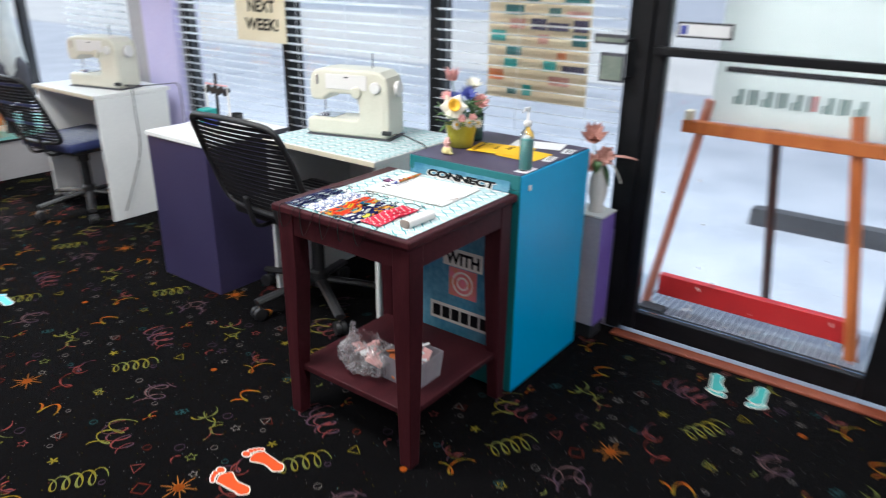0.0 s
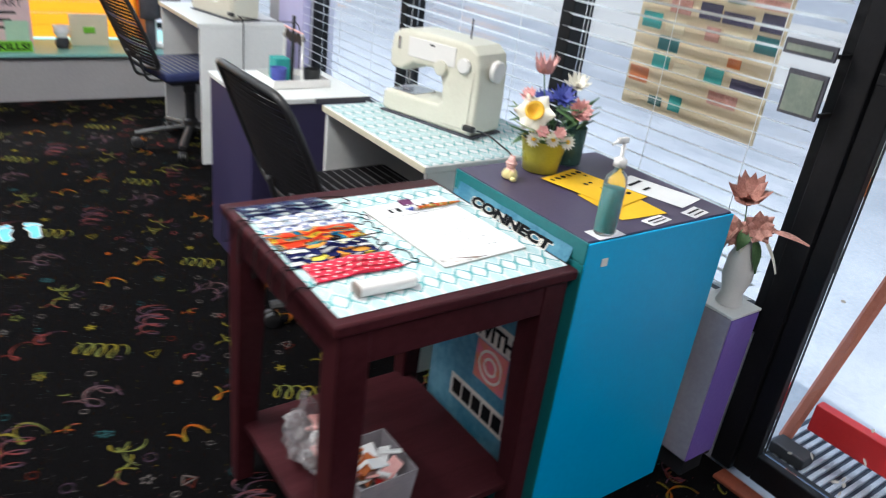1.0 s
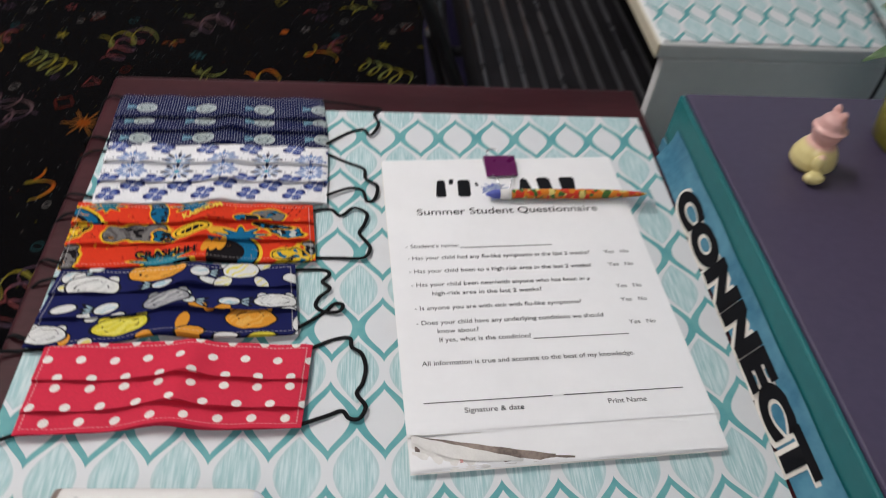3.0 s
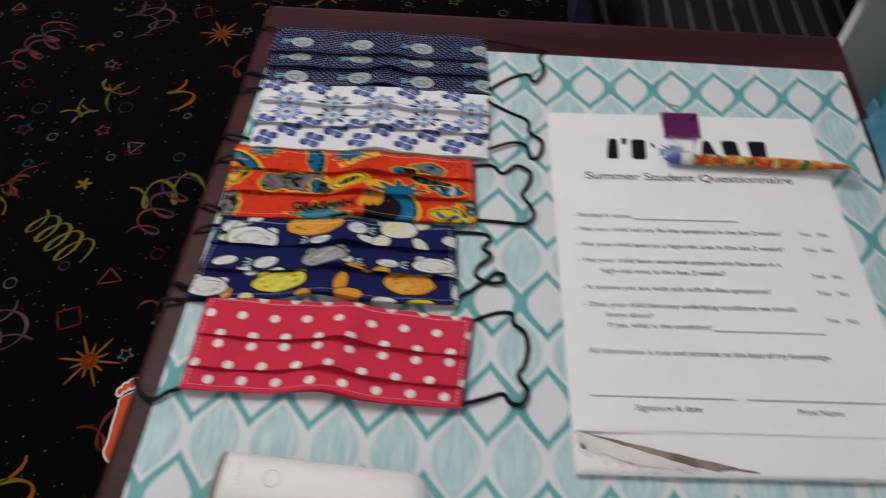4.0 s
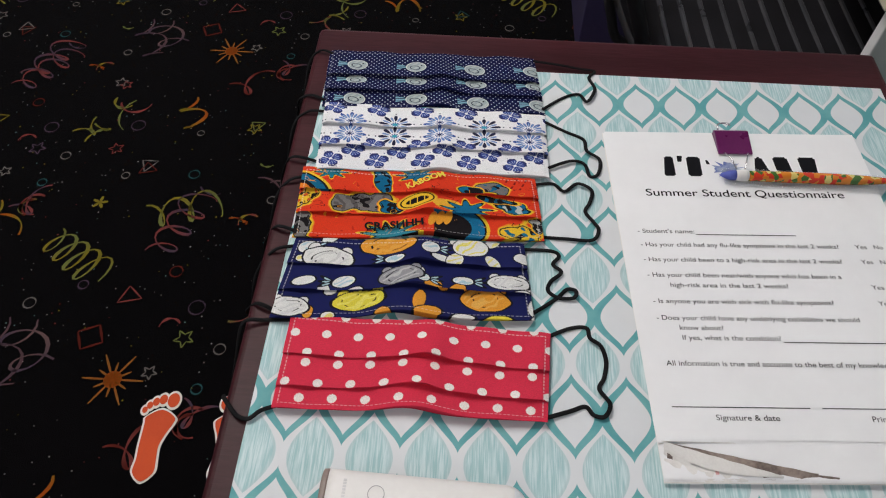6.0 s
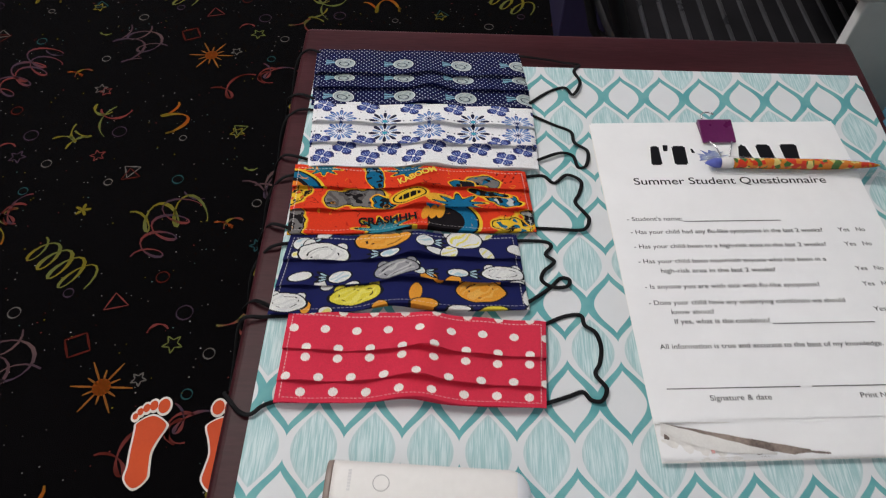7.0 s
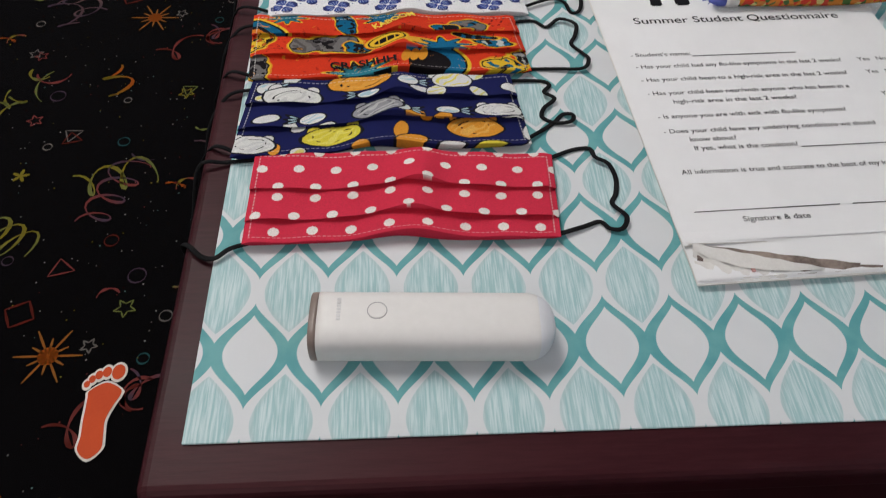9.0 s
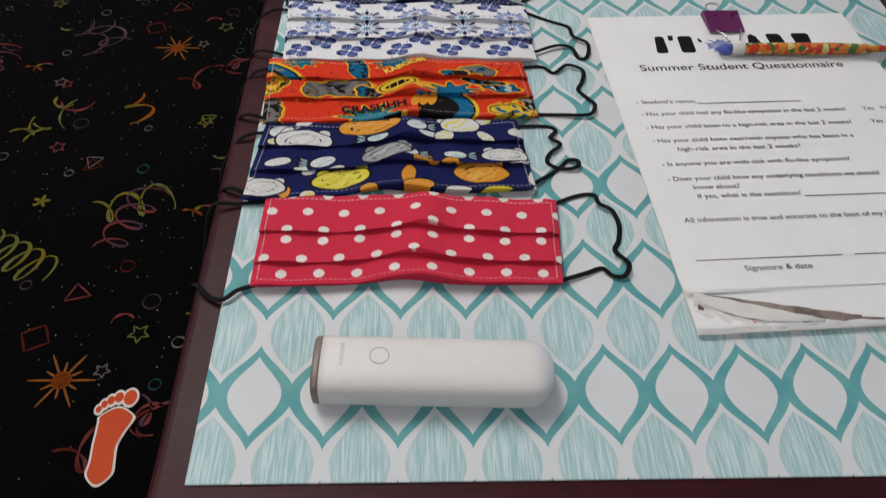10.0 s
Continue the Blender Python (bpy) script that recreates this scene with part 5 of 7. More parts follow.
part("button_ring", sweep(ring, 0.00026, 0.00012, 5, closed=True), RING_GREY, th, "fine grey ring round the button")
part("button", lathe([(0.0044, 0.0115), (0.0043, 0.0120)], 24, TM @ Matrix.Translation((0.0335, 0.002, 0))), WHITE_PLASTIC, th)
for i in range(7):
    part("mark", box(0.0135, 0.0155, -0.0035 + i * 0.0019, -0.0022 + i * 0.0019, 0.0116, 0.01198, m=TM), worn("pale_grey_mark", (0.58, 0.57, 0.57), (0.66, 0.65, 0.65), 0.5, 50, 300), th)

# ---- counter with the poster ----
CX0, CX1, CY0, CY1, CZ = 0.551, 1.037, 0.002, 0.460, 0.803
counter = thing("reception_counter", ((CX0 + CX1) / 2, (CY0 + CY1) / 2, 0), "square counter painted bright blue and teal with a plum top", "counter")
part("body", box(CX0 + 0.006, CX1, CY0 + 0.008, CY1, 0.0, CZ - 0.012, 0.003), TEAL, counter)
part("end_panel", box(CX0 + 0.002, CX1, CY0, CY0 + 0.0065, 0.004, CZ - 0.004, 0.002), BLUE, counter, "bright blue painted end panel")
part("edge_strip", box(CX0, CX0 + 0.005, CY0 + 0.002, CY1 - 0.002, CZ - 0.05, CZ - 0.002, 0.0015), TEAL, counter)
part("edge_strip", box(CX0, CX0 + 0.005, CY0 + 0.002, CY0 + 0.045, 0.004, CZ - 0.052, 0.0015), TEAL, counter)
part("edge_strip", box(CX0, CX0 + 0.005, CY0 + 0.048, CY1 - 0.002, 0.004, 0.10, 0.0015), TEAL, counter)
part("counter_top", box(CX0 + 0.006, CX1, CY0 + 0.008, CY1, CZ - 0.011, CZ - 0.001, 0.002), PLUM_TOP, counter, "plum laminate top")
part("tag", box(0.600, 0.618, CY0 - 0.002, CY0 - 0.0005, 0.742, 0.760), STICKER_WHITE, counter, "small white tag")
post = thing("counter_poster", (CX0 - 0.002, 0.24, 0.11), "blue poster with outlined black letters on the counter side", "poster")
part("sheet", box(CX0 - 0.0025, CX0 - 0.0005, 0.055, 0.455, 0.105, 0.752), worn("poster_blue", (0.015, 0.16, 0.27), (0.16, 0.36, 0.48), 0.5, 4, 40), post)
WEST = Matrix.Rotation(radians(-90), 4, "Z") @ Matrix.Rotation(radians(90), 4, "X")


def poster_word(words, y0, y1, z, h):
    part("letter_backing", box(CX0 - 0.0045, CX0 - 0.003, y1 - 0.012, y0 + 0.012, z - 0.012, z + h * 0.72 + 0.012, 0.0005, 1), STICKER_WHITE, post)
    part("letters", text_mesh(words, Matrix.Translation((CX0 - 0.0052, y0, z)) @ WEST, y0 - y1, h, 0.04), INK, post)


def poster_bars(y0, y1, z, h, n):
    part("letter_backing", box(CX0 - 0.0045, CX0 - 0.003, y1 - 0.012, y0 + 0.012, z - 0.012, z + h + 0.012, 0.0005, 1), STICKER_WHITE, post)
    w = (y0 - y1) / n
    for i in range(n):
        part("bar", box(CX0 - 0.0055, CX0 - 0.0046, y0 - (i + 0.82) * w, y0 - i * w, z, z + h), INK, post)


poster_word("WITH", 0.290, 0.145, 0.440, 0.062)
poster_bars(0.345, 0.095, 0.215, 0.045, 6)
icon = MAGENTA, worn("icon_orange", (0.62, 0.22, 0.08), (0.70, 0.16, 0.28), 0.5, 20, 200)
part("round_icon", box(CX0 - 0.0045, CX0 - 0.003, 0.155, 0.275, 0.315, 0.425, 0.0005, 1), icon[1], post)
for r, z in ((0.042, 0), (0.022, 1)):
    ring = [Vector((CX0 - 0.005, 0.215 + r * math.cos(i * math.pi / 16), 0.37 + r * math.sin(i * math.pi / 16))) for i in range(32)]
    part("icon_ring", sweep(ring, 0.0012, 0.004, 6, closed=True), STICKER_WHITE, post)
# the top word is cut out of a curled strip that lies over the gap beside the table
strip = thing("word_strip", (0.546, 0.24, TZ), "curled paper strip with black letters along the counter edge", "sign")
own = bmesh.new()
rows = []
for j in range(30):
    y = 0.040 + 0.395 * j / 29
    rows.append([own.verts.new((px, y, pz + 0.0006 * math.sin(j))) for px, pz in ((0.5385, 0.7450), (0.5412, 0.7500), (0.5440, 0.7555), (0.5465, 0.7610), (0.5485, 0.7680), (0.5493, 0.7730), (0.5498, 0.7780))])
for a, b in zip(rows, rows[1:]):
    for k in range(6):
        own.faces.new((a[k], a[k + 1], b[k + 1], b[k]))
part("strip", own, worn("strip_blue", (0.02, 0.13, 0.22), (0.10, 0.28, 0.38), 0.4, 12, 90), strip, smooth=True)
CONN = Matrix.Translation((0.5398, 0.371, 0.7465)) @ Matrix.Rotation(radians(-90), 4, "Z") @ Matrix.Rotation(radians(63), 4, "X")
part("letter_backing", text_mesh("CONNECT", CONN @ Matrix.Translation((-0.003, -0.0022, 0.0009)), 0.284, 0.0330, 0.13), STICKER_WHITE, strip)
part("letters", text_mesh("CONNECT", CONN @ Matrix.Translation((0, -0.0006, 0.0017)), 0.278, 0.0290, 0.065), INK, strip)

# ---- things on the counter ----
pot = thing("flower_pot", (0.757, 0.385, CZ), "lime ceramic pot of artificial spring flowers on the counter", "flowers")
part("pot", lathe([(0.038, 0.0), (0.044, 0.002), (0.050, 0.04), (0.058, 0.082), (0.060, 0.084), (0.056, 0.083), (0.050, 0.06), (0.0, 0.058)], 36, Matrix.Translation((0.757, 0.385, CZ))), POT, pot, smooth=True)


def petal(length, width, cup, m, bm):
    """One bent petal from the origin along x."""
    own = bmesh.new()
    rows = []
    for i in range(7):
        s = i / 6
        w = width * math.sin(math.pi * min(1.0, 0.12 + 0.88 * s) ** 0.8) if s < 1 else width * 0.05
        z = cup * s * s * length
        rows.append([own.verts.new((s * length, w * k * 0.5, z - abs(k) * 0.12 * width)) for k in (-1, -0.5, 0, 0.5, 1)])
    for a, b in zip(rows, rows[1:]):
        for k in range(4):
            own.faces.new((a[k], b[k], b[k + 1], a[k + 1]))
    bmesh.ops.transform(own, matrix=m, verts=own.verts)
    return merge(bm, own)


def flower(root, name, at, facing, petals, length, width, cup, material, heart=None, layers=1, heart_r=0.01, heart_h=0.008, label=""):
    turn = Vector(facing).to_track_quat("Z", "Y").to_matrix().to_4x4()
    m = Matrix.Translation(at) @ turn
    r = heart_r if heart else 0.004
    head = part(name, lathe([(r * 0.6, 0.0), (r, heart_h), (r * 1.15, heart_h * 1.3), (r * 0.8, heart_h), (r * 0.3, heart_h * 0.4)], 18, m), heart or material, root, label, smooth=True)
    for l in range(layers):
        for i in range(petals):
            one = petal(length * (1 - 0.22 * l), width, cup + 0.45 * l, m @ Matrix.Rotation(2 * math.pi * (i + 0.5 * l) / petals, 4, "Z") @ Matrix.Rotation(random.uniform(-0.12, 0.12), 4, "Y"), None)
            part("petal", one, material, head, smooth=True)
    base_at = Vector((root.location.x, root.location.y, root.location.z + 0.06))
    part("stem", sweep(smooth_line([base_at + Vector((random.uniform(-0.015, 0.015), random.uniform(-0.015, 0.015), 0)), (base_at + Vector(at)) / 2 + Vector((0, 0, 0.01)), Vector(at) - Vector(facing).normalized() * 0.004], 5), 0.0018, seg=6), LEAF, root, smooth=True)


random.seed(11)
TO_CAM = (-0.62, -0.62, 0.42)
flower(pot, "daffodil", (0.708, 0.385, 0.952), TO_CAM, 6, 0.051, 0.050, 0.16, SILK_WHITE, SILK_YELLOW, 1, 0.0205, 0.020, "white daffodil with a yellow trumpet")
flower(pot, "blue_flower", (0.795, 0.385, 0.985), (-0.3, -0.5, 0.8), 12, 0.036, 0.014, 0.35, SILK_BLUE, None, 2)
flower(pot, "blue_flower", (0.765, 0.420, 0.975), (-0.3, -0.3, 0.9), 12, 0.030, 0.013, 0.35, SILK_BLUE, None, 2)
flower(pot, "pink_rose", (0.823, 0.350, 0.958), (-0.3, -0.7, 0.5), 7, 0.032, 0.034, 0.55, SILK_PINK, None, 3)
flower(pot, "pink_tulip", (0.765, 0.435, 1.035), (0, 0, 1), 6, 0.034, 0.026, 1.3, SILK_PINK, None, 2)
flower(pot, "white_flower", (0.850, 0.400, 1.010), (-0.3, -0.3, 0.8), 10, 0.034, 0.020, 0.5, SILK_WHITE, None, 2)
flower(pot, "pink_flower", (0.715, 0.420, 0.985), (-0.6, -0.1, 0.6), 7, 0.022, 0.018, 0.5, SILK_PINK, None, 2)
for x, y, z in ((0.735, 0.335, 0.898), (0.772, 0.322, 0.893), (0.700, 0.365, 0.893)):
    flower(pot, "daisy", (x, y, z), (-0.4, -0.8, 0.4), 14, 0.021, 0.0085, 0.05, SILK_WHITE, SILK_YELLOW, 1, 0.005, 0.003)
for i in range(26):
    a = random.uniform(0, 6.28)
    h = random.uniform(0.08, 0.17)
    r = random.uniform(0.03, 0.075)
    at = Vector((0.757 + r * math.cos(a) * 0.6, 0.385 + r * math.sin(a) * 0.6, CZ + h))
    if at.x < 0.755 and at.y < 0.40:
        at += Vector((0.03, 0.05, -0.03))
    m = Matrix.Translation(at) @ Matrix.Rotation(a, 4, "Z") @ Matrix.Rotation(random.uniform(-0.7, 0.2), 4, "Y")
    part("leaf", petal(random.uniform(0.04, 0.07), 0.022, random.uniform(-0.3, 0.2), m, None), LEAF, pot, smooth=True)

PALE_LEAF = worn("variegated_leaf", (0.16, 0.26, 0.12), (0.50, 0.54, 0.38), 0.5, 40, 200)
for at, a, b, l in (((0.712, 0.372, 0.912), 165, -14, 0.070), ((0.716, 0.352, 0.900), 205, -6, 0.058), ((0.722, 0.402, 0.930), 140, -28, 0.066), ((0.730, 0.335, 0.905), 240, -10, 0.044)):
    part("leaf", petal(l, 0.028, 0.15, Matrix.Translation(at) @ Matrix.Rotation(radians(a), 4, "Z") @ Matrix.Rotation(radians(b), 4, "Y"), None), PALE_LEAF, pot, smooth=True)
for x, y, z in ((0.712, 0.350, 0.915), (0.750, 0.330, 0.915)):
    flower(pot, "pale_pink_flower", (x, y, z), (-0.5, -0.7, 0.5), 6, 0.017, 0.014, 0.3, SILK_PINK, None, 2)
vase2 = thing("glass_vase", (0.872, 0.405, CZ), "dark green glass vase with greenery behind the flower pot", "vase")
part("glass", lathe([(0.028, 0.0), (0.034, 0.004), (0.036, 0.10), (0.034, 0.10), (0.032, 0.008), (0.0, 0.006)], 28, Matrix.Translation((0.872, 0.405, CZ))), worn("dark_green_glass", (0.05, 0.13, 0.12), (0.10, 0.22, 0.20), 0.12, 8, 60, Transmission_Weight=0.5), vase2, smooth=True)
for i in range(14):
    a = i * 2.4
    m = Matrix.Translation((0.872 + 0.012 * math.cos(a), 0.405 + 0.012 * math.sin(a), CZ + 0.085 + 0.004 * i)) @ Matrix.Rotation(a, 4, "Z") @ Matrix.Rotation(-0.9, 4, "Y")
    part("leaf", petal(0.06, 0.02, -0.2, m, None), LEAF, vase2, smooth=True)

def knob(at, rx, ry, rz, bm=None, tilt=0.0):
    """A small rounded lump of the figurine."""
    own = bmesh.new()
    bmesh.ops.create_uvsphere(own, u_segments=20, v_segments=14, radius=1)
    bmesh.ops.transform(own, matrix=Matrix.Translation(at) @ Matrix.Rotation(tilt, 4, "Y") @ Matrix.Diagonal((rx, ry, rz, 1)), verts=own.verts)
    return merge(bm, own)


fig = lathe([(0.0, 0.0), (0.017, 0.0005), (0.021, 0.005), (0.021, 0.012), (0.018, 0.020), (0.013, 0.027), (0.0, 0.030)], 24)
for q in (-1, 1):
    knob((-0.010, -0.016 + 0.011 * q, 0.006), 0.010, 0.007, 0.006, fig)
    knob((0.004 * q - 0.004, -0.004 + 0.017 * q, 0.018), 0.006, 0.0055, 0.009, fig)
knob((0, 0, 0.037), 0.0135, 0.0135, 0.0115, fig)
lathe([(0.0155, 0.041), (0.0160, 0.043), (0.0125, 0.045), (0.0105, 0.052), (0.006, 0.057), (0.0, 0.058)], 20, None, fig)
for q in (-1, 1):
    knob((0.002, 0.0060 * q, 0.0575), 0.0032, 0.0040, 0.0060, fig)
bmesh.ops.scale(fig, verts=fig.verts, vec=(0.90, 0.90, 0.92))
bmesh.ops.translate(fig, verts=fig.verts, vec=(0.636, 0.358, CZ))
m_fig = mat("glazed_figurine", (0.7, 0.4, 0.35), 0.3)
_t = m_fig.node_tree
_s = _t.nodes.new("ShaderNodeSeparateXYZ")
_c = _t.nodes.new("ShaderNodeTexCoord")
_t.links.new(_c.outputs["Object"], _s.inputs[0])
base(m_fig, mixc(m_fig, S(_t, _s.outputs[2]).ramp(0.021, 0.026), (0.72, 0.62, 0.28), (0.72, 0.42, 0.38)))
figurine = solo("figurine", fig, m_fig, (0.636, 0.358, CZ), "small glazed pink and yellow figurine on the counter", "figurine", smooth=True)
fuse = figurine.modifiers.new("fuse", "REMESH")
fuse.mode, fuse.voxel_size, fuse.use_smooth_shade = "VOXEL", 0.0009, True
moulded = bpy.data.meshes.new_from_object(figurine.evaluated_get(bpy.context.evaluated_depsgraph_get()))
figurine.modifiers.clear()
figurine.data = moulded

san = thing("sanitizer_bottle", (0.622, 0.024, CZ), "clear pump bottle of teal hand gel on the counter", "bottle")
SM = Matrix.Translation((0.622, 0.030, CZ))
part("card", box(0.586, 0.662, 0.006, 0.050, CZ - 0.0008, CZ + 0.0008), PAPER, san, "white card under the bottle")
part("bottle", lathe([(0.024, 0.001), (0.027, 0.006), (0.027, 0.11), (0.024, 0.125), (0.011, 0.137), (0.010, 0.148)], 30, SM, sx=1.0, sy=0.75), CLEAR, san, smooth=True)
part("gel", lathe([(0.0235, 0.006), (0.0245, 0.010), (0.0245, 0.100), (0.020, 0.102)], 30, SM, sx=0.72, sy=0.80), GEL, san, "teal gel", smooth=True)
part("pump_collar", lathe([(0.013, 0.145), (0.013, 0.160), (0.008, 0.163), (0.004, 0.166), (0.004, 0.195)], 20, SM), WHITE_PLASTIC, san, smooth=True)
part("pump_head", box(0.602, 0.630, 0.025, 0.035, CZ + 0.193, CZ + 0.205, 0.003), WHITE_PLASTIC, san)
part("spout", rod((0.604, 0.030, CZ + 0.199), (0.588, 0.030, CZ + 0.192), 0.003), WHITE_PLASTIC, san)


def flyer(at, w, h, deg, material, label, rows, z, category="paper"):
    f = thing("flyer", (*at, z), label, category, "flyers on the counter")
    m = Matrix.Translation((*at, z)) @ Matrix.Rotation(radians(deg), 4, "Z")
    own = bmesh.new()
    bmesh.ops.create_grid(own, x_segments=8, y_segments=10, size=0.5)
    for v in own.verts:
        v.co = Vector((v.co.x * w, v.co.y * h, 0.0016 + 0.0012 * math.sin(v.co.x * 5 + deg) * v.co.y))
    bmesh.ops.solidify(own, geom=own.faces[:], thickness=0.0004)
    bmesh.ops.transform(own, matrix=m, verts=own.verts)
    part("sheet", own, material, f)
    for u, v, bw, bh, tilt in rows:
        part("bar", box(-bw * w / 2, bw * w / 2, -bh * h / 2, bh * h / 2, 0.0030, 0.0032, m=m @ Matrix.Translation((u * w, v * h, 0)) @ Matrix.Rotation(radians(tilt), 4, "Z")), INK, f)
    return f


bars = [(-0.40 + 0.16 * i, 0.385, 0.055 + 0.02 * (i % 3), 0.055 + 0.012 * (i % 2), 20 + 9 * (i % 3)) for i in range(6)] + [(-0.02, 0.10, 0.07, 0.055, 30), (0.12, 0.10, 0.06, 0.05, 60), (0.36, 0.27, 0.05, 0.04, 0), (0.02, -0.12, 0.035, 0.10, -35), (0.10, -0.11, 0.035, 0.11, 30), (0.18, -0.12, 0.035, 0.12, -40), (0.26, -0.13, 0.04, 0.11, 25), (0.3, -0.33, 0.12, 0.05, 10)]
flyer((0.800, 0.235), 0.140, 0.215, 12, YELLOW_PAPER, "bright yellow flyer with black bars on the counter", bars, CZ + 0.002)
flyer((0.790, 0.135), 0.140, 0.150, -4, YELLOW_PAPER, "second yellow flyer lapping under the first", bars[6:9], CZ - 0.0005)
flyer((0.950, 0.170), 0.105, 0.190, 14, PAPER, "white flyer with a few grey bars on the counter", [(0, 0.3, 0.6, 0.05, 0), (-0.1, 0.1, 0.3, 0.04, 0)], CZ - 0.0005)
flyer((0.795, 0.036), 0.075, 0.032, 8, PAPER, "small white card near the counter edge", [(0, 0.1, 0.8, 0.14, 0), (0, -0.25, 0.7, 0.1, 0)], CZ - 0.0005)
flyer((0.930, 0.036), 0.070, 0.038, 12, PAPER, "small white card near the counter edge", [(0, 0.1, 0.8, 0.14, 0), (0, -0.25, 0.7, 0.1, 0)], CZ - 0.0005)

# ---- plinth with the silk flowers ----
plinth = thing("plinth", (1.145, 0.01, 0), "narrow grey and purple plinth on a black foot", "plinth")
part("foot", box(1.10, 1.19, -0.042, 0.055, 0.0, 0.062, 0.002), BLACK_PLASTIC, plinth)
part("body", box(1.085, 1.205, -0.048, 0.066, 0.064, 0.522, 0.002), worn("plinth_grey", (0.30, 0.28, 0.34), (0.38, 0.36, 0.42), 0.5, 4, 80), plinth)
part("purple_face", box(1.087, 1.205, -0.052, -0.0485, 0.064, 0.520, 0.001, 1), worn("bright_purple", (0.17, 0.10, 0.42), (0.22, 0.14, 0.50), 0.45, 4, 80), plinth)
part("cap", box(1.082, 1.208, -0.054, 0.069, 0.524, 0.532, 0.002), WHITE_LAM, plinth)
sv = thing("white_vase", (1.145, 0.005, 0.532), "white vase with brown-pink silk blooms on the plinth", "vase")
part("vase", lathe([(0.030, 0.0), (0.034, 0.004), (0.026, 0.03), (0.038, 0.08), (0.036, 0.13), (0.022, 0.17), (0.026, 0.19), (0.022, 0.188), (0.018, 0.16), (0.0, 0.15)], 26, Matrix.Translation((1.145, 0.005, 0.532))), WHITE_PLASTIC, sv, smooth=True)
for at, f, n, l, w, c in (((1.150, 0.045, 0.815), (-0.5, -0.3, 0.7), 6, 0.050, 0.046, 0.9), ((1.135, -0.015, 0.755), (-0.6, -0.5, 0.3), 7, 0.042, 0.036, 0.4), ((1.125, 0.030, 0.725), (-0.8, 0.0, 0.1), 6, 0.045, 0.034, 0.2)):
    flower(sv, "silk_bloom", at, f, n, l, w, c, SILK_BROWN, None, 2)
for at, a, b, l, material in (((1.150, -0.045, 0.762), -80, -10, 0.085, SILK_BROWN), ((1.145, -0.03, 0.74), -60, 45, 0.10, SILK_WHITE), ((1.12, 0.03, 0.74), 120, 60, 0.09, SILK_BROWN), ((1.13, 0.0, 0.74), -100, 75, 0.09, SILK_WHITE), ((1.12, 0.0, 0.75), 170, 55, 0.06, LEAF), ((1.14, -0.02, 0.72), -90, 60, 0.08, LEAF)):
    part("drooping_petal", petal(l, 0.042, -0.25, Matrix.Translation(at) @ Matrix.Rotation(radians(a), 4, "Z") @ Matrix.Rotation(radians(b), 4, "Y"), None), material, sv, smooth=True)

# ---- plastic tub and bag on the table's shelf ----
tub = thing("plastic_tub", (0.19, 0.15, 0.185), "clear plastic tub of pink and white packets on the shelf", "tub")
own = bmesh.new()
a0, a1, b0, b1, z0, z1 = 0.125, 0.265, 0.085, 0.235, 0.186, 0.275
outer = [[own.verts.new(p) for p in ((a0 + k, b0 + k, z), (a1 - k, b0 + k, z), (a1 - k, b1 - k, z), (a0 + k, b1 - k, z))] for k, z in ((0.008, z0), (0.0, z1), (0.0025, z1), (0.010, z0 + 0.003))]
for p, q in zip(outer, outer[1:]):
    for i in range(4):
        own.faces.new((p[i], p[(i + 1) % 4], q[(i + 1) % 4], q[i]))
own.faces.new(outer[0][::-1]); own.faces.new(outer[-1])
bmesh.ops.recalc_face_normals(own, faces=own.faces)
part("tub", own, worn("cloudy_plastic", (0.50, 0.47, 0.52), (0.60, 0.58, 0.62), 0.2, 20, 200, Transmission_Weight=0.5), tub)
random.seed(21)
for i in range(22):
    m = Matrix.Translation((random.uniform(0.150, 0.238), random.uniform(0.110, 0.210), random.uniform(0.205, 0.285))) @ Euler((random.uniform(-0.6, 0.6), random.uniform(-0.6, 0.6), random.uniform(0, 3))).to_matrix().to_4x4()
    part("packet", box(-0.024, 0.024, -0.015, 0.015, -0.003, 0.003, 0.002, 1, m=m), random.choice([SILK_PINK, PAPER, RED_PAINT, PAPER, SILK_PINK, ORANGE_WOOD]), tub)
for i in range(10):
    m = Matrix.Translation((random.uniform(0.12, 0.20), random.uniform(0.25, 0.35), random.uniform(0.20, 0.27))) @ Euler((random.uniform(-0.6, 0.6), random.uniform(-0.6, 0.6), random.uniform(0, 3))).to_matrix().to_4x4()
    part("packet", box(-0.03, 0.03, -0.02, 0.02, -0.004, 0.004, 0.003, 1, m=m), random.choice([SILK_PINK, PAPER, PAPER_OLD, SILK_PINK]), tub)
bag = bmesh.new()
rows = []
for j in range(34):
    h = j / 33
    row = []
    for i in range(72):
        a = 2 * math.pi * i / 72
        c, q = math.cos(a), math.sin(a)
        crease = abs(noise.noise(Vector((c * 2.6, q * 2.6, h * 1.7)))) * 0.55 + abs(noise.noise(Vector((c * 6, q * 6, h * 4 + 7)))) * 0.30
        r = (0.80 + 0.35 * math.sin(math.pi * min(h * 1.25, 1.0)) - 0.55 * max(0.0, h - 0.55)) * (1.12 - crease)
        tip = 0.060 * h * h * math.exp(-((c + 0.6) ** 2 + (q - 0.5) ** 2) / 0.5) + 0.018 * h * noise.noise(Vector((c * 4, q * 4, 3)))
        row.append(bag.verts.new((0.150 + 0.075 * r * c - 0.016 * h, 0.300 + 0.090 * r * q, 0.1865 + 0.125 * h + tip)))
    rows.append(row)
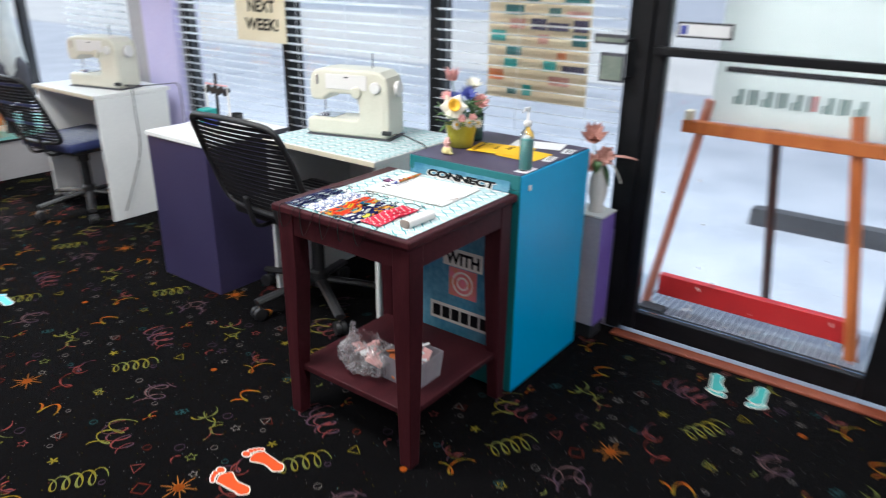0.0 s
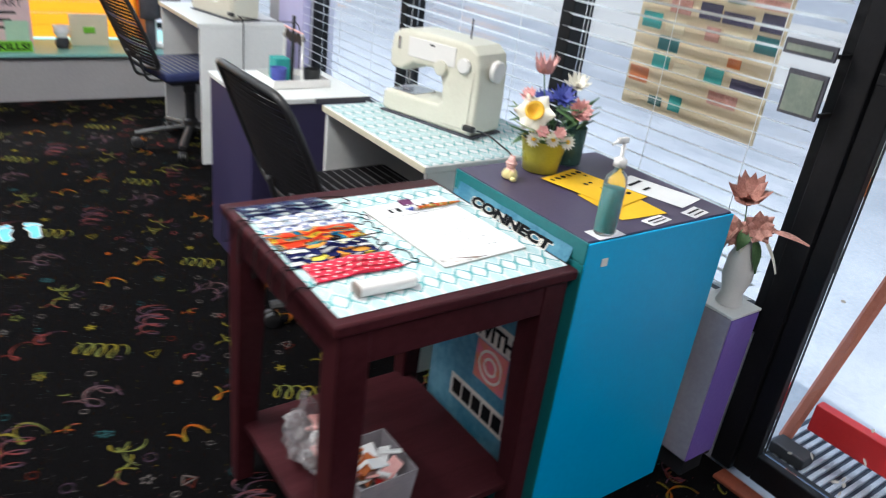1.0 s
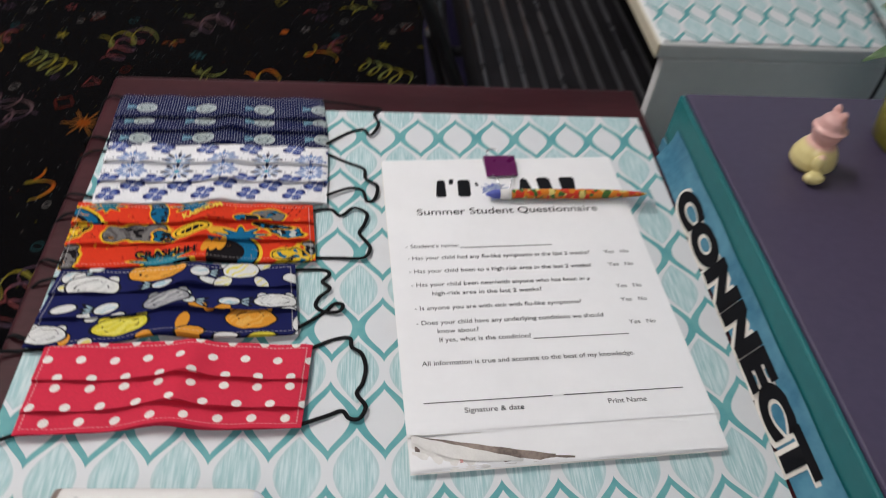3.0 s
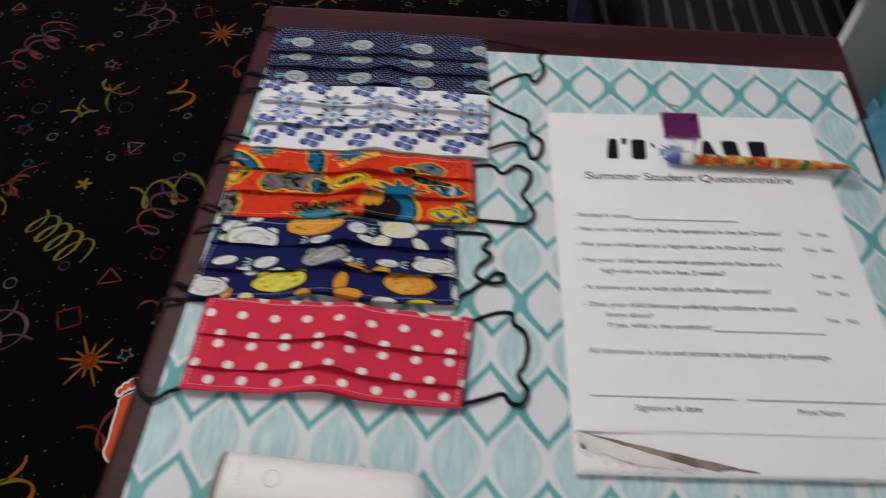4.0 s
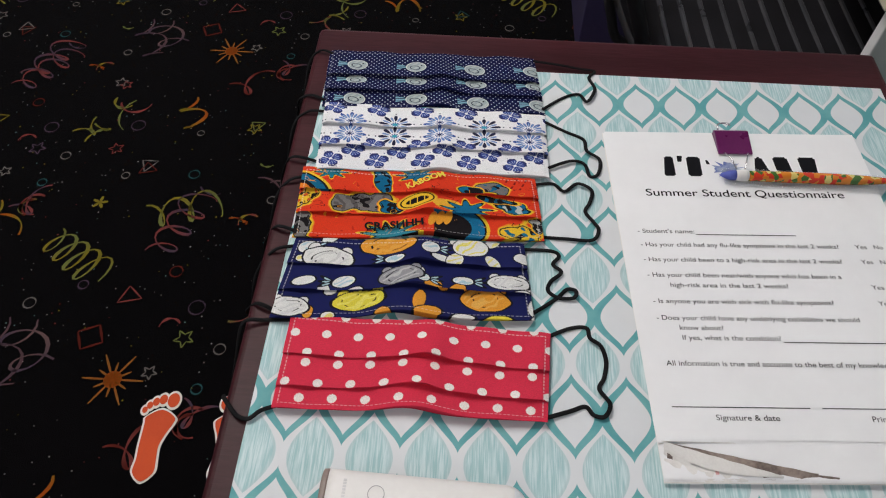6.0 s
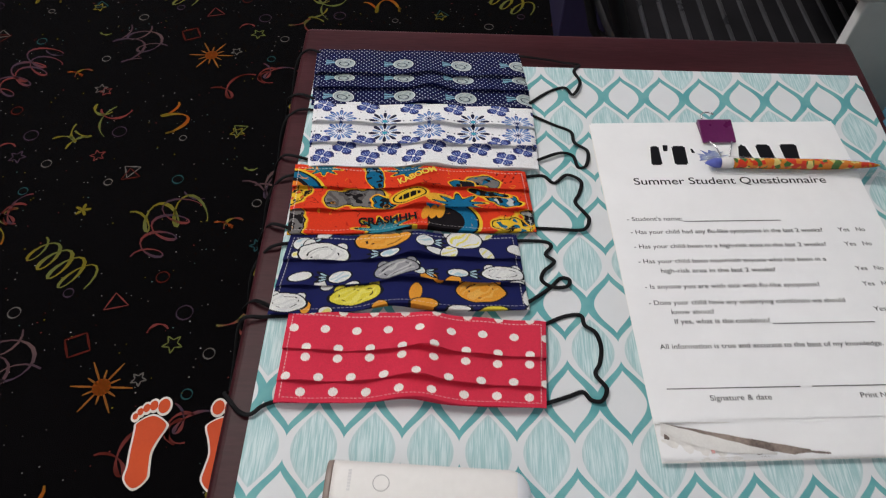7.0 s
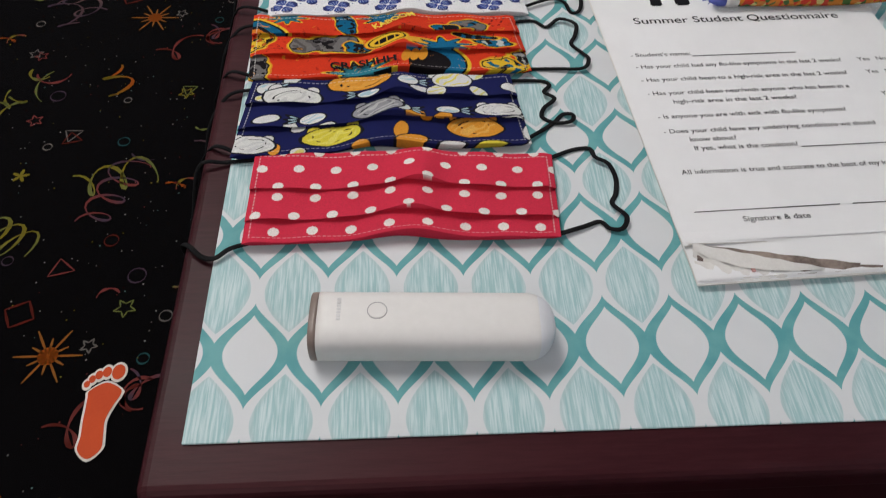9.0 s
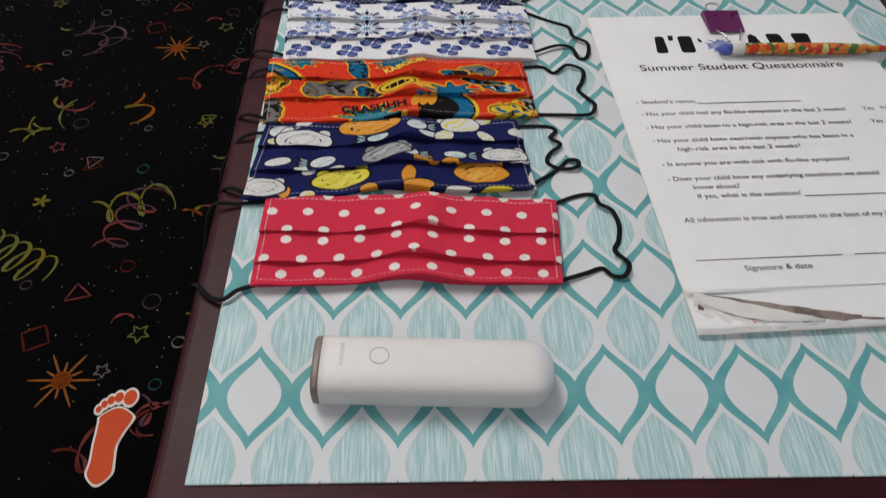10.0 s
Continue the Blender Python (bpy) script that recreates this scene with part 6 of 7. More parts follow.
for p, q in zip(rows, rows[1:]):
    for i in range(72):
        bag.faces.new((p[i], p[(i + 1) % 72], q[(i + 1) % 72], q[i]))
bag.faces.new(rows[0][::-1])
solo("plastic_bag", bag, FILM_BAG, (0.155, 0.31, 0.186), "crumpled clear plastic bag on the shelf", "bag", smooth=False)


# ---- desks ----
def desk(x0, x1, y0, y1, z, label, cloth):
    d = thing("sewing_desk", ((x0 + x1) / 2, (y0 + y1) / 2, 0), label, "desk", "sewing desks")
    part("desktop", box(x0, x1, y0, y1, z - 0.022, z, 0.003), WHITE_LAM, d)
    part("front_edge", box(x0 - 0.003, x0 - 0.0004, y0, y1, z - 0.021, z - 0.001, 0.001, 1), EDGE_BAND, d)
    for a in (y0 + 0.001, y1 - 0.019):
        part("end_panel", box(x0 + 0.01, x1 - 0.02, a, a + 0.018, 0, z - 0.0225, 0.002), WHITE_LAM, d)
    part("back_panel", box(x1 - 0.075, x1 - 0.06, y0 + 0.02, y1 - 0.02, 0.25, z - 0.0225, 0.002), WHITE_LAM, d)
    if cloth:
        c = box(x0 + 0.004, x1 - 0.004, y0 + 0.004, y1 - 0.004, z + 0.0006, z + 0.0022, 0.0005, 1)
        solo("desk_mat", c, OGEE, (x0, y0, z), "white desk mat with teal ogee print", "mat")


desk(0.628, 1.20, 0.695, 1.340, 0.714, "white laminate sewing desk under the window", True)
desk(0.650, 1.12, 2.770, 3.45, 0.728, "white laminate sewing desk by the pillar", False)

cab = thing("purple_cabinet", (0.65, 1.69, 0), "purple cabinet with a white top beside the sewing desk", "cabinet")
part("body", box(0.425, 0.875, 1.475, 1.905, 0.0, 0.682, 0.003), PURPLE, cab)
part("cabinet_top", box(0.418, 0.882, 1.468, 1.912, 0.684, 0.703, 0.003), WHITE_LAM, cab)
part("top_edge", box(0.660, 0.885, 1.4640, 1.4675, 0.684, 0.702, 0.001, 1), GREY_CLOTH, cab)


# ---- sewing machines ----
def sewing_machine(label):
    s = thing("sewing_machine", (0, 0, 0), label, "sewing machine", "sewing machines")
    I = Matrix.Identity(4)
    outline = [(0.02, 0.0), (0.385, 0.0), (0.398, 0.012), (0.400, 0.10), (0.396, 0.215), (0.385, 0.255), (0.355, 0.278), (0.30, 0.283), (0.10, 0.283), (0.055, 0.276), (0.03, 0.255), (0.022, 0.20), (0.026, 0.158), (0.04, 0.148), (0.085, 0.148), (0.097, 0.160), (0.125, 0.178), (0.215, 0.180), (0.243, 0.165), (0.255, 0.135), (0.258, 0.085), (0.245, 0.072), (0.02, 0.072), (0.005, 0.062), (0.003, 0.012)]
    part("body", prism(outline, 0.155, I, 0.012, 3), CREAM, s)
    part("base_plate", box(0.0, 0.402, -0.004, 0.160, -0.006, 0.0, 0.003), GREY_CLOTH, s)
    part("arm_cover", box(0.105, 0.30, -0.0035, 0.0, 0.20, 0.262, 0.0015, 1), WHITE_PLASTIC, s)
    part("column_cover", prism([(0.268, 0.02), (0.375, 0.02), (0.380, 0.20), (0.30, 0.20), (0.270, 0.16)], 0.003, Matrix.Translation((0, -0.0035, 0)), 0.001, 1), CREAM, s)
    part("stitch_dial", lathe([(0.024, 0.0), (0.024, 0.009), (0.021, 0.012)], 26, Matrix.Translation((0.340, -0.002, 0.215)) @ Matrix.Rotation(radians(90), 4, "X")), WHITE_PLASTIC, s, smooth=False)
    part("width_dial", lathe([(0.024, 0.0), (0.024, 0.009), (0.021, 0.012)], 26, Matrix.Translation((0.250, -0.001, 0.19)) @ Matrix.Rotation(radians(90), 4, "X")), CREAM, s)
    part("hand_wheel", lathe([(0.030, 0.0), (0.034, 0.004), (0.034, 0.018), (0.028, 0.022)], 28, Matrix.Translation((0.398, 0.078, 0.205)) @ Matrix.Rotation(radians(90), 4, "Y")), WHITE_PLASTIC, s)
    part("needle_bar", rod((0.065, 0.06, 0.15), (0.065, 0.06, 0.095), 0.0035), STEEL, s)
    part("presser_foot", box(0.05, 0.08, 0.045, 0.075, 0.075, 0.085, 0.002), STEEL, s)
    part("needle_plate", box(0.03, 0.13, 0.02, 0.13, 0.0725, 0.0745, 0.001, 1), STEEL, s)
    part("lever", box(0.062, 0.07, -0.006, 0.004, 0.215, 0.255, 0.002), STEEL, s)
    part("spool_pin", rod((0.29, 0.08, 0.28), (0.29, 0.08, 0.345), 0.0025), GREY_INK, s)
    part("mark", box(0.195, 0.215, -0.0046, -0.0036, 0.248, 0.253), INK, s)
    part("plug", box(0.372, 0.415, -0.022, -0.004, 0.022, 0.040, 0.004), BLACK_PLASTIC, s)
    return s


m1 = sewing_machine("cream sewing machine standing on the desk mat")
m1.matrix_basis = pose(0.803, 1.252, 0.7225, 0, 0, -73.8)
m2 = copy_thing(m1, pose(0.755, 3.215, 0.734, 0, 0, -76))
m2["label"] = "cream sewing machine on the far white desk"


def cable(pts, label, at):
    solo("power_cable", sweep(smooth_line(pts, 8), 0.0028, seg=7), BLACK_PLASTIC, at, label, "cable", "power cables", smooth=True)


cable([(0.915, 0.848, 0.752), (0.925, 0.80, 0.752), (0.935, 0.74, 0.735), (0.94, 0.700, 0.722), (0.94, 0.682, 0.69), (0.938, 0.677, 0.60), (0.94, 0.676, 0.45)], "black power cable hanging over the desk edge", (0.94, 0.68, 0.45))
cable([(0.875, 2.84, 0.758), (0.88, 2.79, 0.750), (0.875, 2.758, 0.73), (0.872, 2.752, 0.60), (0.868, 2.752, 0.40), (0.80, 2.750, 0.22), (0.72, 2.74, 0.06)], "black power cable hanging down the white end panel", (0.72, 2.74, 0.06))
cable([(0.885, 2.83, 0.756), (0.98, 2.80, 0.745), (1.10, 2.78, 0.742), (1.17, 2.762, 0.735), (1.18, 2.755, 0.66), (1.18, 2.752, 0.5)], "black power cable running back along the desk", (1.18, 2.752, 0.5))


# ---- office chairs ----
def office_chair(seat_cloth, label):
    """Faces +x; stands on its castors at the origin."""
    c = thing("office_chair", (0, 0, 0), label, "chair", "office chairs")
    own = box(-0.22, 0.24, -0.225, 0.225, 0.415, 0.465, 0.02, 4)
    part("seat", own, seat_cloth, c, smooth=True)
    for i in range(13):
        x = -0.195 + i * 0.0335
        part("seat_strap", sweep([Vector((x, -0.205, 0.4635)), Vector((x, 0.0, 0.4665)), Vector((x, 0.205, 0.4635))], 0.0042, 0.0028, 6), STRAP, c)
    part("seat_pan", box(-0.18, 0.20, -0.19, 0.19, 0.392, 0.414, 0.006), BLACK_PLASTIC, c)

    def back(y, z):
        return Vector((-0.235 - 0.42 * (z - 0.47) - 0.5 * (0.05 - y * y), y, z))
    loop = [back(-0.205, 0.50), back(-0.215, 0.62), back(-0.210, 0.76), back(-0.185, 0.835), back(-0.10, 0.852), back(0, 0.856), back(0.10, 0.852), back(0.185, 0.835), back(0.210, 0.76), back(0.215, 0.62), back(0.205, 0.50), back(0.10, 0.475), back(0, 0.470), back(-0.10, 0.475)]
    part("back_frame", sweep(smooth_line(loop, 6, True), 0.013, 0.011, 8, closed=True), BLACK_PLASTIC, c, smooth=True)
    n = 19
    for i in range(n):
        z = 0.495 + i * (0.335 / (n - 1))
        w = 0.205 if z < 0.78 else 0.205 - 0.03 * (z - 0.78) / 0.05
        pts = [back(w * (k / 6 - 1), z) for k in range(13)]
        part("back_strip", sweep(pts, 0.0025, 0.0073, 6), seat_cloth if i % 6 == 5 else CHARCOAL, c)
    for y in (-0.07, 0.07):
        part("back_support", sweep(smooth_line([(-0.12, y, 0.40), (-0.24, y, 0.40), (-0.275, y, 0.46), back(y, 0.53) + Vector((-0.012, 0, 0))], 6), 0.012, 0.008, 8), BLACK_PLASTIC, c, smooth=True)
    part("gas_column", lathe([(0.038, 0.09), (0.038, 0.15), (0.026, 0.16), (0.026, 0.30), (0.034, 0.31), (0.034, 0.392)], 20), BLACK_PLASTIC, c)
    part("lever", rod((0.02, -0.10, 0.385), (0.03, -0.25, 0.365), 0.006), BLACK_PLASTIC, c)
    for i in range(5):
        a = radians(72 * i + 20)
        d = Vector((math.cos(a), math.sin(a), 0))
        leg = part("base_leg", sweep([Vector((0, 0, 0.115)) + d * 0.03, Vector((0, 0, 0.10)) + d * 0.16, Vector((0, 0, 0.078)) + d * 0.29], 0.021, 0.013, 8), BLACK_PLASTIC, c)
        cast = lathe([(0.010, -0.022), (0.026, -0.020), (0.027, -0.004), (0.012, -0.003), (0.012, 0.003), (0.027, 0.004), (0.026, 0.020), (0.010, 0.022)], 16, Matrix.Translation(d * 0.285 + Vector((0, 0, 0.0275))) @ Matrix.Rotation(a, 4, "Z") @ Matrix.Rotation(radians(90), 4, "X"))
        part("castor", cast, BLACK_PLASTIC, leg)
        part("castor_stem", rod(d * 0.283 + Vector((0, 0, 0.05)), d * 0.283 + Vector((0, 0, 0.085)), 0.006), STEEL, leg)
    return c


ch = office_chair(CHARCOAL, "black strap-back office chair tucked towards the sewing desk")
ch.matrix_basis = pose(0.650, 1.062, 0, 0, 0, 1) @ Matrix.Diagonal((1, 1.16, 1.05, 1))
ch2 = office_chair(NAVY_SEAT, "black strap-back office chair with a navy seat")
ch2.matrix_basis = pose(0.70, 3.10, 0, 0, 0, 8)

# ---- organiser on the cabinet ----
org = thing("desk_organiser", (0.67, 1.70, 0.703), "white desk caddy holding a teal box and dark cups", "organiser")
part("tray", box(0.56, 0.78, 1.60, 1.78, 0.704, 0.712, 0.003), WHITE_PLASTIC, org)
for a in ((0.56, 0.78, 1.597, 1.602), (0.56, 0.78, 1.778, 1.783), (0.557, 0.562, 1.60, 1.78), (0.778, 0.783, 1.60, 1.78)):
    part("tray_wall", box(*a, 0.706, 0.735, 0.001, 1), WHITE_PLASTIC, org)
for y in (1.61, 1.77):
    part("upright", rod((0.67, y, 0.712), (0.67, y, 0.90), 0.005), WHITE_PLASTIC, org)
wave = [Vector((0.67, 1.60 + 0.18 * i / 36, 0.875 + 0.010 * math.sin(i * math.pi / 4.5))) for i in range(37)]
part("scalloped_band", sweep(wave, 0.003, 0.014, 6), BLACK_PLASTIC, org)
part("crossbar", rod((0.67, 1.61, 0.90), (0.67, 1.77, 0.90), 0.004), SILK_PINK, org)
part("teal_box", box(0.60, 0.66, 1.69, 1.755, 0.712, 0.795, 0.004), TEAL_STICKER, org)
part("blue_cup", lathe([(0.026, 0.712), (0.030, 0.77), (0.028, 0.77), (0.024, 0.716), (0.0, 0.715)], 22, Matrix.Translation((0.60, 1.66, 0))), SILK_BLUE, org)
part("black_cup", lathe([(0.030, 0.712), (0.034, 0.765), (0.032, 0.765), (0.028, 0.716), (0.0, 0.715)], 22, Matrix.Translation((0.73, 1.65, 0))), BLACK_PLASTIC, org)
part("black_pen", rod((0.665, 1.69, 0.715), (0.672, 1.695, 0.95), 0.007), BLACK_PLASTIC, org)

# ---- display on the ledge ----
LZ = 0.292
crate = thing("slatted_screen", (-0.35, 4.62, LZ), "wide screen of yellow translucent slats standing on the ledge", "screen")
shared = None
for i in range(9):
    z = LZ + 0.012 + i * 0.078
    if shared is None:
        shared, z_first = part("slat", box(-1.55, 0.84, 4.60, 4.606, z, z + 0.0765, 0.002), YELLOW_SLAT, crate), z
    else:
        o = new("slat", shared.data)
        o.parent, o.location = crate, (0, 0, z - z_first)
for x in (-1.50, -0.80, -0.10, 0.80):
    part("post", box(x - 0.025, x + 0.025, 4.619, 4.65, LZ, LZ + 0.71, 0.003), ORANGE_WOOD, crate)
part("end_post", box(0.80, 0.88, 4.54, 4.598, LZ, LZ + 0.71, 0.004), ORANGE_WOOD, crate)
part("crate_top", box(-1.55, 0.88, 4.50, 4.66, LZ + 0.712, LZ + 0.732, 0.003), WHITE_LAM, crate)
tote = thing("storage_box", (0.2, 4.62, LZ + 0.733), "dark teal storage box on the crate", "box")
part("tub", box(0.32, 0.66, 4.53, 4.64, LZ + 0.733, LZ + 1.0, 0.008), TEAL, tote)
part("lid", box(0.31, 0.67, 4.52, 4.65, LZ + 1.001, LZ + 1.02, 0.005), GREY_CLOTH, tote)
ps = thing("art_sign", (-0.02, 4.36, LZ), "pink card sign with dark letters on the ledge", "sign")
SOUTH = Matrix.Rotation(radians(90), 4, "X")
part("card", box(-0.17, 0.12, 4.40, 4.41, LZ, LZ + 0.33, 0.002), PINK_CARD, ps)
part("letters", text_mesh("ART", Matrix.Translation((-0.03, 4.398, LZ + 0.235)) @ SOUTH, 0.11, 0.06), INK, ps)
for i in range(3):
    part("bar", box(-0.06, 0.04 - 0.03 * i, 4.396, 4.399, LZ + 0.19 - 0.045 * i, LZ + 0.205 - 0.045 * i), INK, ps)
part("green_card", box(-0.03, 0.10, 4.385, 4.395, LZ, LZ + 0.15, 0.002), worn("pale_green_card", (0.42, 0.62, 0.46), (0.5, 0.68, 0.52), 0.6, 8, 90), ps)
gb = thing("green_banner", (-0.2, 4.20, LZ), "bright green strip banner with black letters", "banner")
part("strip", box(-0.62, 0.09, 4.19, 4.20, LZ, LZ + 0.065, 0.002), GREEN_CARD, gb)
part("letters", text_mesh("ART", Matrix.Translation((-0.245, 4.188, LZ + 0.014)) @ SOUTH, 0.09, 0.055, 0.03), INK, gb)
part("letters", text_mesh("SKILLS!", Matrix.Translation((-0.125, 4.188, LZ + 0.014)) @ SOUTH, 0.20, 0.055, 0.03), INK, gb)
cs = thing("cream_sign", (0.42, 4.38, LZ), "cream folded card standing on the ledge", "sign")
part("card", box(0.33, 0.56, 4.38, 4.39, LZ, LZ + 0.20, 0.002, m=None), CARD, cs)
part("bar", box(0.41, 0.48, 4.376, 4.379, LZ + 0.08, LZ + 0.12), GREEN_CARD, cs)
toy = lathe([(0.0, 0.0), (0.034, 0.004), (0.042, 0.03), (0.036, 0.06), (0.028, 0.072), (0.045, 0.095), (0.047, 0.115), (0.034, 0.142), (0.0, 0.15)], 24, Matrix.Translation((0.27, 4.30, LZ)))
for s in (-1, 1):
    lathe([(0.0, 0.0), (0.014, 0.004), (0.014, 0.014), (0.0, 0.02)], 12, Matrix.Translation((0.27 + s * 0.036, 4.30, LZ + 0.128)), toy)
m_toy = mat("plush_black_white", (0.7, 0.7, 0.7), 0.9)
_t = m_toy.node_tree
_s, _c = _t.nodes.new("ShaderNodeSeparateXYZ"), _t.nodes.new("ShaderNodeTexCoord")
_t.links.new(_c.outputs["Object"], _s.inputs[0])
base(m_toy, mixc(m_toy, S(_t, _s.outputs[2]).ramp(0.066, 0.078), (0.03, 0.03, 0.035), (0.74, 0.73, 0.72)))
solo("plush_toy", toy, m_toy, (0.27, 4.30, LZ), "small black and white plush toy on the ledge", "toy", smooth=True)
form = lathe([(0.10, 0.0), (0.10, 0.012), (0.012, 0.016), (0.012, 0.30), (0.13, 0.36), (0.17, 0.42), (0.15, 0.62), (0.13, 0.78), (0.16, 0.95), (0.15, 1.06), (0.06, 1.12), (0.045, 1.18), (0.0, 1.19)], 30, Matrix.Translation((0.86, 4.38, LZ)))
for v in form.verts:
    h = v.co.z - LZ
    if h > 0.31:
        a = math.atan2(v.co.y - 4.38, v.co.x - 0.86)
        k = 1 + 0.10 * math.sin(a * 7) * max(0.0, 1 - abs(h - 0.5) / 0.4)
        v.co.x, v.co.y = 0.86 + (v.co.x - 0.86) * k, 4.38 + (v.co.y - 4.38) * k
solo("dress_form", form, TULLE, (0.86, 4.38, LZ), "dress form in a pale gathered garment on the ledge", "dress form", smooth=True)
for x, y, r in ((0.80, 4.26, 0.06), (0.93, 4.27, 0.07)):
    b = lathe([(0.0, 0.0), (r, 0.004), (r * 1.05, 0.12), (r * 0.9, 0.25), (r * 0.4, 0.30), (0.0, 0.31)], 18, Matrix.Translation((x, y, LZ + 0.2)))
    lathe([(r * 0.5, 0.0), (r * 0.5, 0.198)], 12, Matrix.Translation((x, y, LZ)), b)
    for v in b.verts:
        v.co += Vector((noise.noise(v.co * 18), noise.noise(v.co * 18 + Vector((5, 0, 0))), 0)) * 0.012
    solo("grey_garment", b, GREY_CLOTH, (x, y, LZ), "dark grey folded garment standing on the ledge", "garment", "grey garments", smooth=True)


# ---- footprint stickers ----
def footprint(at, toes_deg, left, material, colour):
    f = thing("footprint_sticker", (*at, 0.0), colour + " footprint sticker with a white rim on the carpet", "sticker", colour + " footprints")
    m = Matrix.Translation((*at, 0)) @ Matrix.Rotation(radians(toes_deg - 90), 4, "Z") @ Matrix.Diagonal((-0.9 if left else 0.9, 0.97, 1, 1))
    for name, grow, z0, z1, one in (("rim", 0.0042, 0.0016, 0.0024, STICKER_WHITE), ("foot", 0.0, 0.0028, 0.0034, material)):
        own = bmesh.new()
        ctr = [(0.004, -0.068, 0.019), (0.004, -0.045, 0.0185), (0.006, -0.02, 0.0185), (0.002, 0.005, 0.023), (-0.002, 0.022, 0.0275), (-0.002, 0.034, 0.0265)]
        lf, rt = [], []
        for c, y, r in ctr:
            lf.append((c - r - grow, y, 0)); rt.append((c + r + grow, y, 0))
        ring = smooth_line([(0.004, -0.083 - grow, 0)] + rt + [(-0.002, 0.047 + grow, 0)] + lf[::-1], 4, True)
        low = [own.verts.new((p.x, p.y, z0)) for p in ring]
        top = [own.verts.new((p.x, p.y, z1)) for p in ring]
        own.faces.new(top)
        for i in range(len(ring)):
            own.faces.new((low[i], low[(i + 1) % len(ring)], top[(i + 1) % len(ring)], top[i]))
        for k, (tx, ty, tr) in enumerate(((-0.019, 0.066, 0.0125), (0.001, 0.067, 0.0085), (0.014, 0.062, 0.0072), (0.0245, 0.055, 0.0062), (0.032, 0.046, 0.0055))):
            if grow:
                tr += grow
            lathe([(tr, z0 + 0.0001 * k), (tr, z1 + 0.0001 * k)], 16, Matrix.Translation((tx, ty, 0)), own, 0.92, 1.12)
        bmesh.ops.recalc_face_normals(own, faces=own.faces)
        bmesh.ops.transform(own, matrix=m, verts=own.verts)
        bmesh.ops.recalc_face_normals(own, faces=own.faces)
        part(name, own, one, f)


footprint((-0.352, 0.402), 92, True, ORANGE_STICKER, "orange")
footprint((-0.227, 0.402), 88, False, ORANGE_STICKER, "orange")
footprint((-0.311, 2.198), 92, True, BLUE_STICKER, "sky blue")
footprint((-0.213, 2.196), 88, False, BLUE_STICKER, "sky blue")
footprint((1.066, -0.570), 195, False, TEAL_STICKER, "teal")
footprint((1.069, -0.712), 185, True, TEAL_STICKER, "teal")
footprint((-0.335, 3.93), 92, True, YELLOW_STICKER, "yellow")
footprint((-0.235, 3.93), 88, False, YELLOW_STICKER, "yellow")

# ---- carpet print: one repeat, laid over the whole floor ----
PV, PF, PC = [], [], []


def ribbon(pts, w, col, col2=None):
    n0 = len(PV)
    n = len(pts)
    for i, (x, y) in enumerate(pts):
        x2, y2 = pts[min(i + 1, n - 1)]
        x1, y1 = pts[max(i - 1, 0)]
        d = math.hypot(x2 - x1, y2 - y1) or 1
        nx, ny = -(y2 - y1) / d, (x2 - x1) / d
        s = i / (n - 1)
        ww = w * (0.35 + 0.65 * math.sin(math.pi * min(max(s, 0.03), 0.97)) ** 0.5) * (0.75 + 0.35 * math.sin(i * 0.9))
        c = col if col2 is None else tuple(a + (b - a) * (0.5 + 0.5 * math.sin(i * 0.55)) for a, b in zip(col, col2))
        PV.extend(((x + nx * ww, y + ny * ww, 0), (x - nx * ww, y - ny * ww, 0)))
        PC.extend((c, c))
        if i:
            k = n0 + 2 * i
            PF.append((k - 2, k - 1, k + 1, k))


def blob(x, y, r, col, n=6):
    n0 = len(PV)
    for i in range(n):
        PV.append((x + r * math.cos(6.2832 * i / n), y + r * math.sin(6.2832 * i / n), 0))
        PC.append(col)
    PF.append(tuple(range(n0, n0 + n)))


def turned(pts, x, y, deg, size):
    c, s = math.cos(radians(deg)) * size, math.sin(radians(deg)) * size
    return [(x + a * c - b * s, y + a * s + b * c) for a, b in pts]


def coil(loops, ratio=0.42, lead=0.0):
    out = []
    n = int(loops * 14)
    for i in range(n + 1):
        t = i / n
        a = t * loops * 6.2832
        out.append((t - 0.5 + 0.11 * math.sin(a), ratio * 0.5 * math.cos(a) * (0.85 + 0.3 * t)))
    return out


def arc(a0, a1, r=0.5, n=14):
    return [(r * math.cos(radians(a0 + (a1 - a0) * i / n)), r * math.sin(radians(a0 + (a1 - a0) * i / n))) for i in range(n + 1)]


YEL, PNK, VIO, GRN, ORG, TEA, WHT, RED = (0.26, 0.21, 0.022), (0.24, 0.055, 0.050), (0.085, 0.055, 0.085), (0.19, 0.21, 0.06), (0.42, 0.095, 0.010), (0.03, 0.10, 0.11), (0.20, 0.18, 0.17), (0.12, 0.018, 0.012)


def swirl(loops=1.3):
    return [(-0.6 + 0.9 * t + 0.22 * math.sin(6.2832 * loops * t), 0.30 * math.cos(6.2832 * loops * t) + 0.3 * t) for t in (i / 30 for i in range(31))]


def star(n=5):
    return [((0.5 if i % 2 == 0 else 0.22) * math.cos(math.pi * i / n + 0.3), (0.5 if i % 2 == 0 else 0.22) * math.sin(math.pi * i / n + 0.3)) for i in range(2 * n + 1)]


TRI = [(0.5, -0.3), (-0.5, -0.3), (0.0, 0.45), (0.5, -0.3)]


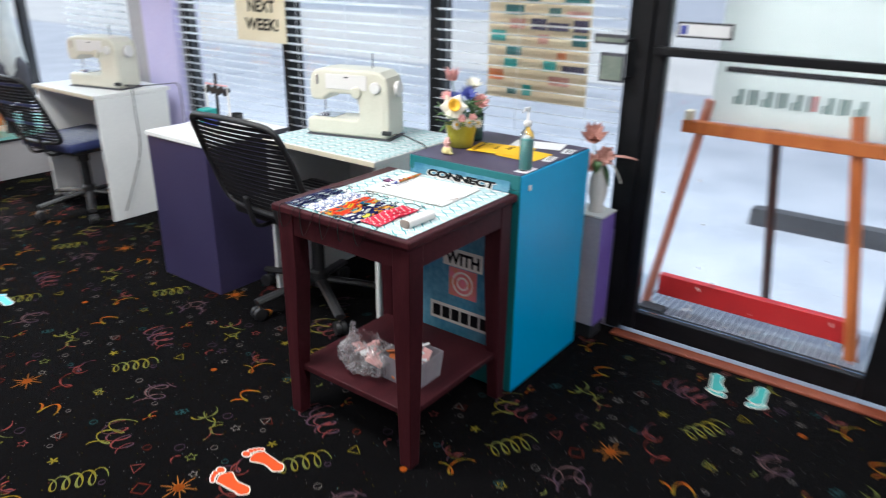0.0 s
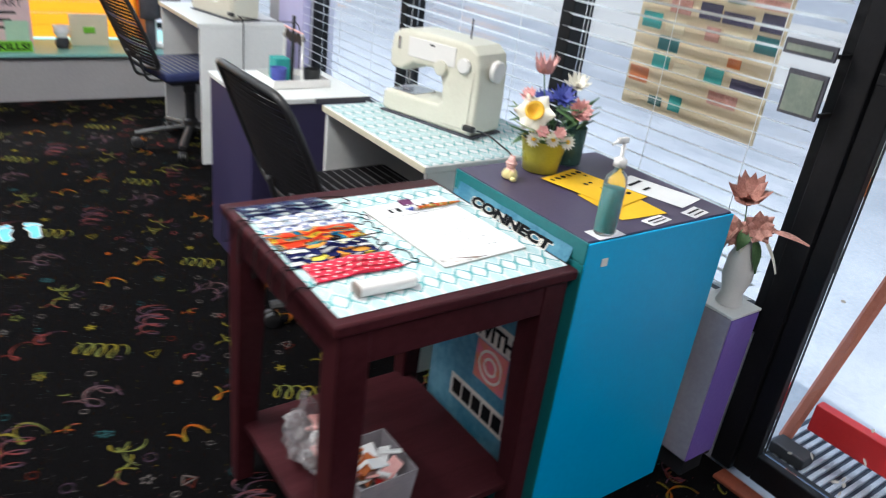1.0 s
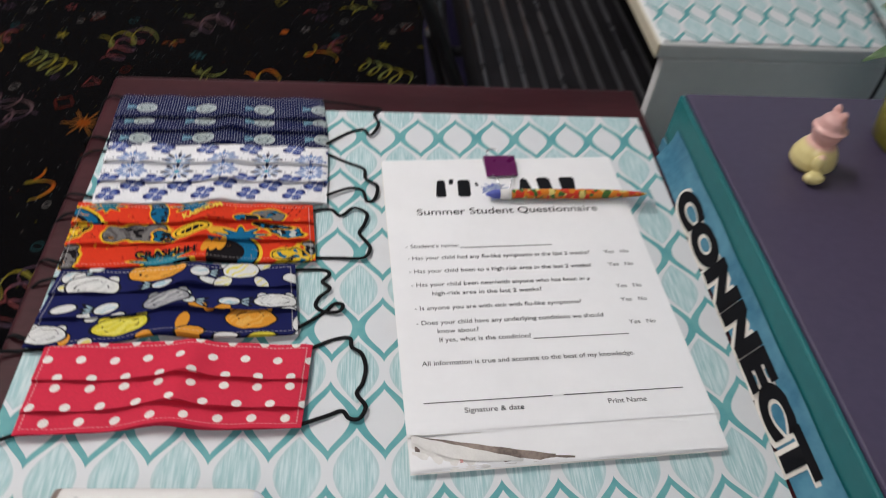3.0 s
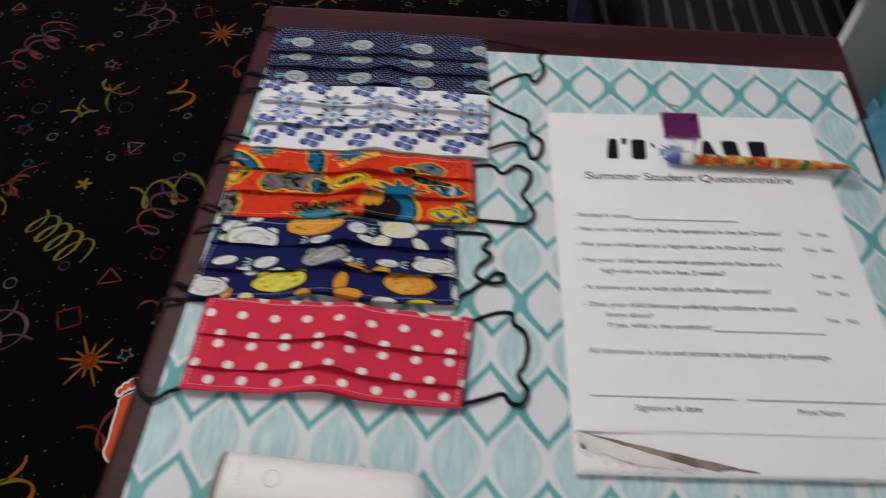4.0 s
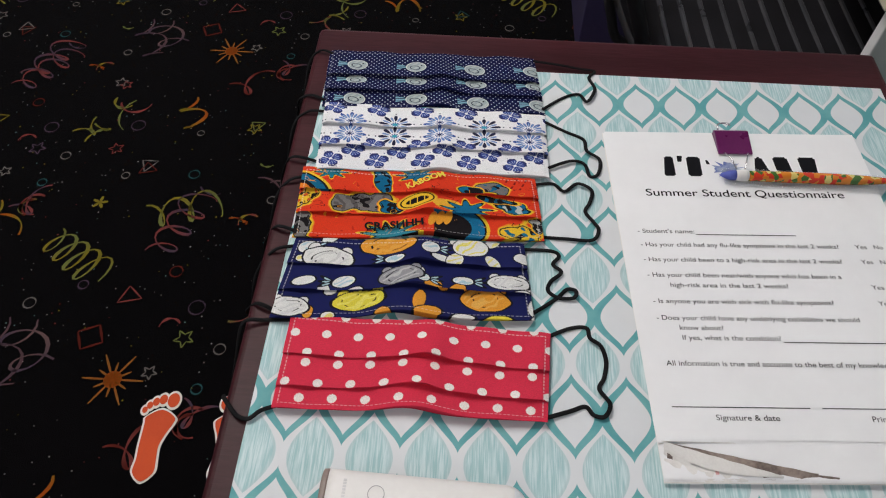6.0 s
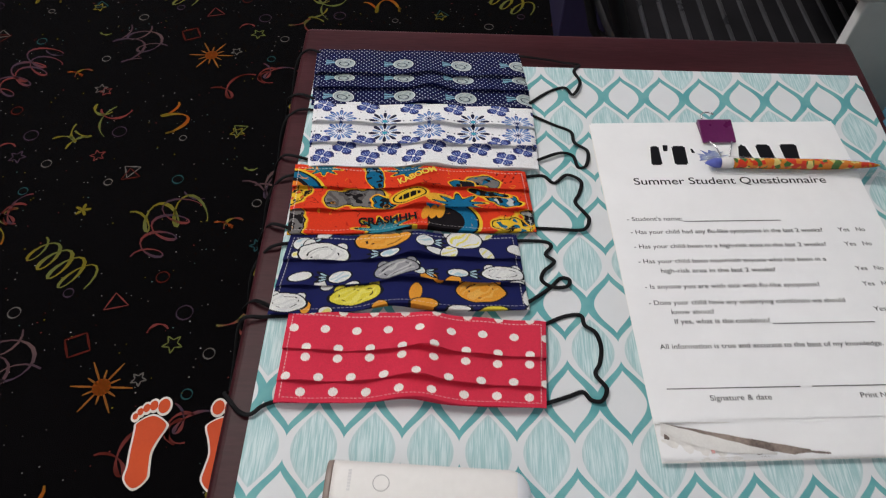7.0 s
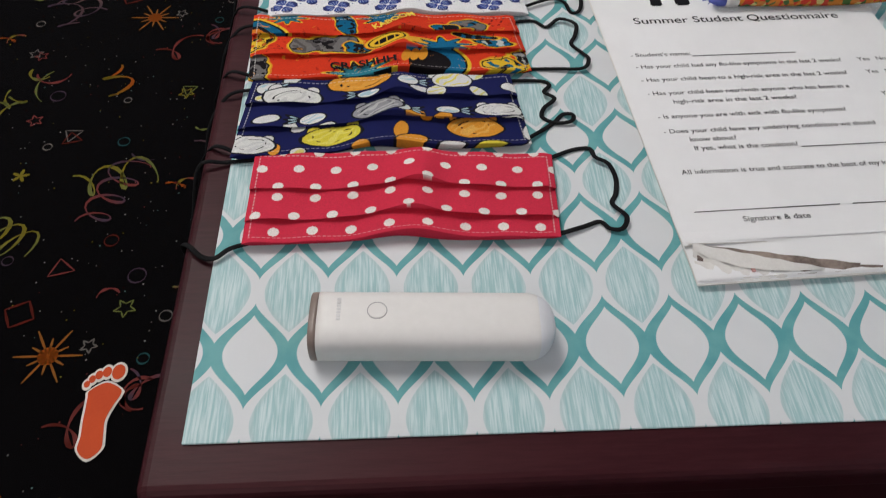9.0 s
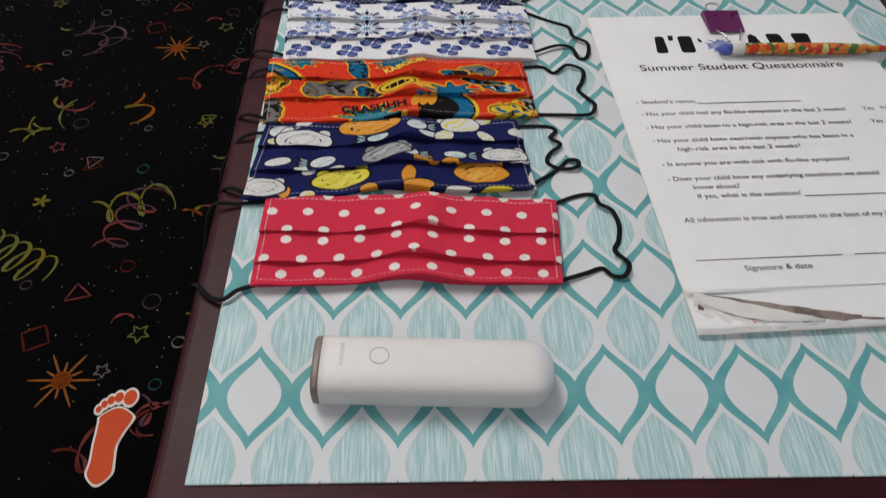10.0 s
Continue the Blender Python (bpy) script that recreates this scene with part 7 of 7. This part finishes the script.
def outline(pts, w, col):
    for a, b in zip(pts, pts[1:]):
        ribbon([a, ((a[0] + b[0]) / 2, (a[1] + b[1]) / 2), b], w, col)


def motifs(dx, dy, k):
    flip = k % 2
    pick = lambda a, b: b if flip else a

    def lay(shape, x, y, deg, size, w, c1, c2=None):
        ribbon(turned(shape, x + dx, y + dy, deg, size), w, c1, c2)
    # springs and curled streamers
    lay(coil(4.3, 0.46), -0.626, 0.766, -33, 0.150, 0.0040, YEL, GRN)
    lay(coil(3.5, 0.42), -0.436, 0.858, pick(73, 60), 0.165, 0.0036, VIO, PNK)
    lay(arc(200, 280, 0.5), -0.385, 0.985, 10, 0.08, 0.0026, VIO)
    lay(coil(2.5, 0.50), -0.902, 1.362, pick(68, 20), 0.150, 0.0042, pick(PNK, GRN), pick(VIO, YEL))
    lay(coil(1.8, 0.42), -0.676, 1.455, pick(-58, 15), 0.165, 0.0034, VIO, (0.13, 0.07, 0.08))
    lay(swirl(1.9), -0.650, 0.530, pick(-70, 30), 0.125, 0.0036, VIO, (0.17, 0.10, 0.10))
    lay(swirl(1.15), -0.365, 1.290, pick(18, -60), 0.105, 0.0038, pick(PNK, ORG), pick(RED, YEL))
    lay(arc(60, 240), -0.300, 1.345, 20, 0.045, 0.0046, pick(PNK, GRN), RED)
    lay(coil(1.7, 0.55), -0.496, 1.190, pick(-62, 10), 0.105, 0.0048, YEL, ORG)
    lay(swirl(0.9), -0.705, 1.120, pick(35, 140), 0.080, 0.0038, GRN, pick(YEL, PNK))
    lay(arc(150, 250, 0.6), -0.600, 1.175, -20, 0.11, 0.0026, GRN)
    lay(arc(-40, 130), -0.668, 1.222, 195, 0.050, 0.0046, GRN, YEL)
    lay(swirl(1.1), -0.750, 0.885, pick(30, -30), 0.090, 0.0034, PNK, VIO)
    lay(swirl(0.8), -0.221, 0.665, pick(-100, 80), 0.085, 0.0040, GRN, YEL)
    lay(arc(0, 160), -0.177, 0.760, 190, 0.075, 0.0038, pick(GRN, PNK))
    lay(arc(0, 230), -0.296, 0.428, 60, 0.056, 0.0042, RED, PNK)
    lay(swirl(0.6), -0.306, 0.872, 10, 0.050, 0.0036, RED, ORG)
    lay(arc(10, 120), -0.288, 1.051, 200, 0.036, 0.0030, GRN)
    lay(arc(20, 170), -0.850, 1.075, 10, 0.040, 0.0030, PNK)
    lay(arc(20, 170), -0.755, 1.335, 30, 0.045, 0.0034, YEL, PNK)
    # outlined stars, triangles and rings
    for x, y, s, c in ((-0.639, 1.065, 0.036, pick(PNK, WHT)), (-0.354, 0.591, 0.040, pick(GRN, VIO)), (-0.340, 1.150, 0.036, YEL), (-0.699, 1.287, 0.034, pick(WHT, TEA)), (-0.222, 0.816, 0.032, pick(TEA, PNK)), (-0.86, 0.98, 0.03, WHT)):
        outline(turned(star(), x + dx, y + dy, 20 * k + x * 300, s), 0.0015, c)
    for i in range(5):
        lay([(0, 0), (0.25, 0), (0.5, 0)], -0.622, 0.906, 72 * i + 12, 0.034, 0.0036, YEL)
    for x, y, s, c in ((-0.485, 0.680, 0.046, pick(PNK, YEL)), (-1.016, 1.486, 0.04, WHT), (-0.550, 1.011, 0.040, RED), (-0.80, 0.70, 0.036, pick(TEA, GRN))):
        outline(turned(TRI, x + dx, y + dy, 15 + 40 * k, s), 0.0017, c)
    for x, y, r, c in ((-0.671, 0.649, 0.012, WHT), (-0.282, 0.573, 0.011, WHT), (-0.304, 0.491, 0.010, TEA), (-0.583, 0.697, 0.010, VIO), (-0.810, 1.122, 0.016, VIO), (-0.461, 1.127, 0.008, WHT), (-0.592, 0.986, 0.009, WHT), (-0.612, 1.142, 0.016, VIO), (-0.905, 1.462, 0.012, TEA), (-0.41, 0.74, 0.013, RED), (-0.72, 1.40, 0.010, WHT)):
        ribbon([(x + dx + r * math.cos(i * 0.5236), y + dy + r * math.sin(i * 0.5236)) for i in range(13)], 0.0017, c)
    if not flip:
        outline(turned([(-0.5, -0.5), (0.5, -0.5), (0.5, 0.5), (-0.5, 0.5), (-0.5, -0.5)], -0.529 + dx, 0.583 + dy, 25, 0.040), 0.0024, RED)
        for i in range(12):
            a = i * 0.5236
            r = 0.034 if i % 2 else 0.056
            ribbon([(-0.459 + dx + q * r * math.cos(a), 0.500 + dy + q * r * math.sin(a)) for q in (0.1, 0.4, 0.7, 1.0)], 0.0020, ORG, (0.36, 0.14, 0.03))
        blob(-0.459 + dx, 0.500 + dy, 0.017, ORG, 10)
    else:
        blob(-0.459 + dx, 0.500 + dy, 0.012, ORG, 7)


REPEAT = 0.925
motifs(0, 0, 0)
motifs(REPEAT / 2, REPEAT / 2, 1)
random.seed(17)
SPECK = (0.34, 0.33, 0.32)
for i in range(430):
    blob(random.uniform(-0.9, 0.025), random.uniform(0.3, 1.225), random.uniform(0.0008, 0.0019), random.choice([SPECK, SPECK, WHT, (0.16, 0.26, 0.26), PNK, YEL]), 5)
V1, C1 = np.array(PV), np.array(PC)
tiles, faces, cols = [], [], []
count = 0
for ix in range(-3, 3):
    for iy in range(-5, 5):
        T = V1 + np.array((ix * REPEAT, iy * REPEAT, 0.0012))
        ok = (T[:, 0] > -3.15) & (T[:, 0] < FX - 0.09) & (T[:, 1] > -3.15) & (T[:, 1] < NY - 0.01)
        tiles.append(T)
        cols.append(C1)
        for f in PF:
            if all(ok[j] for j in f):
                faces.append(tuple(j + count for j in f))
        count += len(V1)
pile = quads("streamer_print", np.concatenate(tiles), faces, np.concatenate(cols) * 0.64, CARPET_PRINT, floor)
tagged(pile, "bright streamers, stars and sparks woven into the carpet", kind="stuff")
